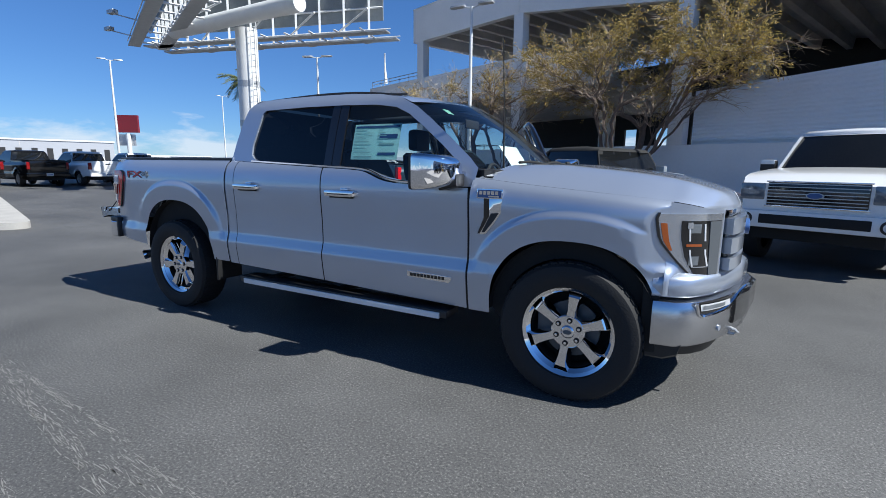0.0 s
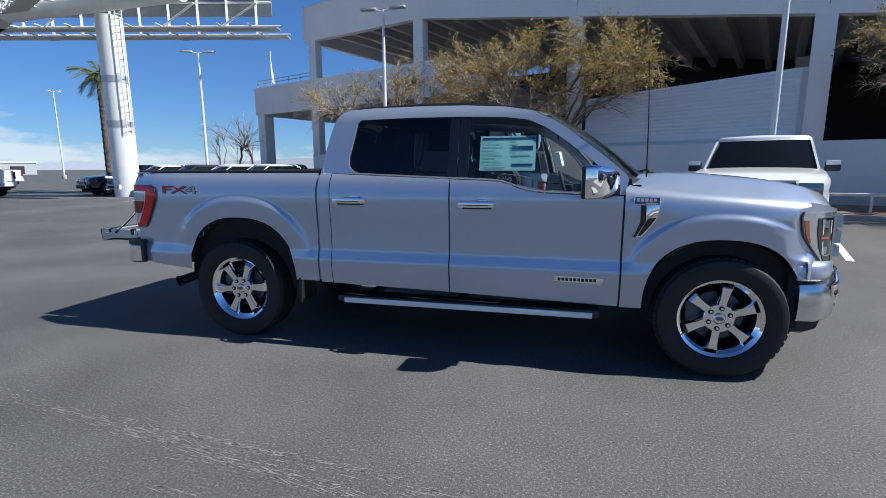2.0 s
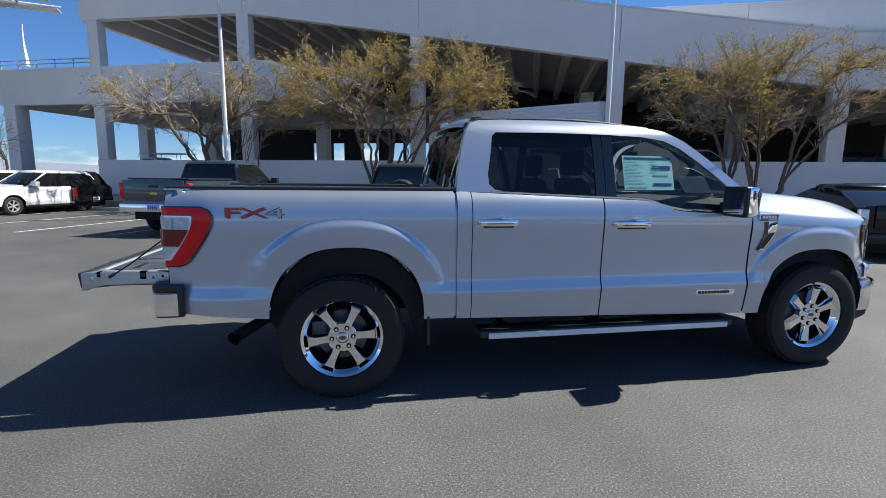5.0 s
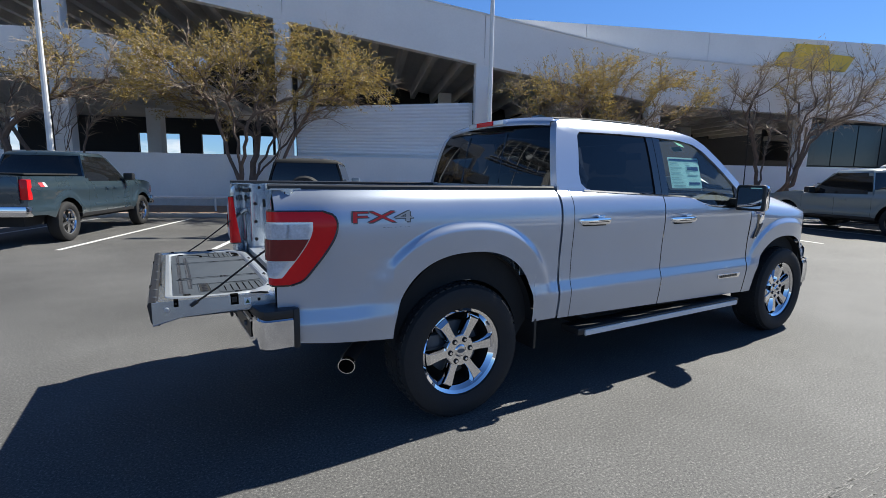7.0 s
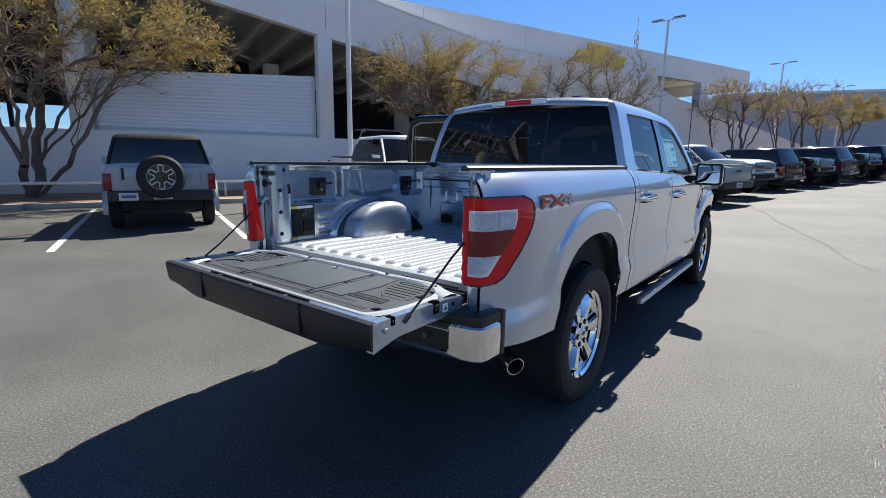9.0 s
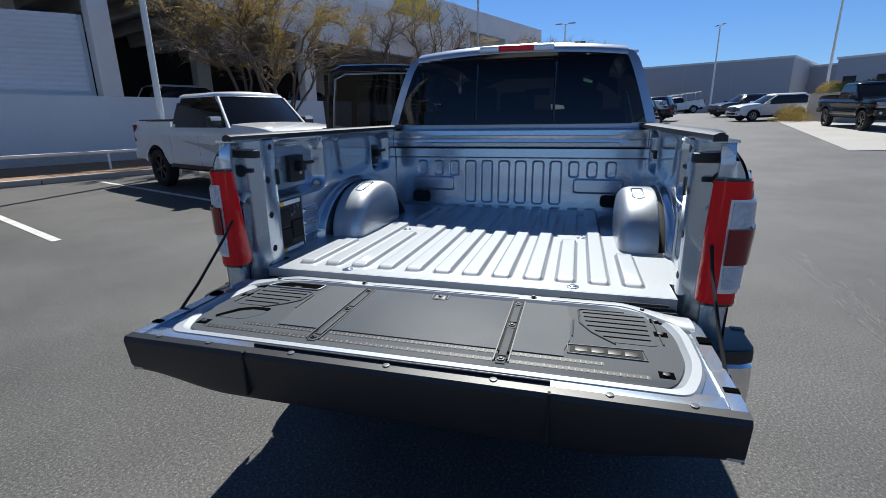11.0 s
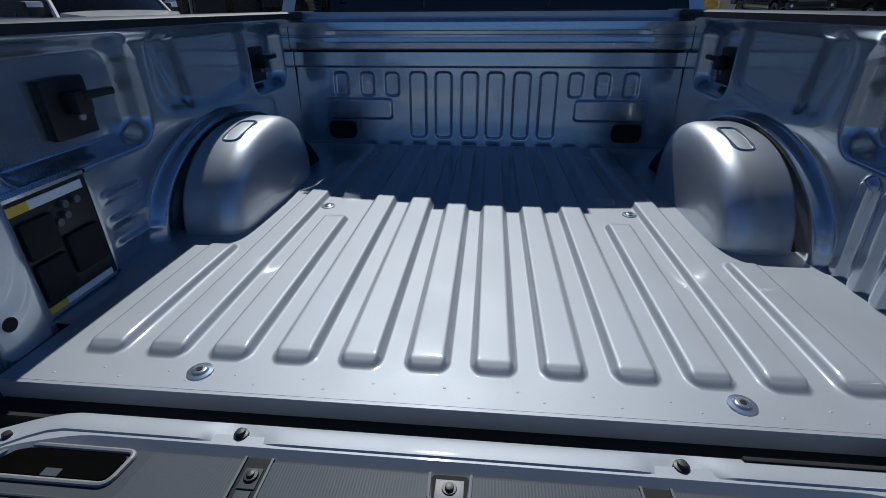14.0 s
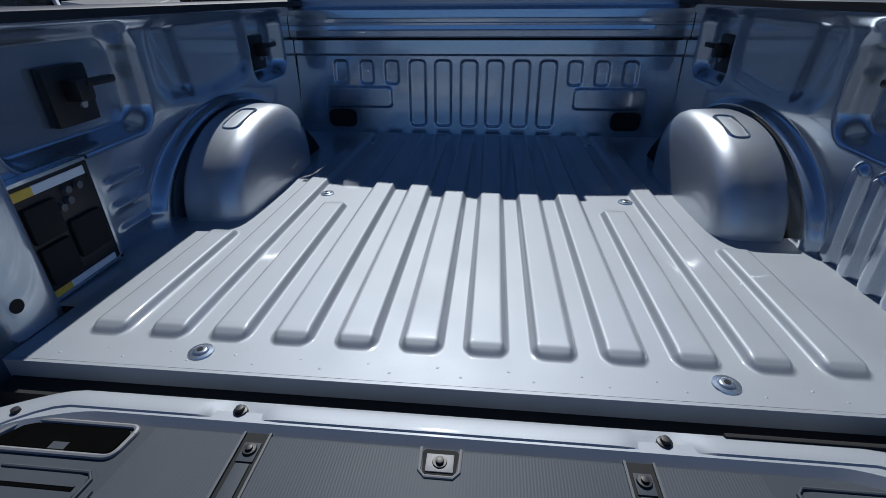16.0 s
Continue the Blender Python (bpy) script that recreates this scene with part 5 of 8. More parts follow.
    # holes are not cut: matte black discs stand for their shade
    for z in (0.937, 1.079, 1.222):
        part("jamb_hole_shade", prism(circle(-0.888, z, 0.0135, 14), s * 0.7768, s * 0.779), M_MATTE, jamb)
    part("jamb_hole_shade", prism(circle(-0.852, 1.352, 0.012, 14), s * 0.7768, s * 0.779), M_MATTE, jamb)
    part("jamb_slot", prism(round_poly([(-0.829, 1.262), (-0.811, 1.256), (-0.806, 1.196), (-0.826, 1.194)], 0.008), s * 0.776, s * 0.792), M_MATTE, jamb)
    # latch post and rubber plug in the channel
    post = part("latch_post", box(-0.972, -0.932, min(s * 0.765, s * 0.855), max(s * 0.765, s * 0.855), 1.316, 1.346, bevel=0.007), M_BLACK, jamb)
    part("post_plate", box(-0.966, -0.936, min(s * 0.79, s * 0.86), max(s * 0.79, s * 0.86), 1.345, 1.350, bevel=0.002), M_STEEL, post)
    part("rubber_plug", prism(circle(s * 0.852, 1.266, 0.025, 16), -0.946, -0.956, "x", bevel=0.003), M_BLACK, jamb)
    part("plug_tab", box(-0.954, -0.938, min(s * 0.800, s * 0.83), max(s * 0.800, s * 0.83), 1.258, 1.274, bevel=0.004), M_BLACK, jamb)
    for q in (0.0, 0.014):
        part("seal", tube([(-0.992 - q, s * (0.861 - q), 0.73), (-0.991 - q, s * (0.861 - q), 1.05), (-0.990 - q, s * (0.861 - q), 1.372)], 0.0026, 6), M_MATTE, jamb)
    part("seam", tube([(-0.9515, s * 0.866, 0.80), (-0.9515, s * 0.866, 1.14)], 0.0022, 6), M_MATTE, jamb)
    for z in (0.80, 0.90, 1.06, 1.362):
        part("weld_dot", rings([[(-0.9475 - h, s * 0.851 + r * math.cos(t), z + r * math.sin(t)) for t in (2 * math.pi * j / 10 for j in range(10))] for r, h in ((0.010, 0.0), (0.007, 0.003), (0.002, 0.004))]), M_BEDP, jamb)
    part("cable_stud", prism(circle(s * 0.836, 1.172, 0.014, 14), -0.942, -0.976, "x", bevel=0.003), M_STEEL, jamb)
    part("top_cap", box(-1.058, -0.79, min(s * 0.778, s * 0.86), max(s * 0.778, s * 0.86), 1.380, 1.388), M_BEDP, jamb)
    # rail cap
    lp = []
    for x in spread(-1.062, 0.752, 24):
        yo = side_y(max(x, -1.05), 1.385)
        lp.append([(x, s * 0.79, 1.384), (x, s * 0.79, 1.402), (x, s * 0.805, 1.408), (x, s * (yo - 0.012), 1.408), (x, s * (yo + 0.002), 1.400), (x, s * (yo + 0.002), 1.384)])
    part("rail_cap", rings(lp), M_BLACK, truck, "black plastic bed rail cap")
    # tie-down cleats
    for x, z in ((-0.487, 1.228), (0.46, 1.222)):
        cl = part("tie_down", box(x - 0.062, x + 0.062, min(s * 0.890, s * 0.912), max(s * 0.890, s * 0.912), z - 0.064, z + 0.064, bevel=0.008), M_BLACK, truck, "black bed tie-down cleat")
        part("cleat_bar", box(x + 0.005, x + 0.095, min(s * 0.848, s * 0.868), max(s * 0.848, s * 0.868), z + 0.016, z + 0.034, bevel=0.007), M_BLACK, cl)
        part("cleat_neck", box(x - 0.022, x + 0.024, min(s * 0.852, s * 0.893), max(s * 0.852, s * 0.893), z - 0.012, z + 0.036, bevel=0.007), M_BLACK, cl)
        part("cleat_lock", prism(circle(x + 0.018, z - 0.022, 0.009, 12), s * 0.884, s * 0.891), M_STEEL, cl)
    # tail lamp wrapping the corner
    def lamp_path(z, off):
        xf = soft(z, [(0.905, -1.000), (0.912, -0.968), (0.930, -0.928), (0.990, -0.878), (1.078, -0.815), (1.150, -0.775), (1.210, -0.762), (1.250, -0.772), (1.268, -0.795), (1.280, -0.835)])
        xi = curve(z, [(0.905, -1.000), (1.05, -1.022), (1.28, -1.052)])
        pts = [(xi, 0.812), (xi * 0.5 - 0.533, 0.8065), (-1.066, 0.809), (-1.074, 0.828), (-1.076, 0.860), (-1.070, 0.885), (-1.056, max(0.903, side_y(-1.04, z) - 0.006)), (-1.035, side_y(-1.03, z) + 0.006)] + [(x, side_y(x, z) + 0.010) for x in spread(-1.01, xf, 7)]
        out_ = []
        for i, (x, y) in enumerate(pts):
            (ax, ay), (cx, cy) = pts[max(i - 1, 0)], pts[min(i + 1, len(pts) - 1)]
            d = Vector((cx - ax, cy - ay)).normalized()
            out_.append((x - d.y * off, s * (y + d.x * off), z))
        return [Vector(p) for p in out_]

    def lamp_sheet(d0, d1, z0, z1, off, n=14, m=8):
        """A lens from d0 metres past the inner edge to d1 metres before the outer one."""
        rows = []
        for z in spread(z0, z1, m):
            pts = lamp_path(z, off)
            ln = [0.0]
            for p, q in zip(pts[:-1], pts[1:]):
                ln.append(ln[-1] + (q - p).length)
            row = []
            start = d0 + ln[2] - 0.081 if d0 > 0.01 else d0
            for g in spread(start, ln[-1] - d1, n):
                i = min(max(k for k in range(len(ln)) if ln[k] <= g + 1e-9), len(pts) - 2)
                row.append(tuple(pts[i].lerp(pts[i + 1], (g - ln[i]) / (ln[i + 1] - ln[i]))))
            rows.append(row)
        return thick(grid(rows), 0.006)

    def lamp_edge():
        """Dark seal line along the forward edge of the lamp."""
        return tube([lamp_path(z, 0.002)[-1] for z in spread(0.908, 1.278, 26)], 0.006, 6)

    tl = part("tail_lamp", lamp_sheet(0.0, 0.0, 0.912, 1.276, 0.004, 24, 24), M_RED, truck, "red tail lamp with clear and dark lenses", angle=50)
    part("lamp_seal", lamp_sheet(0.0, -0.007, 1.272, 1.283, 0.001, 24, 3), M_GLOSS, tl)
    part("lamp_foot", lamp_sheet(0.002, -0.004, 0.903, 0.914, 0.001, 24, 3), M_GLOSS, tl)
    part("lamp_edge", lamp_edge(), M_GLOSS, tl)
    part("lens_frame", lamp_sheet(0.131, 0.120, 0.948, 1.226, 0.008, 18, 14), M_CLEAR, tl)
    part("upper_lens", lamp_sheet(0.142, 0.215, 1.150, 1.216, 0.012, 12, 5), M_SMOKE, tl)
    part("upper_lens", lamp_sheet(0.246, 0.136, 1.150, 1.216, 0.012, 8, 5), M_SMOKE, tl)
    part("stop_lens", lamp_sheet(0.144, 0.126, 1.036, 1.142, 0.018, 16, 6), M_DKRED, tl)
    part("lower_lens", lamp_sheet(0.142, 0.150, 0.962, 1.028, 0.012, 12, 5), M_SMOKE, tl)

part("tie_ring", tube([(-0.712 + 0.026 * math.cos(t), -0.838, 0.897 + 0.034 * math.sin(t)) for t in (0.6 + 5.0 * k / 16 for k in range(17))], 0.008, 8), M_BLACK, truck, "black open tie-down ring")

# front wall of the bed
def bulk_x(y, z):
    a = abs(y)
    deep = 0.0
    for c in (0.0575, 0.1755, 0.2925):
        deep = max(deep, inside(a, z, c - 0.036, c + 0.036, 0.874, 1.162, 0.020, 0.010))
    for c in (0.410, 0.526, 0.646):
        deep = max(deep, 0.8 * inside(a, z, c - 0.030, c + 0.030, 1.060, 1.160, 0.018, 0.010))
    proud = inside(a, z, 0.414, 0.728, 0.959, 1.047, 0.018, 0.010)
    fold = step01((z - 1.182) / 0.006)
    return 0.735 + 0.060 * (z - 0.86) + 0.0115 * deep - 0.008 * proud - 0.010 * fold


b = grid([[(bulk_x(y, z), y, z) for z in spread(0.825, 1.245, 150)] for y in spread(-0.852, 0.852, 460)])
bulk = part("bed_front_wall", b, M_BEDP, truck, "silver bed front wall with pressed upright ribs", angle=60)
lp = []
for y in spread(-0.85, 0.85, 61):
    g1 = 0.010 * inside(y, 0, -0.675, 0.675, -1, 1, 0.01, 0.02)
    lp.append([(0.770, y, 1.256), (0.722, y, 1.257), (0.716, y, 1.263), (0.714, y, 1.286), (0.714 + g1, y, 1.290), (0.716 + g1, y, 1.306), (0.714 + g1 * 0.4, y, 1.309), (0.714 + g1 * 0.4, y, 1.315), (0.716 + g1, y, 1.318), (0.716 + g1, y, 1.332), (0.716, y, 1.336), (0.718, y, 1.366), (0.726, y, 1.380), (0.770, y, 1.386)])
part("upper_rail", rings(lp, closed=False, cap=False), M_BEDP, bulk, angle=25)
# matte black strip put in as the shade beneath the upper rail
part("shadow_strip", box(0.758, 0.768, -0.84, 0.84, 1.222, 1.262), M_MATTE, bulk)
# black patches on the wall stand for the shade of the drains
for s in (-1, 1):
    part("drain_shade_patch", prism(round_poly([(s * 0.588, 0.866), (s * 0.718, 0.866), (s * 0.718, 0.948), (s * 0.588, 0.948)], 0.032, 6), 0.730, 0.7325, "x"), M_MATTE, bulk)
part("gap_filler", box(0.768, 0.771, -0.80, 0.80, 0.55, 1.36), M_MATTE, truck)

# power outlet box on the inner left wall
ob1 = part("outlet_panel", box(-0.795, -0.590, 0.822, 0.85, 0.875, 1.118, bevel=0.006), M_BLACK, truck, "black power outlet panel with two covers")
for x0, x1, z0, z1 in ((-0.775, -0.70, 0.995, 1.070), (-0.690, -0.605, 0.925, 1.010), (-0.775, -0.70, 0.905, 0.985)):
    part("outlet_cover", box(x0, x1, 0.812, 0.823, z0, z1, bevel=0.005), M_MATTE, ob1)
for x, z in ((-0.665, 1.072), (-0.635, 1.072), (-0.668, 1.050), (-0.690, 1.042)):
    part("knob", prism(circle(x, z, 0.008, 10), 0.812, 0.824), M_DECGREY, ob1)
for z, c0 in ((1.096, -0.78), (0.884, -0.78)):
    part("caution_label", box(c0 + 0.045, -0.605, 0.8195, 0.8225, z - 0.009, z + 0.009), M_PAPER, ob1)
    part("caution_mark", box(c0, c0 + 0.045, 0.8195, 0.8225, z - 0.009, z + 0.009), M_YELLOW, ob1)
for x0, x1, z0, z1 in ((-0.799, -0.792, 0.872, 1.121), (-0.594, -0.587, 0.872, 1.121), (-0.799, -0.587, 1.114, 1.121), (-0.799, -0.587, 0.872, 0.879)):
    part("panel_edge", box(x0, x1, 0.818, 0.850, z0, z1), M_BEDP, ob1)

# ---- lowered tailgate ----
def gate_low(y):
    return 0.750 - 0.037 * step01((0.78 - abs(y)) / 0.30)


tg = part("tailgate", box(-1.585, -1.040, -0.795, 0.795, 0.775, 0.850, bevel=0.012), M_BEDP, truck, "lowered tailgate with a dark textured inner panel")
lp = []
for y in spread(-0.803, 0.803, 61):
    zl = gate_low(y)
    lp.append([(-1.55, y, zl + 0.02), (-1.555, y, 0.853), (-1.575, y, 0.864), (-1.600, y, 0.862), (-1.606, y, 0.850), (-1.596, y, zl + 0.02), (-1.585, y, zl), (-1.56, y, zl)])
part("top_spoiler", rings(lp), M_BLACK, tg, "black plastic tailgate spoiler", angle=30)
part("top_frame", grid([[(x, y, 0.8535 + 0.004 * inside(x, y, -1.57, -1.19, -0.775, 0.775, 0.05, 0.03)) for y in spread(-0.795, 0.795, 61)] for x in [-1.575, -1.56, -1.545, -1.53, -1.515]]), M_BEDP, tg)
part("outer_skin", grid([[(x, y, 0.772 - 0.03 * step01((0.66 - abs(y)) / 0.12) * step01((-1.1 - x) / 0.4)) for y in spread(-0.79, 0.79, 31)] for x in spread(-1.58, -1.04, 12)]), M_PAINT, tg)
for y in (-0.40, 0.40):
    part("spoiler_joint", box(-1.6075, -1.595, y - 0.003, y + 0.003, 0.735, 0.864), M_MATTE, tg)
# spoiler buttons and tread strips
for y in (0.70, 0.53, 0.27, 0.0, -0.27, -0.53, -0.70):
    part("spoiler_button", rings([[(-1.577 + r * math.cos(t), y + r * math.sin(t), 0.8635 + h) for t in (2 * math.pi * k / 14 for k in range(14))] for r, h in ((0.0095, 0.0), (0.009, 0.0025), (0.006, 0.003))]), M_DECGREY, tg)
part("lip_strip", box(-1.556, -1.5505, -0.40, 0.40, 0.858, 0.8655, bevel=0.001), M_MATTE, tg)
# rolled front edge
lp = []
for y in spread(-0.785, 0.785, 71):
    n1 = 0.007 * (inside(y, 0, 0.275, 0.352, -1, 1, 0.02, 0.03) + inside(y, 0, -0.352, -0.275, -1, 1, 0.02, 0.03))
    bend = 0.13 * step01((abs(y) - 0.58) / 0.20)
    lp.append([(-1.060 - bend, y, 0.838), (-1.052 - bend, y, 0.8475), (-1.044 - bend, y, 0.8495), (-1.036 - bend, y, 0.8580), (-1.031 - bend * 0.95, y, 0.8635 - n1), (-1.007 - bend * 0.8, y, 0.8645 - n1), (-0.996 - bend * 0.6, y, 0.859), (-0.991 - bend * 0.6, y, 0.848), (-0.989 - bend * 0.6, y, 0.79)])
part("edge_roll", rings(lp, closed=False, cap=False), M_BEDF, tg, angle=30)
for y in (-0.3135, 0.3135, -0.655, 0.655):
    x = -1.009 - 0.11 * step01((abs(y) - 0.58) / 0.20)
    part("edge_screw", rings([[(x - 0.008 + r * math.cos(t), y + r * math.sin(t), 0.857 + h) for t in (2 * math.pi * k / 14 for k in range(14))] for r, h in ((0.0115, 0.0), (0.0105, 0.006), (0.007, 0.007), (0.006, 0.012), (0.003, 0.0125))]), M_BLACK, tg)
part("edge_slot", box(-1.0035, -0.9965, -0.74, -0.40, 0.8575, 0.8665, bevel=0.001), M_MATTE, tg)
# inner panel of several dark pieces
outer = [(-1.052, 0.54), (-1.078, 0.63), (-1.130, 0.700), (-1.215, 0.722), (-1.36, 0.722), (-1.43, 0.705), (-1.500, 0.672), (-1.500, -0.672), (-1.43, -0.705), (-1.36, -0.722), (-1.215, -0.722), (-1.130, -0.700), (-1.078, -0.63), (-1.052, -0.54)]
pan = part("inner_panel", prism(round_poly(outer, 0.03), 0.846, 0.8535, "z", bevel=0.003), M_GREYP, tg, "dark grey textured tailgate inner panel")
rim = round_poly(outer, 0.03)
lp = [[(x, y, z) for x, y in [(-1.275 + (px + 1.275) * (1 + (k - 1) * 3.0), py * k) for px, py in rim]] for k, z in ((1.060, 0.853), (1.050, 0.8605), (1.022, 0.8610), (1.010, 0.8535), (1.004, 0.8500))]
part("panel_rim", rings(lp, closed=True, cap=False), M_BEDF, pan, angle=30)
part("centre_piece", box(-1.405, -1.056, -0.249, 0.249, 0.8525, 0.8565, bevel=0.0015), M_GRIP, pan)
for s in (-1, 1):
    part("side_piece", prism([(-1.056, s * 0.291), (-1.056, s * 0.425), (-1.17, s * 0.440), (-1.30, s * 0.440), (-1.37, s * 0.425), (-1.405, s * 0.425), (-1.405, s * 0.291)], 0.8525, 0.8565, "z"), M_GRIP, pan)
    ch = part("channel", box(-1.470, -1.050, min(s * 0.252, s * 0.288), max(s * 0.252, s * 0.288), 0.8525, 0.8542), M_MATTE, pan)
    for q in (0.2505, 0.2895):
        part("channel_edge", box(-1.470, -1.050, min(s * (q - 0.0017), s * (q + 0.0017)), max(s * (q - 0.0017), s * (q + 0.0017)), 0.8525, 0.8580), M_DECGREY, ch)
    for x in (-1.080, -1.247, -1.462):
        part("screw_seat", box(x - 0.019, x + 0.013, min(s * 0.2575, s * 0.2825), max(s * 0.2575, s * 0.2825), 0.8538, 0.8562, bevel=0.001), M_GREYP, ch)
        part("channel_screw", rings([[(x + r * math.cos(t), s * 0.270 + r * math.sin(t), 0.856 + h) for t in (2 * math.pi * k / 14 for k in range(14))] for r, h in ((0.0105, 0.0), (0.0095, 0.0035), (0.0055, 0.0038), (0.005, 0.007), (0.002, 0.0075))]), M_BLACK, ch)
    for xa, xb in ((-1.222, -1.102), (-1.440, -1.270)):
        part("channel_bar", box(xa, xb, min(s * 0.2595, s * 0.2805), max(s * 0.2595, s * 0.2805), 0.8538, 0.8568, bevel=0.0012), M_GREYP, ch)
    x0, nl = (-1.150, 4) if s > 0 else (-1.085, 6)
    dep = 0.034 * nl
    field = part("louvre_field", prism(round_poly([(x0 + 0.012, s * 0.462), (x0 + 0.012, s * 0.662), (x0 - dep, s * 0.672), (x0 - dep, s * 0.540), (x0 - dep * 0.55, s * 0.478)], 0.02), 0.8525, 0.8548, "z"), M_GREYP, pan)
    for k in range(nl):
        x = x0 - 0.010 - 0.0325 * k
        ya, yb = 0.474 + 0.004 * k + max(0, k - nl + 3) * 0.018, 0.656
        # slits are black bars laid on the field, their shade in the colour
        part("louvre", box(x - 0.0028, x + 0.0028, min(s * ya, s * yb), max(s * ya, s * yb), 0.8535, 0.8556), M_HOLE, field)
        part("louvre_lip", box(x + 0.0029, x + 0.0050, min(s * ya, s * yb), max(s * ya, s * yb), 0.8535, 0.8562), M_GREYP, field)
    part("louvre_frame", tube([(x0 + 0.016, s * 0.600, 0.8548), (x0 + 0.016, s * 0.470, 0.8548), (x0 + 0.006, s * 0.461, 0.8548), (x0 - dep * 0.45, s * 0.466, 0.8548), (x0 - dep * 0.75, s * 0.500, 0.8548), (x0 - dep - 0.01, s * 0.560, 0.8548)], 0.0028, 8), M_GREYP, field)
    part("field_rail", tube([(x0 + 0.002, s * 0.676, 0.8552), (x0 - dep + 0.012, s * 0.686, 0.8552)], 0.0024, 8), M_GREYP, field)
    part("field_rail", tube([(-1.160, s * 0.4475, 0.8552), (-1.275, s * 0.4455, 0.8552)], 0.0024, 8), M_GREYP, field)
    for x in (-1.112, -1.205, -1.440):
        yc = 0.692 if x > -1.42 else 0.672
        part("clip_slot", box(x - 0.016, x + 0.016, min(s * (yc - 0.022), s * (yc + 0.014)), max(s * (yc - 0.022), s * (yc + 0.014)), 0.8525, 0.8548, bevel=0.001), M_HOLE, pan)
        part("clip_screw", prism(circle(x - 0.002, s * (yc - 0.006), 0.0085, 12), 0.8545, 0.8595, "z", bevel=0.001), M_BLACK, pan)
for x, ya, yb in ((-1.419, -0.525, 0.535), (-1.462, -0.630, 0.645)):
    rl = part("measure_strip", box(x - 0.009, x + 0.009, ya, yb, 0.8528, 0.8542), M_BLACK, pan)
    for k in range(84):
        y = ya + (yb - ya) * (k + 0.5) / 84
        part("tick", box(x - 0.007, x + (0.007 if k % 4 == 0 else 0.001), y - 0.0016, y + 0.0016, 0.8541, 0.8550), M_GREYL, rl)
# uncut openings: black plates carry the shade of the hand recesses
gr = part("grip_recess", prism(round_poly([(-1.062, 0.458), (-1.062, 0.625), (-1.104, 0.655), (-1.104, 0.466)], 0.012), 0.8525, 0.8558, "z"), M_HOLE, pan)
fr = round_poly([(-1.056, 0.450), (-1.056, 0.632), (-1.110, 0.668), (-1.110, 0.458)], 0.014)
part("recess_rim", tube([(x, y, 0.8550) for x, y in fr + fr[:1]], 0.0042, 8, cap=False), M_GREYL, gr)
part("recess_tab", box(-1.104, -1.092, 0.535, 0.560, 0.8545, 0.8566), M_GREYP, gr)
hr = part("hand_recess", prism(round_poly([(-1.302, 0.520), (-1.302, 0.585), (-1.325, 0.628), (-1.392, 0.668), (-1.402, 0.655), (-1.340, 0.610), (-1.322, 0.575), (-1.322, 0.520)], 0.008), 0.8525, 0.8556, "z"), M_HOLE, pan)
part("recess_floor", prism(round_poly([(-1.322, 0.522), (-1.322, 0.575), (-1.340, 0.610), (-1.398, 0.652), (-1.398, 0.560), (-1.345, 0.520)], 0.012), 0.8525, 0.8545, "z"), M_GREYP, hr)
mid = part("latch_pocket", prism(round_poly([(-1.056, -0.026), (-1.056, 0.026), (-1.096, 0.022), (-1.096, -0.022)], 0.008), 0.8535, 0.8572, "z"), M_MATTE, pan)
part("pocket_rim", tube([(-1.054, -0.028, 0.857), (-1.090, -0.027, 0.857), (-1.099, -0.019, 0.857), (-1.099, 0.019, 0.857), (-1.090, 0.027, 0.857), (-1.054, 0.028, 0.857)], 0.0026, 8), M_GREYL, mid)
part("pocket_tab", box(-1.092, -1.064, -0.019, 0.019, 0.857, 0.8590, bevel=0.0008), M_GREYL, mid)
part("latch_screw", rings([[(-1.077 + r * math.cos(t), r * math.sin(t), 0.8588 + h) for t in (2 * math.pi * k / 14 for k in range(14))] for r, h in ((0.0105, 0.0), (0.0095, 0.002), (0.006, 0.0022), (0.0055, 0.006), (0.003, 0.0065))]), M_BLACK, mid)
nb = part("name_block", box(-1.376, -1.326, -0.625, -0.440, 0.8525, 0.8545, bevel=0.001), M_MATTE, pan)
part("name_frame", tube([(-1.330, -0.434, 0.8550), (-1.323, -0.628, 0.8550), (-1.380, -0.634, 0.8550), (-1.380, -0.434, 0.8550), (-1.330, -0.434, 0.8550)], 0.0020, 6), M_DECGREY, nb)
for k in range(4):
    part("name_bar", box(-1.364, -1.340, -0.486 - 0.042 * k, -0.454 - 0.042 * k, 0.8544, 0.8560, bevel=0.0006), M_BLACK, nb)
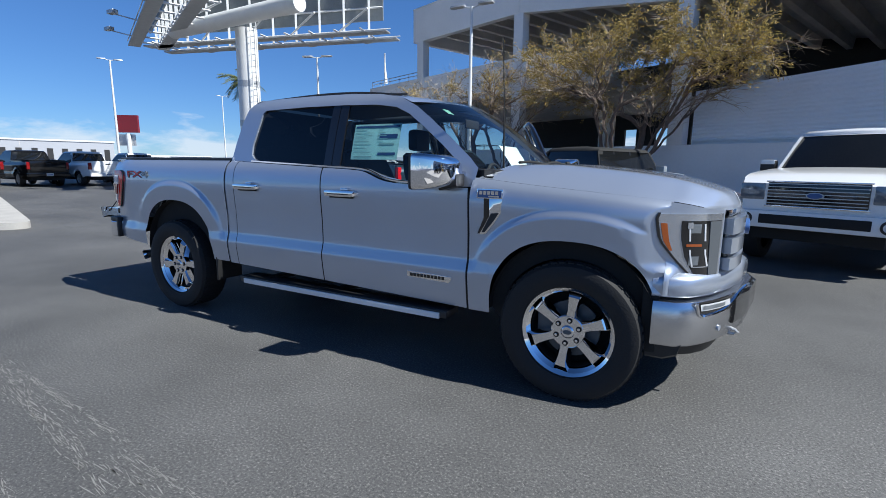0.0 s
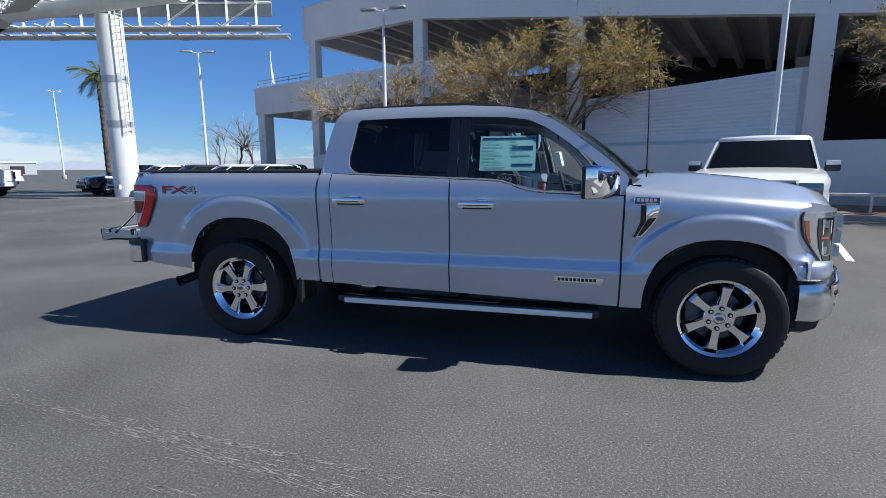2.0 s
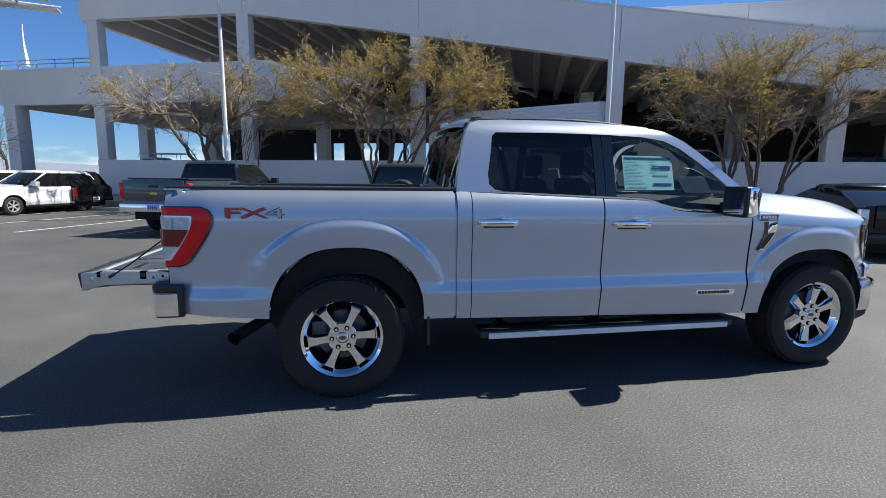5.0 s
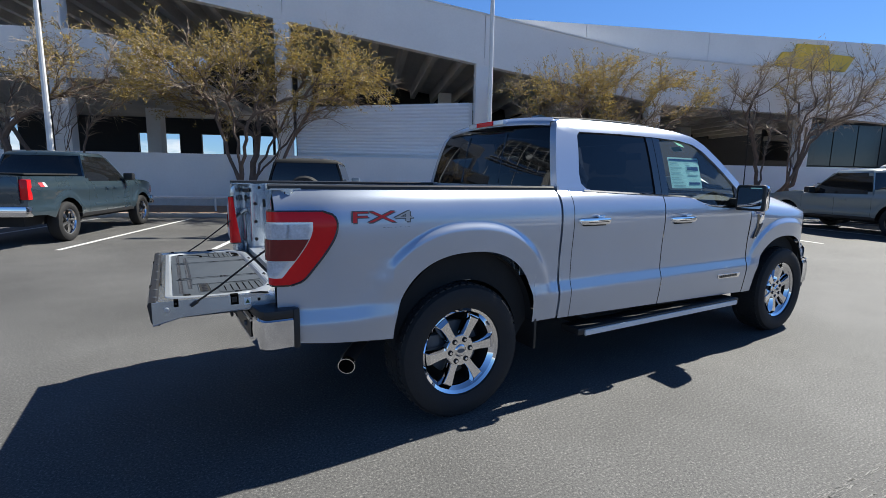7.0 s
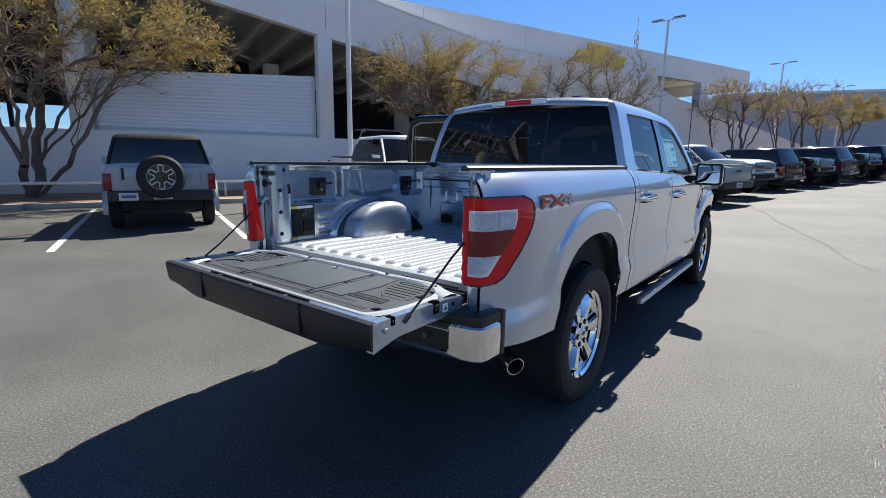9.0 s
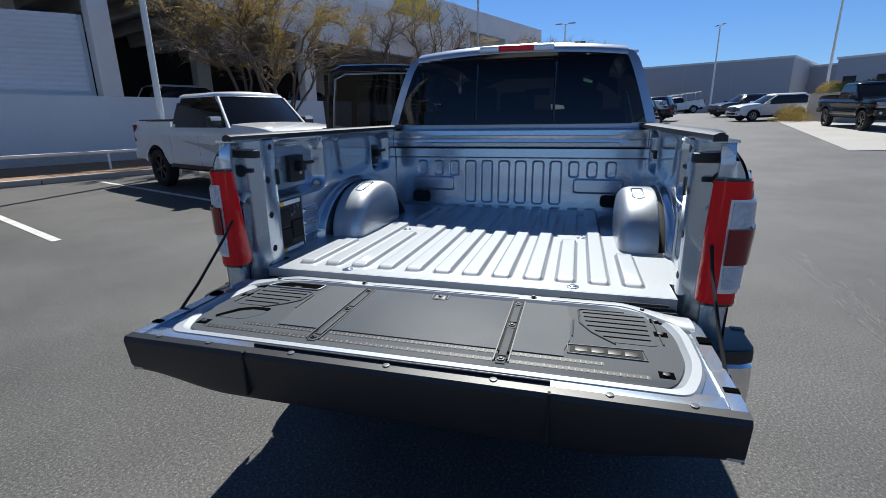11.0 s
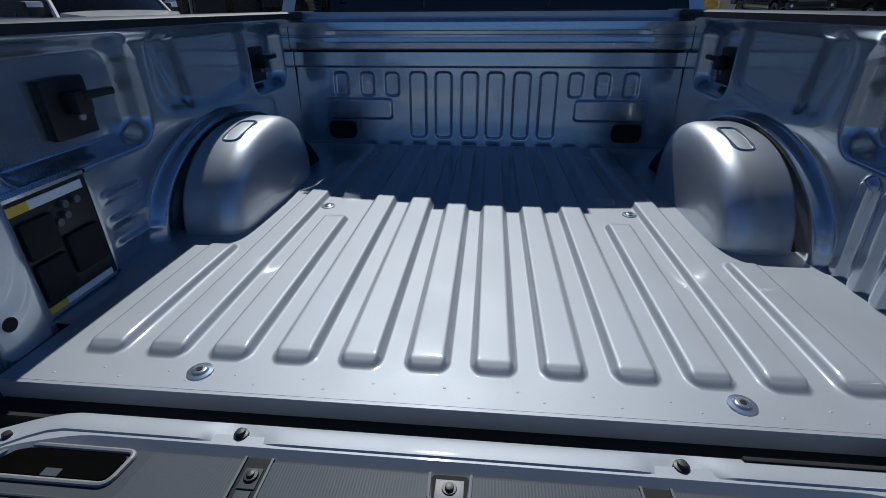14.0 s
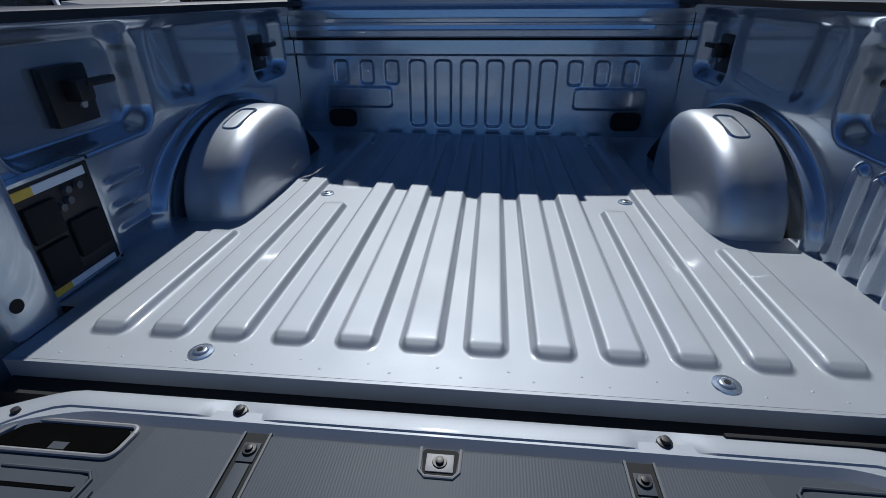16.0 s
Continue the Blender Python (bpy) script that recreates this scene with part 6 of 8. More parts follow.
for s in (-1, 1):
    e = s * 0.806
    ends = [(-1.590, 0.752), (-1.50, 0.774), (-1.46, 0.784), (-1.21, 0.786), (-1.10, 0.797), (-1.052, 0.806), (-1.046, 0.838), (-1.075, 0.850), (-1.14, 0.857), (-1.30, 0.8605), (-1.55, 0.8625), (-1.590, 0.861)]
    plate = part("end_plate", prism(ends, s * 0.770, e, bevel=0.004), M_BEDP, tg)
    part("lower_flange", tube([(x, e - s * 0.004, z - 0.001) for x, z in ends[:6]], 0.004, 6), M_BEDP, tg)
    for xa, xb, za, zb in ((-1.500, -1.480, 0.832, 0.8645), (-1.254, -1.218, 0.814, 0.8645)):
        # slots drawn as black plates that stand for their inner shade
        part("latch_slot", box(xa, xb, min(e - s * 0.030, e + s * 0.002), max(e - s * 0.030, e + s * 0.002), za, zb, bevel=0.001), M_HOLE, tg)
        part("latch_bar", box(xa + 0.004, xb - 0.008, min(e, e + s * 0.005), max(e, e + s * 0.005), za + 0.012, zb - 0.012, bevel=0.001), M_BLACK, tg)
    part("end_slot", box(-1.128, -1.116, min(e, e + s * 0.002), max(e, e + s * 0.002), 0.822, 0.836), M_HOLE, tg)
    part("end_bolt", prism(circle(-1.530, 0.822, 0.011, 12), e, e + s * 0.010, bevel=0.002), M_STEEL, tg)
    part("end_label", box(-1.192, -1.162, min(e, e + s * 0.002), max(e, e + s * 0.002), 0.808, 0.842), M_PAPER, tg)
    part("label_mark", prism([(-1.188, 0.815), (-1.166, 0.815), (-1.177, 0.836)], e + s * 0.0015, e + s * 0.003), M_LEAFG, tg)
    pts = [(-1.43, s * 0.806, 0.83), (-1.30, s * 0.807, 0.915), (-1.15, s * 0.812, 1.03), (-0.985, s * 0.832, 1.152)]
    part("support_cable", tube(pts, 0.005, 6), M_MATTE, tg, "black tailgate support cable")
    part("cable_end", tube([pts[0], (-1.40, s * 0.807, 0.85)], 0.010, 8), M_BLACK, tg)
    part("cable_end", tube([(-0.995, s * 0.8307, 1.1445), (-1.035, s * 0.826, 1.115), (-1.075, s * 0.8207, 1.0855)], [0.011, 0.010, 0.006], 10), M_BLACK, tg)
    part("cable_eye", tube([(-0.966, s * 0.835, 1.170), (-0.998, s * 0.8304, 1.143)], [0.013, 0.008], 10), M_STEEL, tg)

# ---- rear bumper, exhaust ----
plan = [(-0.985, -0.962), (-1.095, -0.962), (-1.122, -0.953), (-1.140, -0.925), (-1.152, -0.87), (-1.160, -0.80), (-1.172, -0.55), (-1.176, 0)]
plan = plan + [(x, -y) for x, y in plan[-2::-1]]
lp = []
for i, (x, y) in enumerate(plan):
    a, c = plan[max(i - 1, 0)], plan[min(i + 1, len(plan) - 1)]
    d = Vector((c[0] - a[0], c[1] - a[1])).normalized()
    nx, ny = d.y, -d.x
    nx, ny = (nx, ny) if nx * -1 + ny * (1 if y > 0 else -1) > 0 else (-nx, -ny)
    lp.append([(x + nx * o, y + ny * o, z) for o, z in ((-0.05, 0.596), (-0.006, 0.594), (0.004, 0.606), (0.006, 0.68), (0.004, 0.744), (-0.004, 0.754), (-0.05, 0.754))])
rb = part("rear_bumper", rings(lp), M_CHROME, truck, "chrome rear bumper with black step pad")
part("step_pad", prism([(-0.962, -0.966), (-1.095, -0.964), (-1.124, -0.955), (-1.143, -0.925), (-1.162, -0.80), (-1.176, -0.4), (-1.176, 0.4), (-1.162, 0.80), (-1.143, 0.925), (-1.124, 0.955), (-1.095, 0.964), (-0.962, 0.966)], 0.755, 0.797, "z", bevel=0.008), M_BLACK, rb)
part("recess_panel", grid([[(x - 0.0095, y, z) for z in (0.634, 0.64, 0.70, 0.722)] for x, y in [(-1.158, -0.815)] + [p for p in plan if abs(p[1]) < 0.81] + [(-1.158, 0.815)]]), M_BLACK, rb)
part("upper_panel", grid([[(x - 0.0095, y, z) for z in (0.734, 0.756)] for x, y in [(-1.158, -0.815)] + [p for p in plan if abs(p[1]) < 0.81] + [(-1.158, 0.815)]]), M_BLACK, rb)
part("recess_frame", tube([(x - 0.010, y, 0.632) for x, y in [(-1.158, -0.815)] + [p for p in plan if abs(p[1]) < 0.81] + [(-1.158, 0.815)]], 0.007, 8), M_CHROME, rb)
part("recess_frame", tube([(x - 0.010, y, 0.724) for x, y in [(-1.158, -0.815)] + [p for p in plan if abs(p[1]) < 0.81] + [(-1.158, 0.815)]], 0.006, 8), M_CHROME, rb)
part("plate_recess", box(-1.205, -1.19, -0.26, 0.26, 0.60, 0.735, bevel=0.006), M_BLACK, rb)
for s in (-1, 1):
    part("corner_trim", box(-0.990, -0.958, min(s * 0.93, s * 0.972), max(s * 0.93, s * 0.972), 0.598, 0.80, bevel=0.008), M_BLACK, rb)
    part("sensor", prism(circle(s * 0.70, 0.682, 0.014, 14), -1.186, -1.172, "x"), M_DECGREY, rb)
lp = []
for p, r in (((-0.45, -0.64, 0.53), 0.034), ((-0.57, -0.73, 0.47), 0.037), ((-0.66, -0.82, 0.432), 0.041), ((-0.692, -0.875, 0.420), 0.043)):
    lp.append((p, r))
ex = part("exhaust_tip", tube([p for p, r in lp], [r for p, r in lp], 18, cap=False), M_BLACK, truck, "dark exhaust tip with a bright lip")
part("tip_lip", tube([(-0.682, -0.862, 0.424), (-0.697, -0.888, 0.418)], [0.044, 0.0475], 24), M_CHROME, ex)
# black disc in place of the shaded bore
part("tip_bore", tube([(-0.697, -0.888, 0.418), (-0.6982, -0.8901, 0.4175)], 0.0425, 24), M_HOLE, ex)

# side decals
for s in (-1,):
    y = -(side_y(-0.52, 1.235) + 0.0015)
    m = Matrix.Translation((-0.52, y, 1.237)) @ Matrix.Rotation(radians(90), 4, "X")
    for ch_, dx, mt in (("F", -0.125, M_DECRED), ("X", 0.0, M_DECRED), ("4", 0.128, M_STEEL)):
        text_part("decal", ch_, 0.082, m @ Matrix.Translation((dx, 0.004, 0.0012)) @ Matrix.Diagonal((2.7, 1, 1, 1)), mt, truck)
        for ox, oy in ((0.005, -0.005), (-0.004, 0.003)):
            text_part("decal_edge", ch_, 0.088, m @ Matrix.Translation((dx + ox, oy + 0.004, 0)) @ Matrix.Diagonal((2.7, 1, 1, 1)), M_DECGREY, truck)
    text_part("decal", "OFF ROAD", 0.024, m @ Matrix.Translation((0.085, -0.058, 0)) @ Matrix.Diagonal((1.5, 1, 1, 1)), M_DECGREY, truck)

# ---- window sticker and cabin ----
def on_glass(x, z, s=-1, inset=0.021):
    return (x, s * (cab_y(z) - inset), z)


st = part("window_sticker", grid([[on_glass(x, z) for x in spread(2.035, 2.44, 6)] for z in spread(1.398, 1.648, 6)]), M_STICKER, truck, "pale printed price sticker inside the window")


def print_bar(x0, x1, z0, z1, mt=M_PRINT):
    part("printed_bar", grid([[on_glass(x, z, -1, 0.0195) for x in (x0, x1)] for z in (z0, z1)]), mt, st)


print_bar(2.05, 2.43, 1.622, 1.636, M_BLUE)
for k in range(9):
    print_bar(2.05, 2.05 + 0.10 + 0.05 * ((k * 7) % 3) / 2, 1.604 - 0.020 * k, 1.6085 - 0.020 * k)
    if k < 5:
        print_bar(2.25, 2.30 + 0.04 * ((k * 5) % 4) / 3, 1.604 - 0.020 * k, 1.6085 - 0.020 * k)
print_bar(2.27, 2.42, 1.545, 1.575, M_BLUE)
print_bar(2.27, 2.42, 1.430, 1.448, M_BLUE)
print_bar(2.27, 2.40, 1.50, 1.512)
print_bar(2.06, 2.22, 1.415, 1.422)

for y in (-0.42, 0.42):
    b = rings([[(2.35 - 0.50 * k + dx, y + dy, 0.80 + dz) for dx, dy in ((-l, -w), (l, -w), (l, w), (-l, w))] for k, l, w, dz in ((0.0, 0.26, 0.26, 0.0), (0.0, 0.27, 0.27, 0.10), (0.02, 0.26, 0.26, 0.16))])
    seat = part("front_seat", b, M_SEAT, truck, "dark seat")
    part("seat_back", rings([[(2.02 - 0.20 * f + dx, y + dy, 0.90 + 0.58 * f) for dx, dy in ((-0.07, -w), (0.05, -w * 0.9), (0.05, w * 0.9), (-0.07, w))] for f, w in ((0, 0.25), (0.3, 0.27), (0.7, 0.25), (0.95, 0.19), (1.0, 0.12))]), M_SEAT, seat)
    part("headrest", box(1.77, 1.88, y - 0.13, y + 0.13, 1.50, 1.70, bevel=0.04), M_SEAT, seat)
seat = part("rear_bench", box(0.98, 1.45, -0.72, 0.72, 0.85, 1.02, bevel=0.05), M_SEAT, truck, "dark seat")
part("seat_back", box(0.86, 1.00, -0.72, 0.72, 0.95, 1.50, bevel=0.05), M_SEAT, seat)
for y in (-0.45, 0.0, 0.45):
    part("headrest", box(0.88, 0.98, y - 0.12, y + 0.12, 1.46, 1.62, bevel=0.04), M_SEAT, seat)
part("dashboard", rings([[(2.80, y, 1.0), (2.78, y, 1.20), (2.84, y, 1.29), (3.10, y, 1.33), (3.14, y, 1.0)] for y in spread(-0.86, 0.86, 5)]), M_SEAT, truck)
sw = part("steering_wheel", tube([(2.66 - 0.05 * math.sin(t), 0.42 + 0.19 * math.cos(t), 1.20 + 0.18 * math.sin(t)) for t in (2 * math.pi * k / 28 for k in range(29))], 0.015, 8, cap=False), M_SEAT, truck)
part("wheel_hub", box(2.66, 2.74, 0.34, 0.50, 1.14, 1.26, bevel=0.02), M_SEAT, sw)
part("inner_mirror", box(2.58, 2.60, -0.12, 0.12, 1.66, 1.73, bevel=0.01), M_SEAT, truck)
part("headliner", grid([[(x, y, curve(x, [(0.92, 1.845), (1.5, 1.868), (2.0, 1.862), (2.42, 1.81)])) for y in spread(-0.66, 0.66, 5)] for x in (0.92, 1.5, 2.0, 2.42)]), M_SEAT, truck)
part("dash_paper", thick(grid([[(3.02 + 0.10 * f, y, 1.385 - 0.02 * f + 0.12 * (1 - f)) for y in (-0.45, -0.10)] for f in (0, 1)]), 0.002), M_PAPER, truck)
part("glass_label", thick(grid([[(2.60 + 0.05 * f, -0.52 + 0.09 * q, 1.765 - 0.035 * f) for q in (0, 1)] for f in (0, 1)]), 0.001), material("green_label", (0.25, 0.55, 0.42), rough=0.5), truck)

# ---- open doors of the far side ----
def open_door(name, hx, x0, x1, frame_pts, glass_top, gmat, angle, paper, label):
    hy = 0.955
    od = part(name, grid([[(x - hx, side_y(x, z) - hy, z) for z in spread(sill(x), belt(x) - 0.002, 30)] for x in spread(x0, x1, 30)]), M_PAINT, truck, label)
    od.matrix_basis = Matrix.Translation((hx, hy, 0)) @ Matrix.Rotation(radians(angle), 4, "Z")
    lp = []
    for x in spread(x0 + 0.01, x1 - 0.015, 12):
        lp.append([(x - hx, side_y(x, 0.8) - hy - 0.02, sill(x) + 0.01), (x - hx, 0.83 - hy, sill(x) + 0.03), (x - hx, 0.80 - hy, 0.85), (x - hx, 0.82 - hy, 1.15), (x - hx, 0.85 - hy, belt(x)), (x - hx, side_y(x, 1.2) - hy - 0.04, belt(x))])
    part("door_trim", rings(lp), M_BLACK, od)
    part("window_frame", tube([(x - hx, cab_y(min(z, 1.8)) - hy - 0.02, z) for x, z in frame_pts], 0.034, 8), M_GLOSS, od)
    part("window_seal", tube([(x - hx + (0.03 if x < (x0 + x1) / 2 else -0.02), cab_y(min(z, 1.8)) - hy - 0.055, z - 0.045) for x, z in frame_pts], 0.008, 6), M_STEEL, od)
    xs = spread(x0 + 0.04, x1 - 0.09, 12)
    part("window_glass", grid([[(x - hx, cab_y(z) - hy - 0.02, z) for z in spread(belt(x), curve(x, glass_top), 5)] for x in xs]), gmat, od).visible_shadow = False
    if paper:
        part("door_paper", grid([[(x - hx, cab_y(z) - hy - 0.035, z) for z in (1.43, 1.60)] for x in (2.10, 2.28)]), M_PAPER, od)
    xm = (x0 + x1) / 2
    part("armrest", box(xm - 0.30 - hx, xm + 0.30 - hx, 0.74 - hy, 0.82 - hy, 0.96, 1.02, bevel=0.02), M_BLACK, od)
    part("speaker", prism(circle(x1 - 0.25 - hx, 0.72, 0.09, 20), 0.785 - hy, 0.81 - hy), M_MATTE, od)
    part("hinge_check", box(-0.03, 0.03, -0.10, -0.03, 0.7, 0.76), M_BLACK, od)
    return od, hy


od, hy = open_door("driver_door", 3.035, 1.84, 3.035, [(1.86, 1.35), (1.87, 1.60), (1.90, 1.83), (2.2, 1.83), (2.39, 1.79), (2.51, 1.73), (2.65, 1.635), (2.81, 1.515), (2.96, 1.38), (2.99, 1.25)], [(1.88, 1.79), (2.2, 1.79), (2.39, 1.765), (2.65, 1.615), (2.96, 1.36)], M_GLASSC, -66, True, "open driver door with dark inner trim")
mirror(od, Matrix.Translation((2.80 - 3.035, 0.94 - hy, 1.335)) @ Matrix.Diagonal((1, -1, 1, 1)))
open_door("passenger_door", 1.832, 0.88, 1.826, [(0.96, 1.37), (0.99, 1.62), (1.03, 1.83), (1.12, 1.87), (1.5, 1.875), (1.79, 1.87), (1.80, 1.60), (1.80, 1.36)], [(0.90, 1.60), (1.04, 1.84), (1.8, 1.85)], M_GLASSD, -72, False, "open rear door with dark inner trim and tinted window")


# ---- other vehicles ----
def paint(name, c, metal=0.3):
    return material(name, c, rough=0.3, metal=metal, vary=0.04, scale=2, fine=300, coat=0.8)


P_WHITE = paint("white_car_paint", (0.80, 0.80, 0.79), 0.0)
P_BLACK = material("black_car_paint", (0.008, 0.008, 0.009), rough=0.12, vary=0.1, scale=2, fine=300)
P_TEAL = material("slate_green_paint", (0.040, 0.066, 0.084), metal=0.3, coat=0.8, rough=0.28, vary=0.1, scale=2, fine=300)
P_GREY = paint("pale_grey_paint", (0.33, 0.37, 0.40), 0.2)
P_SAGE = paint("sage_grey_paint", (0.27, 0.31, 0.31), 0.3)
P_DGREY = material("dark_grey_paint", (0.05, 0.053, 0.057), rough=0.18, metal=0.2, vary=0.1, scale=2, fine=300)
M_WIN = material("car_window", (0.010, 0.011, 0.012), rough=0.04, vary=0.2, scale=3, fine=20, ior=1.58)

PICKUP = dict(kind="pickup", wb=3.65, fo=0.93, ro=1.18, w=1.00, r=0.40, sill=0.48, belt=1.25, hood=1.25, top=1.94, deck=1.36, cab=(0.82, 3.02), roof=(1.00, 2.28))
SUV = dict(kind="suv", wb=2.95, fo=0.88, ro=1.0, w=0.98, r=0.38, sill=0.40, belt=1.12, hood=1.10, top=1.78, deck=1.12, cab=(-0.93, 2.40), roof=(-0.66, 1.60))
OFFROAD = dict(kind="suv", wb=2.95, fo=0.85, ro=0.80, w=0.96, r=0.41, sill=0.52, belt=1.22, hood=1.22, top=1.87, deck=1.22, cab=(-0.76, 2.12), roof=(-0.68, 1.78))
COMPACT = dict(kind="suv", wb=2.71, fo=0.90, ro=0.95, w=0.92, r=0.34, sill=0.34, belt=1.02, hood=1.02, top=1.66, deck=1.04, cab=(-0.85, 2.30), roof=(-0.55, 1.45))
HATCH = dict(kind="hatch", wb=2.70, fo=0.95, ro=0.88, w=0.88, r=0.32, sill=0.27, belt=0.96, hood=0.92, top=1.48, deck=1.04, cab=(-0.80, 2.55), roof=(0.25, 1.25))


def car_wheel(parent, r, w, rim_mat, side_sign, at):
    tp = [(0.62, 0.38), (0.70, 0.48), (0.86, 0.50), (0.96, 0.42), (1.0, 0.25), (1.0, -0.25), (0.96, -0.42), (0.70, -0.48), (0.62, -0.38)]
    lp = [[(r * a * math.cos(t), -w * b, r * a * math.sin(t)) for a, b in tp] for t in (2 * math.pi * k / 30 for k in range(31))]
    wheel = part("wheel", grid(lp), M_TYRE, parent)
    part("rim", grid([[(r * a * math.cos(t), -w * b, r * a * math.sin(t)) for a, b in ((0.66, 0.40), (0.60, 0.40), (0.56, 0.30), (0.56, -0.2))] for t in (2 * math.pi * k / 24 for k in range(25))]), rim_mat, wheel)
    part("rim_back", prism(circle(0, 0, r * 0.56, 20), -w * 0.05, w * 0.02), M_MATTE, wheel)
    sp = bmesh.new()
    for k in range(6):
        a = math.pi / 3 * k + 0.3
        c, sn = math.cos(a), math.sin(a)
        rings([[(rr * r * c - q * r * sn, y, rr * r * sn + q * r * c) for q, y in ((-h, -w * 0.22), (-h, -w * 0.34), (h, -w * 0.34), (h, -w * 0.22))] for rr, h in ((0.05, 0.07), (0.30, 0.06), (0.60, 0.10))], bm=sp)
    part("spokes", sp, rim_mat, wheel)
    part("hub", prism(circle(0, 0, r * 0.16, 12), -w * 0.38, -w * 0.2), rim_mat, wheel)
    wheel.matrix_basis = Matrix.Translation(at) @ Matrix.Rotation(0 if side_sign < 0 else math.pi, 4, "Z")


def vehicle(name, spec, body, label, category, m, group="parked cars", rim=None, roof_mat=None, bump=None, grille="bars", z=0.0, rack=False, spare=False, rear_badge=None, tail=None, swoosh=False, decal=False, flare=False):
    """A parked vehicle, x forward from the rear axle, on its own wheels."""
    S = spec
    rim = rim or M_STEEL
    car = holder(name, m, label, category, group)
    xf, xr = S["wb"] + S["fo"], -S["ro"]
    w, r = S["w"], S["r"]
    pick = S["kind"] == "pickup"

    def y_side(x, zz):
        f = (zz - S["sill"]) / (S["belt"] - S["sill"])
        y = w * soft(f, [(0, 0.955), (0.22, 0.992), (0.34, 0.975), (0.6, 0.978), (0.80, 0.992), (0.88, 0.985), (1.0, 0.935), (1.3, 0.92)])
        if x > S["wb"] + 0.3:
            y -= 0.35 * (x - S["wb"] - 0.3) ** 2
        if x < -0.45:
            y -= 0.12 * (-0.45 - x) ** 2
        for cx in (0.0, S["wb"]):
            d = math.hypot(x - cx, zz - r) / (r * 1.22)
            y += 0.022 * step01((1.25 - d) / 0.1)
        return y

    def low(x):
        for cx in (0.0, S["wb"]):
            d = abs(x - cx) / (r * 1.2)
            if d < 1:
                return max(r + r * 1.2 * (1 - d * d) ** 0.5, S["sill"])
        return S["sill"] + (0.10 * step01((x - S["wb"] - 0.5) / 0.3)) + 0.08 * step01((-0.5 - x) / 0.3)

    def top(x):
        c0, c1 = S["cab"]
        if x > c1:
            return soft(x, [(c1, S["belt"] + 0.06), (c1 + 0.15, S["hood"] + 0.05), (xf - 0.45, S["hood"] - 0.02), (xf - 0.1, S["hood"] - 0.10), (xf, S["hood"] - 0.17)])
        if x < c0:
            return S["deck"]
        return S["belt"] + (0.05 if x < c0 + 0.3 and not pick else 0.0)
    xs = sorted(set(spread(xr, xf, 26) + [cx + r * 1.2 * c for cx in (0.0, S["wb"]) for c in (-1.001, -0.999, -0.95, -0.8, -0.6, -0.3, 0, 0.3, 0.6, 0.8, 0.95, 0.999, 1.001)] + [S["cab"][0] - 0.005, S["cab"][0] + 0.005, S["cab"][1] - 0.005]))
    bm = bmesh.new()
    rows = []
    for x in xs:
        zs = spread(low(x), top(x), 14)
        left = [(x, y_side(x, q), q) for q in zs]
        right = [(x, -y_side(x, q), q) for q in zs[::-1]]
        deck = [(x, left[-1][1] * (1 - 2 * k / 6) * 0.97, top(x) + 0.02 * (1 - (1 - 2 * k / 6) ** 2) + 0.012) for k in range(1, 6)]
        rows.append(left + deck + right)
    grid(rows, bm)
    n = len(rows[0])
    for row, flip in ((rows[0], True), (rows[-1], False)):
        vs = [bm.verts.new(p) for p in row]
        bm.faces.new(vs if flip else vs[::-1])
    shell = part("body", bm, body, car, angle=32)
    part("chassis", box(xr + 0.15, xf - 0.15, -w * 0.72, w * 0.72, S["sill"] - 0.14, S["sill"] + 0.25), M_MATTE, car)
    # glasshouse
    (c0, c1), (r0, r1) = S["cab"], S["roof"]
    wb_, wt = w * 0.915, w * 0.76
    zb, zt = S["belt"] - 0.02, S["top"] - 0.12

    def ringat(f, inset=0.0, x0=c0, x1=c1, a0=r0, a1=r1):
        y = wb_ + (wt - wb_) * f - inset
        xa, xb = x0 + (a0 - x0) * f + inset, x1 + (a1 - x1) * f - inset
        zz = zb + (zt - zb) * f
        return [(xa + 0.06, -y, zz), (xb - 0.16, -y, zz), (xb, -y * 0.55, zz), (xb + 0.05, 0, zz), (xb, y * 0.55, zz), (xb - 0.16, y, zz), (xa + 0.06, y, zz), (xa, y * 0.6, zz), (xa, -y * 0.6, zz)]
    part("glasshouse", rings([ringat(f, -0.018 * math.sin(math.pi * f)) for f in (0, 0.2, 0.4, 0.6, 0.8, 1)]), M_WIN, car, angle=28)
    rl = [ringat(1.0, -0.012), ringat(1.03, -0.005), [(x, y, zz + 0.045) for x, y, zz in ringat(1.0, 0.015)], [(x, y, zz + 0.085) for x, y, zz in ringat(1.0, 0.07)], [(x, y * 0.5, zz + 0.112) for x, y, zz in ringat(1.0, 0.25)]]
    part("roof", rings(rl), roof_mat or body, car, angle=50)

    def pillar(xa, xb, wd, mt=None):
        for s in (-1, 1):
            lp = []
            for f in (0, 0.5, 1.0):
                y = wb_ + (wt - wb_) * f
                xx = xa + (xb - xa) * f
                zz = zb + (zt - zb) * f
                lp.append([(xx - wd, s * (y - 0.03), zz), (xx - wd, s * (y + 0.008), zz), (xx + wd, s * (y + 0.008), zz), (xx + wd, s * (y - 0.03), zz)])
            part("pillar", rings(lp), mt or (body if roof_mat is None else roof_mat), car)
    pillar(c1 - 0.13, r1 - 0.13, 0.042)
    pillar(c0 + 0.10, r0 + 0.10, 0.07 if pick else 0.10)
    mid = (c0 + c1) / 2
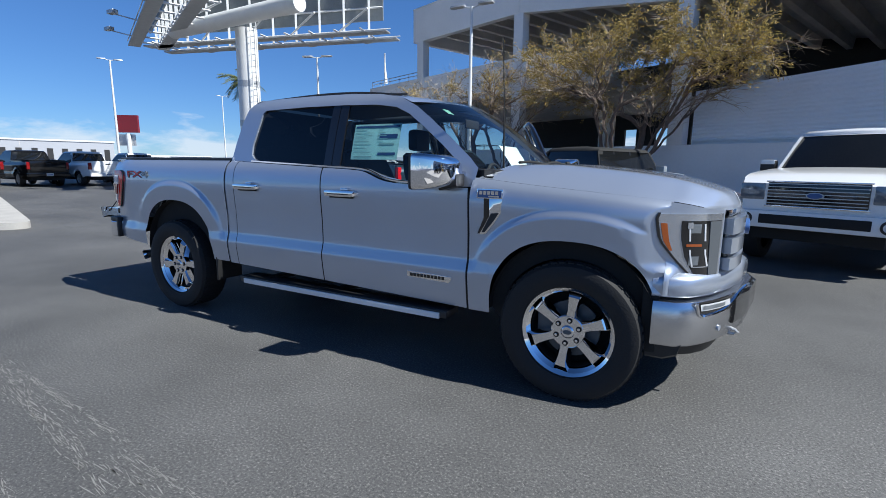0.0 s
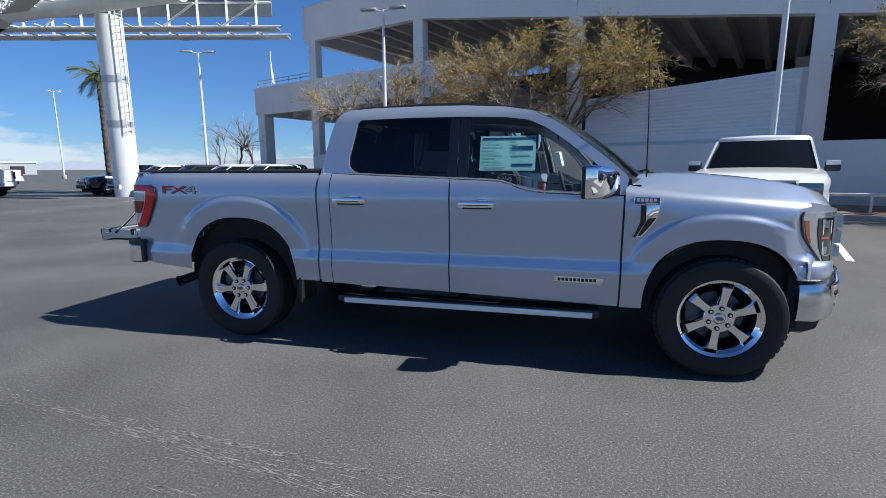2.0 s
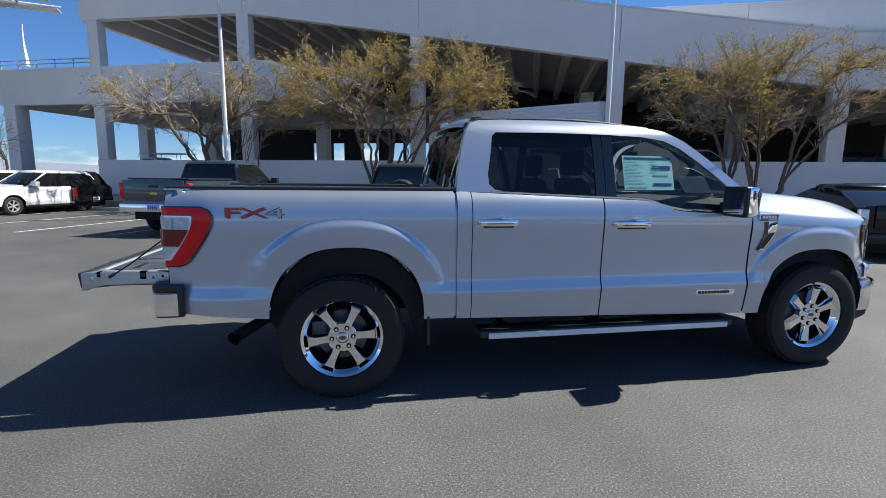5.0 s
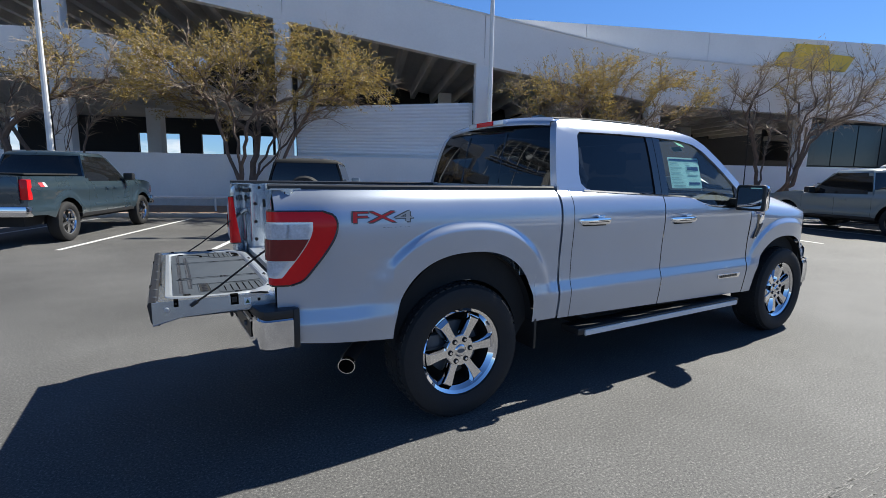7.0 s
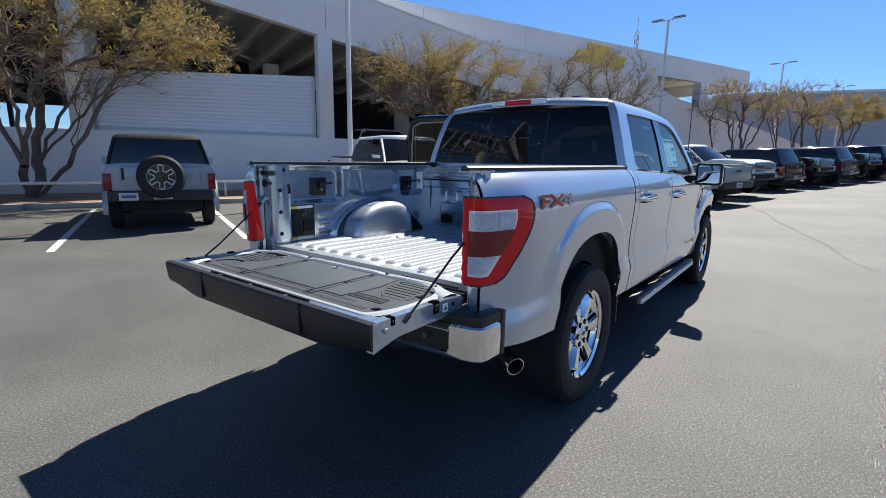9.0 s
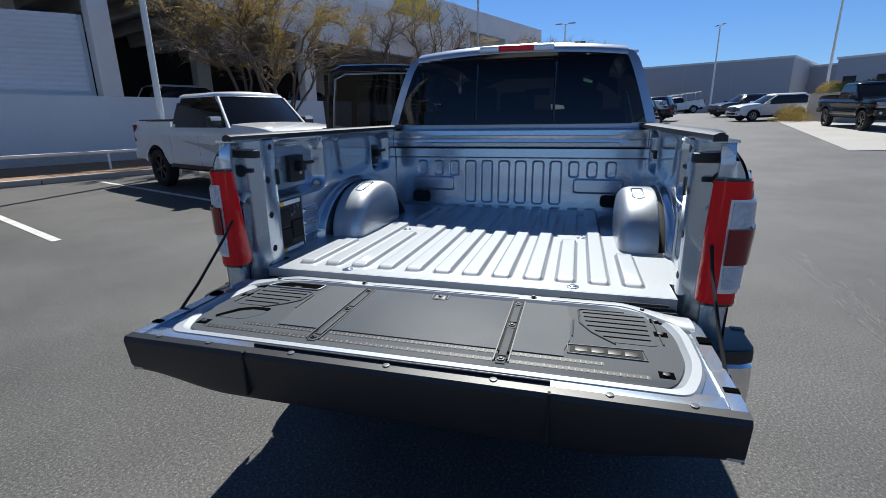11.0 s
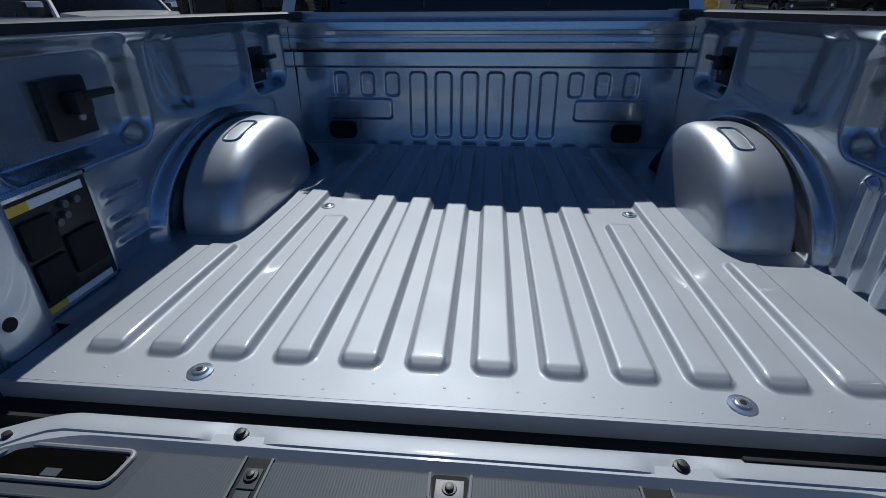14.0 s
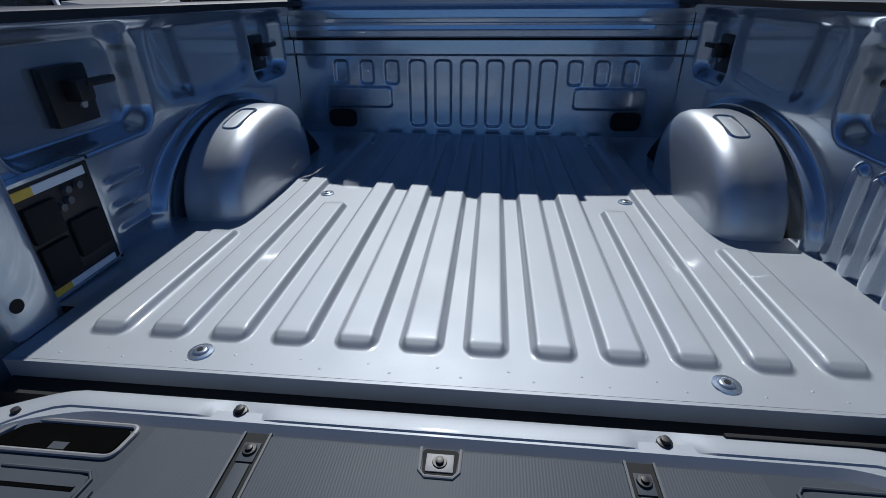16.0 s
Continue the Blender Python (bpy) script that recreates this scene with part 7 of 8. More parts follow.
    pillar(mid + 0.02, mid + 0.02, 0.035, M_GLOSS)
    if not pick:
        pillar(c0 + 0.75, max(r0 + 0.55, c0 + 0.75), 0.04, M_GLOSS)
    # painted swoosh, side decal and broad arch flares where the vehicle has them
    for s in (-1, 1):
        if swoosh:
            up_ = [(1.25, 1.06), (1.9, 1.02), (2.5, 0.99), (2.75, 1.06), (2.85, 1.12), (3.05, 1.16), (3.25, 1.15)]
            lo_ = [(1.25, 1.05), (1.9, 0.95), (2.5, 0.84), (2.9, 0.72), (3.02, 0.74), (3.12, 0.90), (3.25, 1.12)]
            part("swoosh", grid([[(x, s * (y_side(x, q) + 0.003), q) for q in spread(curve(x, lo_), curve(x, up_), 5)] for x in spread(1.25, 3.25, 30)]), M_STEEL, car, "grey painted swoosh")
        if decal:
            for xa, xb, mt in ((-0.86, -0.74, M_DECRED), (-0.74, -0.67, M_PAPER)):
                part("side_decal", grid([[(x, s * (y_side(x, q) + 0.004), q) for q in (S["deck"] - 0.20, S["deck"] - 0.12)] for x in (xa, xb)]), mt, car)
        if flare:
            for cx in (0.0, S["wb"]):
                lp = [[(cx + rr * math.cos(t), s * (w - 0.02 + dy), r + rr * math.sin(t)) for rr, dy in ((r * 1.19, 0.05), (r * 1.20, 0.075), (r * 1.36, 0.07), (r * 1.40, -0.01))] for t in (math.pi * (k - 1) / 18 for k in range(21))]
                part("arch_flare", grid(lp), body, car)
    # bed of a pickup: rails, and a black sheet as its well's shade
    if pick:
        part("bed_shade_sheet", box(xr + 0.12, c0 - 0.06, -w * 0.82, w * 0.82, S["deck"] + 0.025, S["deck"] + 0.055, bevel=0.01), M_MATTE, car)
        part("tailgate", box(xr - 0.045, xr - 0.002, -w * 0.80, w * 0.80, S["sill"] + 0.32, S["deck"] - 0.01, bevel=0.012), body, car)
        part("tailgate_handle", box(xr - 0.06, xr - 0.044, -0.12, 0.12, S["deck"] - 0.17, S["deck"] - 0.11, bevel=0.006), M_BLACK, car)
        if rear_badge:
            part("badge", prism(round_poly([(-0.10, S["deck"] - 0.34), (0.10, S["deck"] - 0.34), (0.10, S["deck"] - 0.28), (-0.10, S["deck"] - 0.28)], 0.02), xr - 0.06, xr - 0.045, "x"), rear_badge, car)
    else:
        part("rear_hatch", box(xr - 0.03, xr + 0.0, -w * 0.70, w * 0.70, S["sill"] + 0.35, S["deck"] + 0.0, bevel=0.02), body, car)
    # lamps, bumpers, plates
    hz = S["hood"] - 0.24
    yf = y_side(xf - 0.06, hz)
    for s in (-1, 1):
        part("headlight", box(xf - 0.20, xf + 0.012, min(s * (yf - 0.30), s * (yf + 0.005)), max(s * (yf - 0.30), s * (yf + 0.005)), hz - 0.13, hz + 0.10, bevel=0.02), M_HEAD, car)
        part("marker", box(xf - 0.24, xf - 0.02, min(s * (yf - 0.03), s * (yf + 0.010)), max(s * (yf - 0.03), s * (yf + 0.010)), hz - 0.11, hz + 0.06, bevel=0.008), M_AMBER if pick else M_HEAD, car)
        part("fog_ring", prism(circle(s * w * 0.76, S["sill"] + 0.15, 0.085, 18), xf + 0.045, xf + 0.068, "x", bevel=0.005), M_BLACK, car)
        part("fog_lamp", prism(circle(s * w * 0.76, S["sill"] + 0.15, 0.055, 14), xf + 0.05, xf + 0.075, "x"), M_CLEAR, car)
        yr = y_side(xr + 0.04, S["deck"] - 0.2)
        part("tail_light", box(xr - 0.02, xr + 0.11, min(s * (yr - 0.13), s * (yr + 0.008)), max(s * (yr - 0.13), s * (yr + 0.008)), S["deck"] - 0.44, S["deck"] - (0.06 if not spare else 0.12), bevel=0.015), tail or M_CARRED, car)
        ym = y_side(c1 - 0.3, S["belt"])
        mir = part("door_mirror", box(c1 - 0.42, c1 - 0.24, min(s * (ym + 0.03), s * (ym + 0.25)), max(s * (ym + 0.03), s * (ym + 0.25)), S["belt"] + 0.02, S["belt"] + 0.20, bevel=0.03), M_BLACK if pick else body, car)
        if pick and body is P_WHITE:
            part("mirror_cap", box(c1 - 0.37, c1 - 0.235, min(s * (ym + 0.035), s * (ym + 0.245)), max(s * (ym + 0.035), s * (ym + 0.245)), S["belt"] + 0.125, S["belt"] + 0.205, bevel=0.025), body, mir)
        part("stalk", box(c1 - 0.36, c1 - 0.28, min(s * (ym - 0.06), s * (ym + 0.06)), max(s * (ym - 0.06), s * (ym + 0.06)), S["belt"] + 0.0, S["belt"] + 0.05), M_BLACK, mir)
        for hx in (mid - 0.35 + 0.1, c1 - 0.95):
            part("door_handle", box(hx - 0.09, hx + 0.09, min(s * y_side(hx, S["belt"] - 0.16), s * (y_side(hx, S["belt"] - 0.16) + 0.025)), max(s * y_side(hx, S["belt"] - 0.16), s * (y_side(hx, S["belt"] - 0.16) + 0.025)), S["belt"] - 0.175, S["belt"] - 0.145, bevel=0.006), body, car)
        for gx in (mid + 0.02, c1 + 0.02, max(c0 + 0.02, 0.0 + r * 1.3)):
            lp = [[(gx + d, s * (y_side(gx, q) + 0.0015), q) for d in (-0.004, 0.004)] for q in spread(max(low(gx), S["sill"] + 0.03), S["belt"] - 0.03, 8)]
            part("door_gap", grid(lp), M_MATTE, car)
        part("side_sill", box(r * 1.25, S["wb"] - r * 1.25, min(s * w * 0.86, s * w * 0.965), max(s * w * 0.86, s * w * 0.965), S["sill"] - 0.06, S["sill"] + 0.02, bevel=0.01), M_BLACK, car)
        for cx in (0.0, S["wb"]):
            car_wheel(car, r, 0.26 if pick else 0.235, rim, s, (cx, s * (w - 0.14), r))
            part("arch", prism([(cx + r * 1.19 * math.cos(t), r + r * 1.19 * math.sin(t)) for t in (math.pi * k / 14 for k in range(15))], s * (w - 0.36), s * (w - 0.34)), M_MATTE, car)
    g = part("grille", box(xf - 0.03, xf + 0.02, -yf + 0.33, yf - 0.33, hz - 0.20, hz + 0.12, bevel=0.015), M_GLOSS, car)
    for z0, z1 in ((hz - 0.215, hz - 0.195), (hz + 0.115, hz + 0.135)):
        part("grille_frame", box(xf - 0.02, xf + 0.034, -yf + 0.31, yf - 0.31, z0, z1, bevel=0.005), M_CHROME if grille == "bars" else M_BLACK, g)
    if grille == "bars":
        for k in range(7):
            zz = hz - 0.165 + 0.044 * k
            part("grille_bar", box(xf + 0.015, xf + 0.035, -yf + 0.34, yf - 0.34, zz - 0.006, zz + 0.006), M_STEEL, g)
        part("emblem", prism([(0.10 * math.cos(t), hz - 0.05 + 0.045 * math.sin(t)) for t in (2 * math.pi * k / 16 for k in range(16))], xf + 0.03, xf + 0.045, "x", bevel=0.008), M_STEEL, g)
        part("emblem_field", prism([(0.082 * math.cos(t), hz - 0.05 + 0.034 * math.sin(t)) for t in (2 * math.pi * k / 16 for k in range(16))], xf + 0.044, xf + 0.048, "x"), M_BLUE, g)
    fb = part("front_bumper", box(xf - 0.12, xf + 0.06, -w * 0.93, w * 0.93, S["sill"] + 0.03, S["sill"] + 0.27, bevel=0.035), bump or body, car)
    part("air_intake", box(xf + 0.05, xf + 0.068, -w * 0.60, w * 0.60, S["sill"] + 0.09, S["sill"] + 0.22, bevel=0.01), M_MATTE, fb)
    rb_ = part("rear_bumper", box(xr - 0.10, xr + 0.10, -w * 0.93, w * 0.93, S["sill"] + 0.06, S["sill"] + 0.26, bevel=0.03), bump or body, car)
    part("number_plate", box(xr - 0.115, xr - 0.10, -0.16, 0.16, S["sill"] + 0.09, S["sill"] + 0.24, bevel=0.004), M_PLATE, rb_)
    for k in range(5):
        part("plate_bar", box(xr - 0.119, xr - 0.114, -0.11 + 0.05 * k, -0.08 + 0.05 * k, S["sill"] + 0.13, S["sill"] + 0.20), M_BLUE, rb_)
    if rack:
        rk = part("ladder_rack", tube([(c1 - 0.6, 0.7, S["top"] + 0.25), (xr + 0.2, 0.7, S["top"] + 0.25)], 0.03), M_WHITE, car)
        part("rack_bar", tube([(c1 - 0.6, -0.7, S["top"] + 0.25), (xr + 0.2, -0.7, S["top"] + 0.25)], 0.03), M_WHITE, rk)
        for x in (c1 - 0.6, c0 - 0.2, xr + 0.3):
            part("rack_bar", tube([(x, -0.75, S["deck"] if x < c0 else S["top"]), (x, -0.72, S["top"] + 0.25), (x, 0.72, S["top"] + 0.25), (x, 0.75, S["deck"] if x < c0 else S["top"])], 0.025), M_WHITE, rk)
    if spare:
        sw_ = part("spare_wheel", grid([[(xr - 0.16 - 0.11 * b_, 0.0 + 0.41 * a_ * math.cos(t), 1.04 + 0.41 * a_ * math.sin(t)) for a_, b_ in ((0.60, 0.9), (0.72, 1.0), (0.9, 1.0), (1.0, 0.5), (1.0, -0.6), (0.9, -1.0))] for t in (2 * math.pi * k / 32 for k in range(33))]), M_TYRE, car, "spare wheel on the tailgate")
        part("rim_disc", prism(circle(0, 1.04, 0.25, 24), xr - 0.20, xr - 0.22, "x"), M_GLOSS, sw_)
        ring_ = []
        for k in range(6):
            a = math.pi / 3 * k + math.pi / 6
            ring_ += [(0.118, a - 0.30), (0.205, a - 0.22), (0.226, a - 0.14), (0.226, a + 0.14), (0.205, a + 0.22), (0.118, a + 0.30)]
        star = tube([(xr - 0.235, q * math.cos(t), 1.04 + q * math.sin(t)) for q, t in ring_ + ring_[:1]], 0.0115, 6, cap=False)
        tube([(xr - 0.228, 0.243 * math.cos(t), 1.04 + 0.243 * math.sin(t)) for t in (2 * math.pi * k / 32 for k in range(33))], 0.006, 6, bm=star, cap=False)
        part("rim_star", star, M_WHITE, sw_)
        part("hub_cap", prism(circle(0, 1.04, 0.045, 16), xr - 0.222, xr - 0.24, "x", bevel=0.004), M_GLOSS, sw_)
        part("gate_handle", box(xr - 0.055, xr - 0.02, 0.60, 0.645, 0.98, 1.20, bevel=0.01), M_BLACK, car)
        part("number_plate", box(xr - 0.125, xr - 0.105, 0.40, 0.71, 0.60, 0.745, bevel=0.004), M_PLATE, car)
        part("plate_bar", box(xr - 0.128, xr - 0.124, 0.44, 0.67, 0.645, 0.70), M_BLUE, car)
        part("carrier", box(xr - 0.16, xr - 0.03, -0.15, 0.15, 0.90, 1.18), M_BLACK, sw_)
    return car


def stand(x, y, deg, z=0.0):
    return drape(pose(x, y, z, 0, 0, deg))


def bay(u, v, nose_in, dz=0.0, tilt=0.0):
    """Pose in the row: the rear axle lies at u, v of the building's grid."""
    p = fp(u, v)
    return drape(pose(p.x, p.y, dz, 0, 0, (69 if nose_in else -111) + tilt))


vehicle("pickup_truck", dict(PICKUP, r=0.42, sill=0.54), P_TEAL, "slate green crew cab pickup truck parked nose-in", "pickup truck", stand(-4.25, 9.72, 71), rim=M_CHROME, bump=M_CHROME, rear_badge=M_YELLOW, tail=M_RED, decal=True)
vehicle("off_road_car", OFFROAD, P_GREY, "pale grey off-road car with black roof and spare wheel", "off-road car", stand(1.62, 8.80, 68), roof_mat=M_MATTE, bump=M_BLACK, spare=True, rim=M_BLACK, flare=True)
vehicle("pickup_truck", dict(PICKUP, r=0.43, sill=0.54, belt=1.32, hood=1.32, top=2.03, deck=1.44, cab=(0.70, 3.12), roof=(0.86, 2.56)), P_WHITE, "white crew cab pickup truck backed into its bay", "pickup truck", stand(7.22, 8.42, -111), rim=M_BLACK, bump=P_WHITE, swoosh=True)
vehicle("hatchback_car", HATCH, P_BLACK, "black hatchback car with clear tail lamps parked nose-in", "car", bay(12.3, -10.6, True), tail=M_CLEAR)
vehicle("pickup_truck", dict(PICKUP, wb=3.22, w=0.93, top=1.80, deck=1.22, belt=1.10, hood=1.12, cab=(0.60, 2.70), roof=(0.75, 2.0), ro=1.2), P_SAGE, "sage grey mid-size pickup truck parked nose-in", "pickup truck", stand(15.4, 1.15, 69), rim=M_GLOSS, bump=M_BLACK)
vehicle("pickup_truck", PICKUP, P_WHITE, "white pickup truck with a black bumper backed into its bay", "pickup truck", bay(20.6, -7.5, False), rim=M_BLACK, bump=M_BLACK)
for u, mt, ni, lab in ((24.6, P_BLACK, True, "black estate car parked nose-in"), (27.3, P_BLACK, False, "black estate car backed into its bay"), (30.0, P_DGREY, True, "dark grey estate car parked nose-in"), (32.7, P_BLACK, False, "black estate car backed into its bay"), (35.4, P_BLACK, True, "black estate car parked nose-in"), (38.2, P_WHITE, False, "white estate car backed into its bay"), (41.0, P_DGREY, True, "dark grey estate car parked nose-in")):
    vehicle("estate_car", SUV, mt, lab, "car", bay(u, -10.3 if ni else -7.6, ni))
vehicle("estate_car", COMPACT, P_BLACK, "small black sport utility car beside the planting strip", "car", stand(-11.6, 18.9, 159))
for k, (mt, lab) in enumerate(((P_BLACK, "black compact sport utility car"), (P_WHITE, "white compact sport utility car"), (P_DGREY, "grey compact sport utility car"), (P_WHITE, "white compact sport utility car"), (P_WHITE, "white compact sport utility car"))):
    vehicle("compact_car", COMPACT, mt, lab + " in a row of parked cars", "car", stand(-21.2 + 2.35 * k, 19.6 - 0.25 * k, -112), "row of compact cars")
for k, (x, y, mt, lab) in enumerate(((-27.3, 5.9, P_BLACK, "black"), (-27.7, 8.85, P_BLACK, "black"), (-26.6, 11.2, P_WHITE, "white"), (-26.9, 14.3, P_WHITE, "white"), (-38.6, 22.9, P_WHITE, "white"))):
    vehicle("pickup_truck", PICKUP, mt, lab + " pickup truck parked with its tailgate outwards", "pickup truck", stand(x, y, 178), "row of pickups")
vehicle("pickup_truck", dict(PICKUP, sill=0.62, r=0.45, top=2.05, belt=1.30, hood=1.34, deck=1.46), P_BLACK, "tall black pickup truck standing on the far drive", "pickup truck", stand(26.4, -13.2, 178), rim=M_GLOSS, bump=M_BLACK, grille="dark")
vehicle("estate_car", SUV, P_BLACK, "black sport utility car on the far drive", "car", stand(24.6, -16.2, 180))
vehicle("estate_car", COMPACT, P_WHITE, "white car parked by the far planter", "car", stand(34.6, -13.6, 100))
vehicle("estate_car", COMPACT, P_DGREY, "grey car in the far lot", "car", stand(42.5, -14.0, 110))
vehicle("pickup_truck", PICKUP, P_WHITE, "white work truck in the far lot", "pickup truck", stand(58, -12.2, 100), rack=True)
vehicle("pickup_truck", PICKUP, P_BLACK, "black truck in the far lot", "pickup truck", stand(56, -9.0, 95))
p_ = fp(-19.5, 8.5)
vehicle("pickup_truck", PICKUP, P_WHITE, "white pickup truck with a ladder rack behind the low wall", "pickup truck", pose(p_.x, p_.y, 0.85, 0, 0, 159), rack=True)
for u, v, mt, lab in ((12.0, 3.6, P_WHITE, "white car inside the covered parking level"), (19.0, 4.2, P_DGREY, "silver grey car inside the covered parking level")):
    p_ = fp(u, v)
    vehicle("estate_car", SUV, mt, lab, "car", pose(p_.x, p_.y, 1.22, 0, 0, -21))


# ---- trees ----
def tree(name, seed, m, crown, fork, tips_n, leaf_n, bare, label, twig_n=17, stems=3, low_cut=-0.75):
    """A spreading desert tree: limbs that reach for points of a flattened crown, then twigs and small leaves."""
    rnd = random.Random(seed)
    cx, cy, cz, rx, ry, rz = crown
    th = holder(name, m, label, "tree", "desert trees")
    nodes, par = [], []

    def add(p, q):
        nodes.append(p)
        par.append(q)
        return len(nodes) - 1

    def reach(i, goal, bend=0.12, step=0.28):
        a = nodes[i]
        d = goal - a
        n = max(2, int(d.length / step))
        side = Vector((rnd.uniform(-1, 1), rnd.uniform(-1, 1), rnd.uniform(-0.3, 0.3))) * d.length * bend
        for k in range(1, n + 1):
            f = k / n
            w = math.sin(math.pi * f)
            i = add(a + d * f + side * w + Vector((0, 0, 0.10 * d.length * w)) + Vector((rnd.gauss(0, 1), rnd.gauss(0, 1), rnd.gauss(0, 1))) * 0.036, i)
        return i
    mains = []
    for k in range(stems):
        a = 2 * math.pi * (k + rnd.uniform(-0.2, 0.2)) / stems
        i = add(Vector((0.10 * math.cos(a), 0.10 * math.sin(a), -0.1)), -1)
        i = reach(i, Vector((0.95 * math.cos(a) + cx * 0.25, 0.95 * math.sin(a) + cy * 0.25, fork * rnd.uniform(0.85, 1.1))), 0.16)
        for j in range(3):
            b_ = a + rnd.uniform(-0.9, 0.9)
            r_ = rnd.uniform(0.35, 0.62)
            mains.append(reach(i, Vector((cx + rx * r_ * math.cos(b_), cy + ry * r_ * math.sin(b_), cz + rz * rnd.uniform(-0.45, 0.35))), 0.10))
    goals = []
    while len(goals) < tips_n:
        p = Vector((rnd.uniform(-1, 1), rnd.uniform(-1, 1), rnd.uniform(-1, 1)))
        r = p.length
        if 0.45 < r < 1.0 + 0.10 * math.sin(5 * p.x + 3 * p.y) and p.z > low_cut + 0.25 * math.hypot(p.x, p.y):
            goals.append(Vector((cx + rx * p.x, cy + ry * p.y, cz + rz * p.z)))
    base = Vector((cx * 0.3, cy * 0.3, fork))
    goals.sort(key=lambda g: (g - base).length)
    ends = []
    first = len(nodes)
    for g in goals:
        best, bd = None, 1e9
        for i in range(0, len(nodes)):
            q = nodes[i]
            if q.z < fork * 0.9:
                continue
            d = (q - g).length_squared
            if d < bd:
                best, bd = i, d
        # take the parent line a little back, so that branches leave at a slant
        for _ in range(2):
            if par[best] > 0 and nodes[par[best]].z > fork * 0.9:
                best = par[best]
        ends.append(reach(best, g, 0.10))
    tot = [0.0] * len(nodes)
    for e in ends:
        i = e
        while i >= 0:
            tot[i] += 1.0
            i = par[i]
    vs, fs = [], []
    for i, q in enumerate(nodes):
        p = par[i]
        if p < 0:
            continue
        ra, rb = 0.0095 * max(tot[p], 1) ** 0.53, 0.0095 * max(tot[i], 1) ** 0.53
        d = (q - nodes[p]).normalized()
        u_ = d.orthogonal().normalized()
        w_ = d.cross(u_)
        k0, n = len(vs), 6 if ra > 0.03 else 3
        for c, r in ((nodes[p], ra), (q + d * rb * 0.4, rb)):
            vs += [c + (u_ * math.cos(2 * math.pi * t / n) + w_ * math.sin(2 * math.pi * t / n)) * r for t in range(n)]
        fs += [(k0 + t, k0 + (t + 1) % n, k0 + n + (t + 1) % n, k0 + n + t) for t in range(n)]
    tw, fw, lf, fl = [], [], [], []
    for e in ends:
        leafy = rnd.random() >= bare + 0.5 * step01((cz + 0.25 * rz - nodes[e].z) / (0.9 * rz))
        back = nodes[e] - nodes[par[par[e]]]
        for k in range(twig_n):
            j = e
            for _ in range(rnd.randint(0, 3)):
                j = par[j] if par[j] > 0 else j
            p = nodes[j]
            d = (back.normalized() * 0.8 + Vector((rnd.gauss(0, 1), rnd.gauss(0, 1), rnd.gauss(0.30, 0.55))) * 0.6).normalized()
            ln = rnd.uniform(0.25, 0.80)
            mid, tip = p + d * ln * 0.5 + Vector((0, 0, 0.03)), p + d * ln + Vector((0, 0, -0.10 * ln))
            u_ = d.orthogonal().normalized() * 0.0066
            w_ = d.cross(u_).normalized() * 0.0066
            i = len(tw)
            tw += [p + u_, p - u_ * 0.5 + w_, p - u_ * 0.5 - w_, mid + u_ * 0.7, mid - u_ * 0.4 + w_ * 0.7, mid - u_ * 0.4 - w_ * 0.7, tip]
            fw += [(i, i + 1, i + 4, i + 3), (i + 1, i + 2, i + 5, i + 4), (i + 2, i, i + 3, i + 5), (i + 3, i + 4, i + 6), (i + 4, i + 5, i + 6), (i + 5, i + 3, i + 6)]
            if not leafy:
                continue
            for j in range(leaf_n):
                f = rnd.uniform(0.15, 1.05)
                c = p + d * ln * f + Vector((rnd.gauss(0, 0.05), rnd.gauss(0, 0.05), rnd.gauss(-0.02, 0.045)))
                a_ = (d + Vector((rnd.uniform(-1, 1), rnd.uniform(-1, 1), rnd.uniform(-1, 0.6)))).normalized()
                v_ = a_.orthogonal().normalized()
                v_.rotate(Matrix.Rotation(rnd.uniform(0, 6.28), 3, a_))
                s1, s2 = rnd.uniform(0.035, 0.085), rnd.uniform(0.011, 0.024)
                i = len(lf)
                lf += [c - a_ * s1, c + v_ * s2, c + a_ * s1, c - v_ * s2]
                fl.append((i, i + 1, i + 2, i + 3))
    for nm, v, f, mt in (("trunk", vs, fs, M_BARK), ("twig_spray", tw, fw, M_TWIG), ("crown", lf, fl, M_LEAF)):
        if not v:
            continue
        me = bpy.data.meshes.new(nm)
        me.from_pydata([tuple(p) for p in v], [], f)
        me.materials.append(mt)
        o = new(nm, me)
        o.parent = th
        if nm != "trunk":
            tagged(o, kind="stuff")
    return th


DRY, BARE = "spreading desert tree with thin twigs and dry yellow leaves", "nearly bare desert tree with thin grey twigs"
TREES = [
    # u, v, crown centre offset and half sizes, fork height, limbs, leaves, bare share
    (-7.7, -2.2, (-1.2, 0.0, 4.45, 5.2, 3.6, 1.95), 1.05, 230, 6, 0.74),
    (-1.3, -1.9, (0.9, 0.0, 4.75, 5.6, 3.8, 2.05), 1.1, 330, 10, 0.34),
    (13.4, -1.8, (0.4, 0.0, 4.55, 4.7, 3.2, 1.95), 1.15, 260, 8, 0.42),
    (22.2, -2.0, (0.9, 0.0, 5.1, 4.4, 3.2, 2.2), 1.3, 240, 3, 0.72),
    (36.4, -2.2, (0.3, 0.0, 5.3, 3.6, 3.0, 1.6), 1.9, 170, 4, 0.60),
    (44.5, -2.4, (0.0, 0.0, 5.8, 4.3, 3.0, 1.9), 2.0, 170, 5, 0.55),
    (52.0, -2.4, (0.0, 0.0, 5.6, 4.0, 3.0, 1.6), 2.0, 130, 12, 0.15),
]
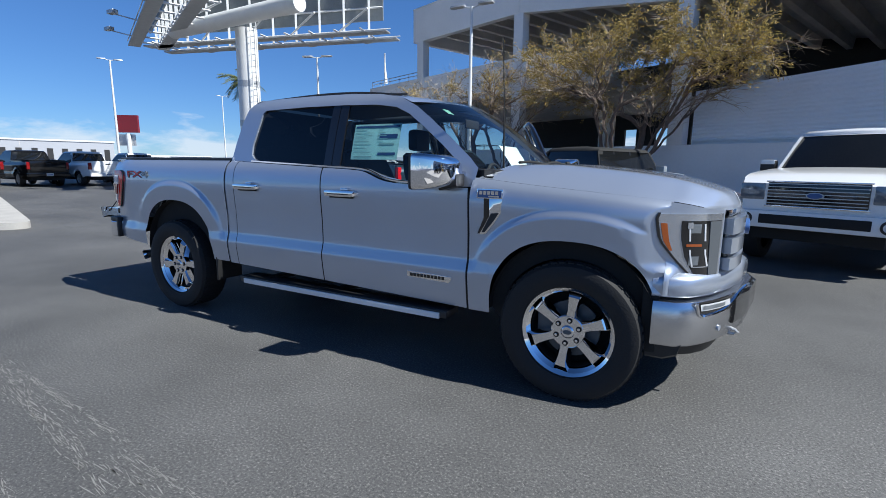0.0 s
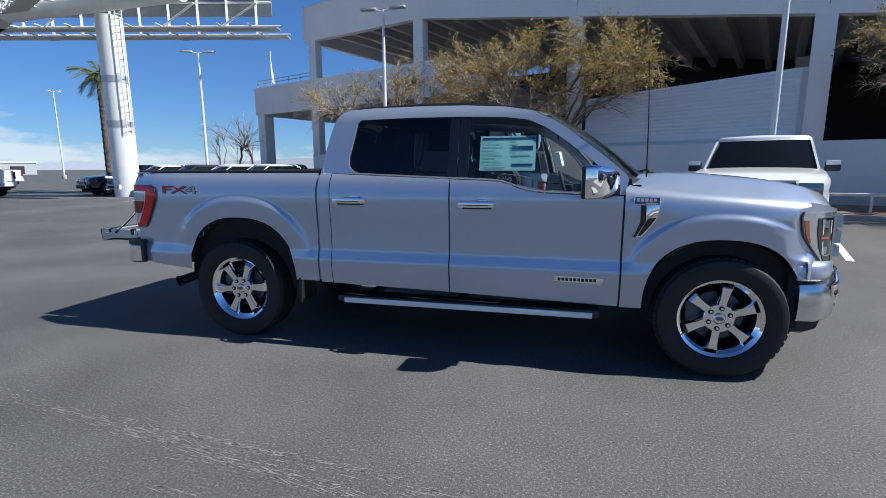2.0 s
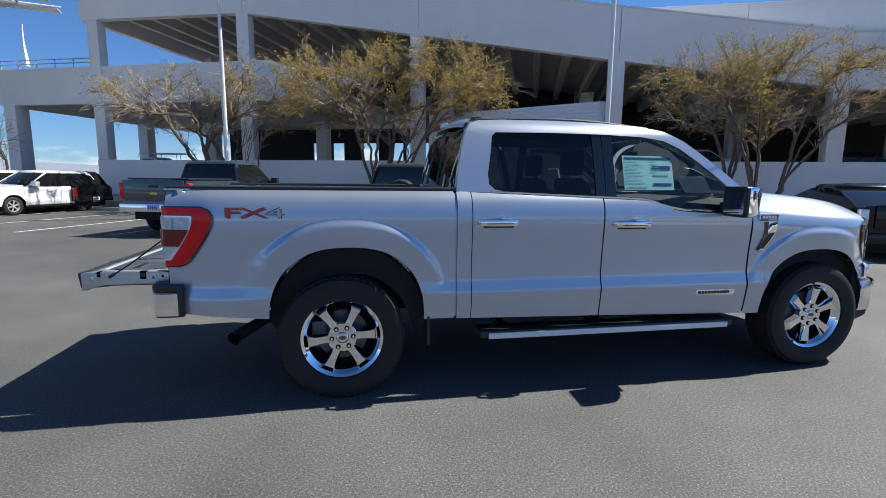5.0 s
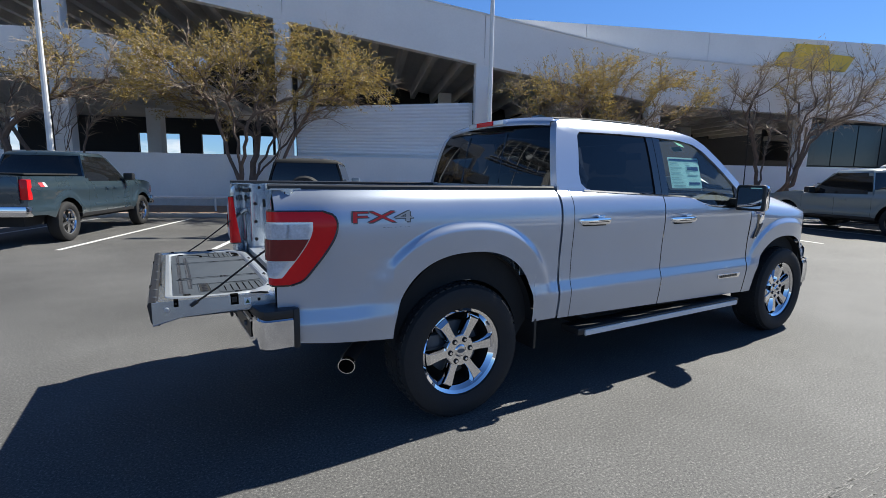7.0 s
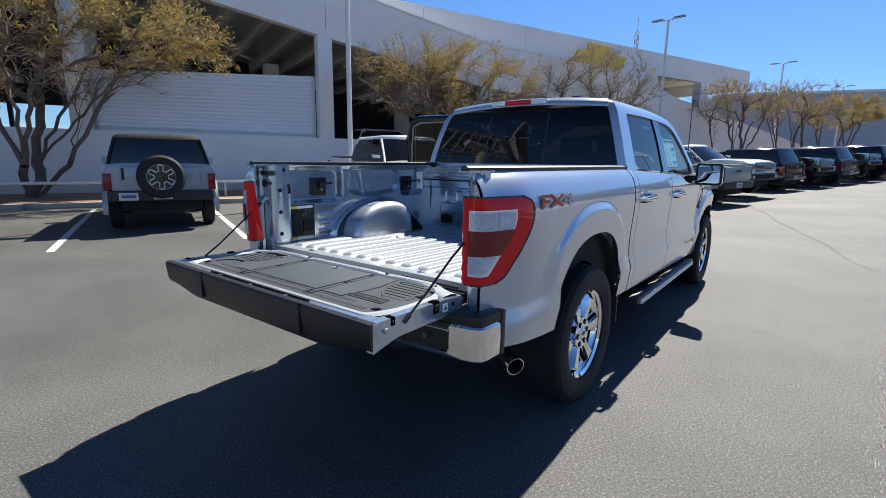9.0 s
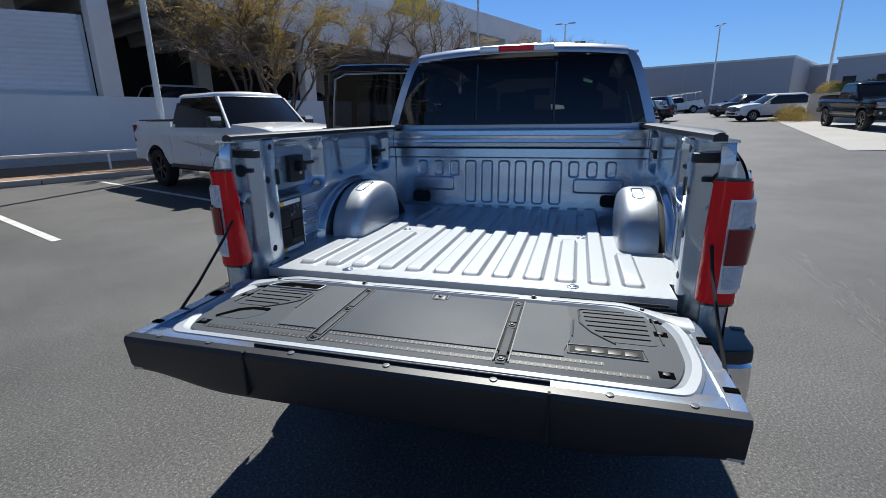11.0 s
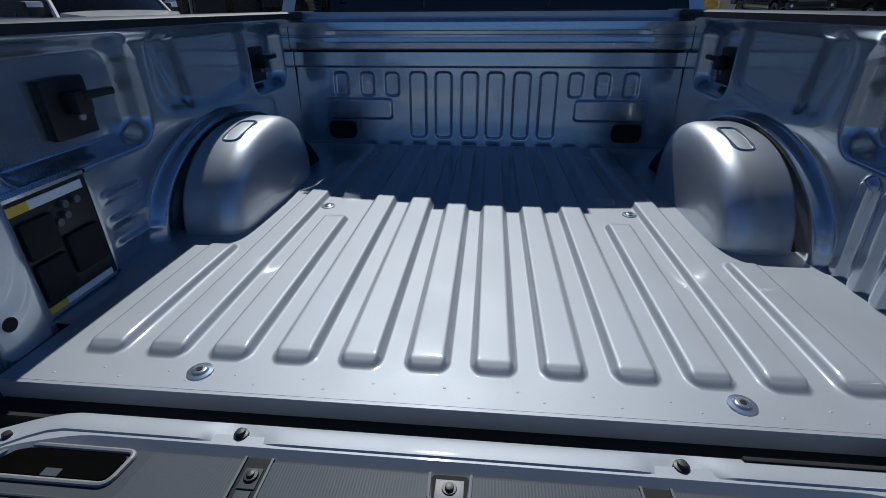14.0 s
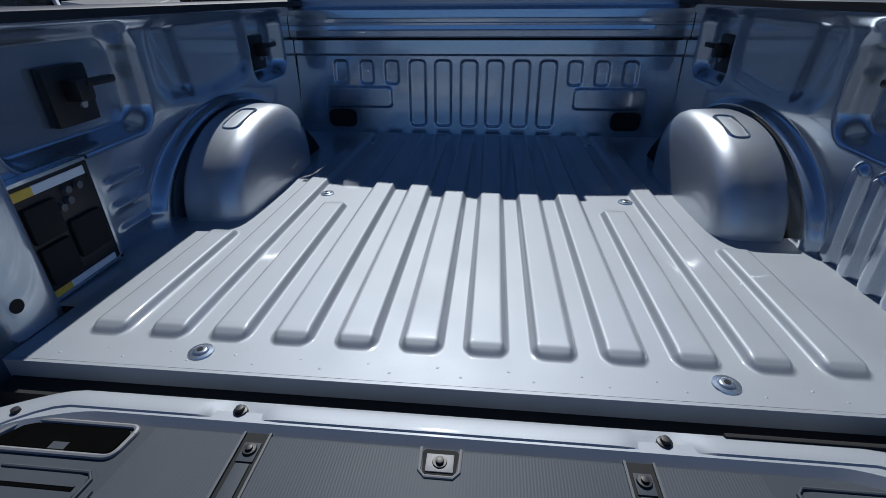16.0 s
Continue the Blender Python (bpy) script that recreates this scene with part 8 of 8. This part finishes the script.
for k, (u, v, cr, fk, tn, nl, bare) in enumerate(TREES):
    p_ = fp(u, v, 0.12)
    tree("desert_tree", 11 + 3 * k, pose(p_.x, p_.y, 0.12, 0, 0, -21), cr, fk, tn, nl, bare, DRY if bare < 0.6 else BARE)
tree("desert_tree", 71, pose(-16.2, 20.9, 0), (0, 0, 3.1, 2.2, 2.0, 1.4), 1.1, 90, 0, 1.0, "bare leafless desert tree beside parked cars", 4)


def palm(m):
    th = holder("palm_tree", m, "tall palm tree with drooping green fronds", "palm tree")
    rnd = random.Random(5)
    bm = bmesh.new()
    zs = spread(0, 7.3, 40)
    rings([[((0.24 - 0.08 * z / 7.3 + 0.02 * (i % 2)) * math.cos(t), (0.24 - 0.08 * z / 7.3 + 0.02 * (i % 2)) * math.sin(t), z) for t in (2 * math.pi * k / 14 for k in range(14))] for i, z in enumerate(zs)], bm=bm)
    part("trunk", bm, M_BARK, th, smooth=False)
    for k in range(30):
        a, e = rnd.uniform(0, 2 * math.pi), rnd.uniform(-0.9, 1.1)
        bm = bmesh.new()
        d = Vector((math.cos(a) * math.cos(e), math.sin(a) * math.cos(e), math.sin(e)))
        p = Vector((0, 0, 7.3))
        side = Vector((-math.sin(a), math.cos(a), 0))
        pts = [p]
        for i in range(7):
            d = (d + Vector((0, 0, -0.14))).normalized()
            p = p + d * 0.24
            pts.append(p)
        tube(pts, [0.02 * (1 - i / 9) for i in range(8)], 4, bm=bm)
        for i in range(2, 8):
            for q in (-1, 1):
                for j in range(3):
                    b0 = pts[i - 1].lerp(pts[i], j / 3)
                    tip = b0 + side * q * rnd.uniform(0.25, 0.42) + (pts[i] - pts[i - 1]) * rnd.uniform(0.6, 1.2) + Vector((0, 0, rnd.uniform(-0.2, 0.0)))
                    up_ = Vector((0, 0, 0.02))
                    vs = [bm.verts.new(x) for x in (b0 - up_, b0 + up_, tip)]
                    bm.faces.new(vs)
        part("frond", bm, M_PALM, th, smooth=False)


palm(pose(-25.9, 21.0, 0))


def shrub(m, r, mat, seed, label):
    rnd = random.Random(seed)
    vs, fs = [], []
    for k in range(1400):
        d = Vector((rnd.gauss(0, 1), rnd.gauss(0, 1), abs(rnd.gauss(0, 1)))).normalized() * r * rnd.uniform(0.35, 1.0)
        c = Vector((d.x, d.y, d.z * 0.9))
        u_ = (d + Vector((rnd.uniform(-1, 1), rnd.uniform(-1, 1), rnd.uniform(-1, 1))) * 0.4 * r).normalized()
        v_ = u_.orthogonal().normalized()
        i = len(vs)
        vs += [c - u_ * 0.06, c + v_ * 0.02, c + u_ * 0.06, c - v_ * 0.02]
        fs.append((i, i + 1, i + 2, i + 3))
    me = bpy.data.meshes.new("desert_shrub")
    me.from_pydata([tuple(v) for v in vs], [], fs)
    me.materials.append(mat)
    o = new("desert_shrub", me)
    o.matrix_basis = m
    tagged(o, label, "shrub")


for u, v in ((26.6, -2.2), (18.6, -1.6), (28.5, -2.4)):
    p_ = fp(u, v)
    shrub(pose(p_.x, p_.y, 0.12), 0.75, M_LEAFG, int(u), "low green desert shrub against the white wall")


# ---- lamps, poles, billboard ----
def lamp_post(x, y, h, deg, label="tall white car park lamp post with flat heads", r=0.085, heads=True):
    th = holder("lamp_post", pose(x, y, ground_z(x, y), 0, 0, deg), label, "lamp post", "car park lamp posts")
    part("pole", tube([(0, 0, 0), (0, 0, h * 0.5), (0, 0, h)], [r, r * 0.85, r * 0.6], 10), M_WHITE, th)
    part("footing", prism(circle(0, 0, 0.28, 18), 0.0, 0.55, "z", bevel=0.02), M_KERB, th)
    if heads:
        for s in (-1, 1):
            part("arm", tube([(0, 0, h - 0.05), (s * 0.35, 0, h + 0.02)], 0.03, 6), M_WHITE, th)
            part("lamp_head", rings([[(s * xx, dy * wd, h + 0.02 + dz) for dy, dz in ((-1, 0.0), (1, 0.0), (0.8, 0.07), (-0.8, 0.07))] for xx, wd in ((0.28, 0.08), (0.38, 0.14), (0.85, 0.14), (0.92, 0.09))]), M_STEEL, th)


lamp_post(8.0, 10.2, 11.0, -21)
lamp_post(-4.3, 14.2, 7.45, 0)
lamp_post(-16.8, 19.0, 7.65, 20)
lamp_post(-40.7, 19.8, 9.8, 60, r=0.11)
lamp_post(-68.9, 51.7, 12.5, 60, r=0.12)
lamp_post(27.5, 5.7, 9.3, 80, r=0.10)
lamp_post(47.0, 1.4, 9.6, 80, r=0.10)
lamp_post(68.0, -3.0, 10.0, 80, r=0.11)
lamp_post(40.0, -17.5, 9.0, 80, r=0.10)
lamp_post(62.0, -15.0, 9.5, 20, r=0.11)


def billboard():
    th = holder("billboard", pose(-19.6, 16.3, 0), "large two-faced billboard on a thick white steel column, seen from behind", "billboard")
    part("column", tube([(0, 0, 0), (0, 0, 8.9)], 0.60, 28), M_WHITE, th)
    for z in (3.5, 5.7):
        part("band", tube([(0, 0, z), (0, 0, z + 0.35)], 0.607, 28), M_STEEL, th)
    lad = part("ladder", tube([(0.75, -0.35, 3.4), (0.75, -0.35, 9.2)], 0.03, 6), M_WHITE, th)
    part("ladder_side", tube([(0.75, 0.05, 3.4), (0.75, 0.05, 9.2)], 0.03, 6), M_WHITE, lad)
    for k in range(18):
        part("rung", tube([(0.75, -0.35, 3.5 + 0.32 * k), (0.75, 0.05, 3.5 + 0.32 * k)], 0.015, 5), M_WHITE, lad)
    part("torsion_tube", tube([(-5.2, -1.0, 9.15), (5.6, -1.4, 9.15)], 0.42, 18), M_WHITE, th)
    # two faces in a V, each with uprights and a walkway
    for (ax, ay), (bx, by) in (((-9.9, 1.1), (6.0, 5.0)), ((-9.9, 0.4), (5.2, -6.5))):
        d = Vector((bx - ax, by - ay, 0))
        n = Vector((-d.y, d.x, 0)).normalized()
        L = d.length
        e = d.normalized()
        o = Vector((ax, ay, 0))
        s = 1 if n.y > 0 else -1
        inw = -1 if by > 0 else 1
        n = n * s
        lp = [[tuple(o + e * q + n * w_ + Vector((0, 0, z))) for w_, z in ((-0.05, 9.9), (0.05, 9.9), (0.05, 14.6), (-0.05, 14.6))] for q in (0, L)]
        face_ = part("sign_face", rings(lp), M_BILL, th)
        for k in range(10):
            q = L * (k + 0.5) / 10
            part("upright", tube([tuple(o + e * q + n * inw * 0.25 + Vector((0, 0, z))) for z in (8.9, 14.4)], 0.09, 4), M_WHITE, th)
            part("bracket", tube([tuple(o + e * q + n * inw * 1.6 + Vector((0, 0, 9.1))), tuple(o + e * q - n * inw * 1.2 + Vector((0, 0, 9.1)))], 0.06, 4), M_WHITE, th)
        for z in (10.6, 12.2, 13.8):
            part("girt", tube([tuple(o + n * inw * 0.15 + Vector((0, 0, z))), tuple(o + e * L + n * inw * 0.15 + Vector((0, 0, z)))], 0.06, 4), M_WHITE, th)
        for off in (-0.75, 0.95):
            lp = [[tuple(o + e * q - n * inw * w_ + Vector((0, 0, z))) for w_, z in ((off - 0.35, 9.0), (off + 0.35, 9.0), (off + 0.35, 9.08), (off - 0.35, 9.08))] for q in (-0.4, L + 0.6)]
            part("walkway", rings(lp), M_STEEL, th)
            part("walkway_rail", tube([tuple(o - e * 0.4 - n * inw * (off + 0.35) + Vector((0, 0, 9.3))), tuple(o + e * (L + 0.6) - n * inw * (off + 0.35) + Vector((0, 0, 9.3)))], 0.03, 5), M_WHITE, th)
        for k in range(4):
            q = L * (k + 0.5) / 4
            part("lamp_arm", tube([tuple(o + e * q - n * inw * 0.9 + Vector((0, 0, 9.1))), tuple(o + e * q - n * inw * 2.4 + Vector((0, 0, 9.3)))], 0.035, 5), M_STEEL, th)
            part("flood_lamp", box(-0.3, 0.3, -0.15, 0.15, -0.08, 0.12, bevel=0.02), M_STEEL, th).matrix_basis = Matrix.Translation(o + e * q - n * inw * 2.4 + Vector((0, 0, 9.35)))
        for k in range(5):
            q = L * k / 5
            a_ = o + e * q + n * inw * 0.3
            part("brace", tube([tuple(a_ + Vector((0, 0, 9.0))), tuple(a_ + e * L / 5 + n * inw * 2.0 + Vector((0, 0, 9.9)))], 0.06, 5), M_WHITE, th)


billboard()

# small flag on the deck parapet
p_ = fp(-21.6, 0.3)
fl_ = holder("feather_flag", pose(p_.x, p_.y, 6.95), "white feather flag on the deck parapet", "flag")
part("pole", tube([(0, 0, 0), (0, 0, 2.4)], 0.02, 6), M_STEEL, fl_)
part("cloth", thick(grid([[(0.02 + 0.03 * math.sin(3 * z), 0.0 + q * (0.34 - 0.12 * z), z) for q in (0, 0.33, 0.66, 1)] for z in spread(0.3, 2.4, 8)]), 0.006), M_WHITE, fl_)

# ---- islands, drive edge, far buildings and hills ----
isl = prism(round_poly([(-7.5, 0.75), (-8.2, -0.2), (-30.0, -0.2), (-30.0, 7.0), (-17.5, 3.6)], 0.5, 6), 0.0, 0.14, "z")
tagged(obj("kerb_island", isl, M_KERB), "pale concrete traffic island with a kerb", "traffic island", kind="structure")
rows = []
for x in spread(14.75, 60.0, 24):
    yb = -8.3 - 0.22 * (x - 14.86)
    rows.append([(x + 0.18 * (yb - y) * 0.2 * (1 - (x - 14.75) / 45), y, ground_z(x, y) + 0.02) for y in [yb - q for q in (0, 1, 2, 4, 7, 11, 16, 24, 34)]])
tagged(obj("pavement", thick(grid(rows), 0.06), M_PAVE, angle=60), "pale concrete apron of the far drive", "pavement", kind="structure")
isl = prism(round_poly([(9.6, -7.0), (7.7, -6.65), (6.4, -7.6), (7.5, -16.0), (11.5, -16.0)], 0.25, 5), -0.05, 0.24, "z")
tagged(obj("kerb_island", isl, M_KERB), "pale concrete traffic island with a kerb", "traffic island", kind="structure")
pl = prism(round_poly([(29.3, -13.8), (32.3, -13.5), (32.9, -16.1), (29.9, -16.7)], 0.3), 0.6, 2.45, "z", bevel=0.03)
tagged(obj("planter", pl, M_PAVE), "pale concrete planter with dry shrubs", "planter")
for k, (x, y, z, r) in enumerate(((30.2, -14.5, 2.4, 0.8), (31.5, -14.4, 2.4, 0.9), (29.9, -15.7, 2.4, 0.9), (31.6, -12.6, 0.92, 1.15), (32.6, -12.9, 0.94, 1.0), (31.5, -15.5, 2.4, 0.8))):
    shrub(pose(x, y, z), r, M_LEAF if k in (1, 3, 4) else M_LEAFG, 40 + k, "dry desert shrub by the far planter")


def warehouse(x0, y0, x1, y1, h, depth, label, doors=0):
    a, c = Vector((x0, y0, 0)), Vector((x1, y1, 0))
    d = c - a
    ang = math.atan2(d.y, d.x)
    th = holder("warehouse", Matrix.Translation(a) @ Matrix.Rotation(ang, 4, "Z"), label, "warehouse", "far buildings")
    part("wall", box(0, d.length, 0, depth, 0, h), M_FARWALL, th)
    part("roof_edge", box(-0.2, d.length + 0.2, -0.15, depth, h, h + 0.35), M_WHITE, th)
    for k in range(1, int(d.length / 9)):
        part("joint", box(9 * k - 0.05, 9 * k + 0.05, -0.03, 0.0, 0, h), M_SOFFIT, th)
    for k in range(doors):
        part("door", box(d.length * (k + 0.25) / doors, d.length * (k + 0.65) / doors, -0.06, 0.0, 0.2, h * 0.72), M_DARK, th)


def polar(deg, r):
    return (-2.4 + r * math.cos(radians(deg)), -0.2 + r * math.sin(radians(deg)))


warehouse(*polar(-6.0, 118), *polar(-19.25, 110), 10.8, 40, "long pale grey warehouse with joint lines", 0)
warehouse(*polar(-19.2, 128), *polar(-23.0, 122), 10.0, 30, "pale grey warehouse set back", 0)
warehouse(*polar(-22.5, 105), *polar(-40, 95), 9.6, 40, "pale grey warehouse with dark dock doors", 7)
warehouse(*polar(8.0, 90), *polar(-5.5, 96), 12.0, 30, "pale grey office building with dark windows", 0)
warehouse(-124, 34, -116, 58, 5.6, 20, "low white building with an arcade of dark openings", 10)
warehouse(-160, 60, -140, 100, 3.2, 20, "low white far building", 6)
cont = box(-6, 6, -1.25, 1.25, 0.2, 3.2, bevel=0.03)
ob = obj("freight_container", cont, material("red_container", (0.42, 0.05, 0.03), rough=0.6, vary=0.2, scale=2, fine=20))
x_, y_ = polar(-2.8, 62)
ob.matrix_basis = pose(x_, y_, 0, 0, 0, -60)
tagged(ob, "rusty red freight container by the far building", "container")
for k in range(24):
    b = box(-5.8 + 0.49 * k, -5.6 + 0.49 * k, -1.30, -1.25, 0.3, 3.1)
    part("rib", b, ob.data.materials[0], ob)
# far small billboard on its post
fb_ = holder("billboard", pose(-117, 62, 0, 0, 0, 30), "small far billboard on a post", "billboard")
part("post", tube([(0, 0, 0), (0, 0, 8)], 0.5, 10), M_WHITE, fb_)
part("sign_face", box(-2.6, 2.6, -0.3, 0.3, 8.2, 12.2), M_DKRED, fb_)
part("sign_frame", box(-3.2, 1.2, 0.35, 0.8, 5.2, 7.8), M_STEEL, fb_)

hb = bmesh.new()
rows = []
for k in range(0, 121):
    a = 2 * math.pi * k / 120
    hgt = 22 + 16 * noise.noise(Vector((math.cos(a) * 3.1, math.sin(a) * 3.1, 0.3))) + 9 * noise.noise(Vector((math.cos(a) * 11, math.sin(a) * 11, 4.0)))
    rows.append([(1500 * math.cos(a), 1500 * math.sin(a), -5), (1520 * math.cos(a), 1520 * math.sin(a), max(hgt, 4)), (1900 * math.cos(a), 1900 * math.sin(a), -5)])
grid(rows, hb)
tagged(obj("backdrop", hb, M_HILL), "desert hills on the horizon, coloured pale blue for haze", "hills", kind="structure")

# scraped streaks and a crack in the asphalt
rnd = random.Random(3)
STREAKS = [(0.45, -2.395, 1.95, -2.50, 0.012, 150), (0.10, -2.42, 2.25, -2.74, 0.028, 300), (0.20, -2.40, 1.75, -2.60, 0.05, 160), (1.9, -2.60, 3.3, -2.80, 0.03, 200), (0.9, -2.82, 2.4, -3.02, 0.012, 90), (-1.0, -2.26, 0.1, -2.40, 0.03, 110), (2.1, -2.55, 3.0, -2.62, 0.01, 80)]
for x0, y0, x1, y1, wd, cnt in STREAKS:
    bm = bmesh.new()
    d = Vector((x1 - x0, y1 - y0, 0))
    e0 = d.normalized()
    nn = Vector((-e0.y, e0.x, 0))
    for j in range(cnt):
        f = rnd.random()
        c = Vector((x0, y0, 0)) + d * f + nn * rnd.gauss(0, wd)
        l_, w_ = rnd.choice((0.006, 0.010, 0.014, 0.03, 0.06)) * rnd.uniform(0.7, 1.3), rnd.uniform(0.0012, 0.0032)
        e = e0.copy()
        e.rotate(Matrix.Rotation(rnd.gauss(0, 0.10), 3, "Z"))
        g_ = Vector((-e.y, e.x, 0))
        vs = [bm.verts.new(c + e * a_ + g_ * b_ + Vector((0, 0, 0.002))) for a_, b_ in ((-l_, 0), (-l_ * 0.3, -w_), (l_ * 0.5, -w_ * 0.7), (l_, 0), (l_ * 0.2, w_))]
        bm.faces.new(vs)
    tagged(obj("scrape", bm, M_SCUFF, smooth=False), "pale scraped streaks on the asphalt", "road marking", kind="stuff")
crack = []
for k in range(40):
    f = k / 39
    x, y = 6.0 + 14 * f, -2.75 + 1.2 * f * 3.0 + 0.12 * noise.noise(Vector((f * 9, 0, 0)))
    crack.append((x, y, ground_z(x, y)))
bm = bmesh.new()
grid([[(x, y - 0.007, z + 0.005) for x, y, z in crack], [(x, y + 0.007, z + 0.005) for x, y, z in crack]], bm)
tagged(obj("crack", bm, M_SEAL, smooth=False), "long dark sealed crack across the asphalt", "crack", kind="structure")

# lattice radio mast far behind the building
p_ = fp(75.6, 37.0)
mast = holder("radio_mast", pose(p_.x, p_.y, 0), "tall thin grey lattice radio mast far off", "radio mast")
for k in range(3):
    a = 2 * math.pi * k / 3
    part("leg", tube([(0.5 * math.cos(a), 0.5 * math.sin(a), 0), (0.35 * math.cos(a), 0.35 * math.sin(a), 23.5)], 0.07, 5), M_STEEL, mast)
for k in range(24):
    a, c = 2 * math.pi * k / 3, 2 * math.pi * (k + 1) / 3
    part("brace", tube([(0.42 * math.cos(a), 0.42 * math.sin(a), 11.0 + 0.5 * k), (0.42 * math.cos(c), 0.42 * math.sin(c), 11.5 + 0.5 * k)], 0.05, 4), M_STEEL, mast)
for z, r in ((22.0, 0.9), (23.2, 0.7)):
    part("aerial", tube([(-r, 0, z), (r, 0, z)], 0.18, 6), M_WHITE, mast)
part("spike", tube([(0, 0, 23.0), (0, 0, 26.0)], 0.05, 5), M_STEEL, mast)
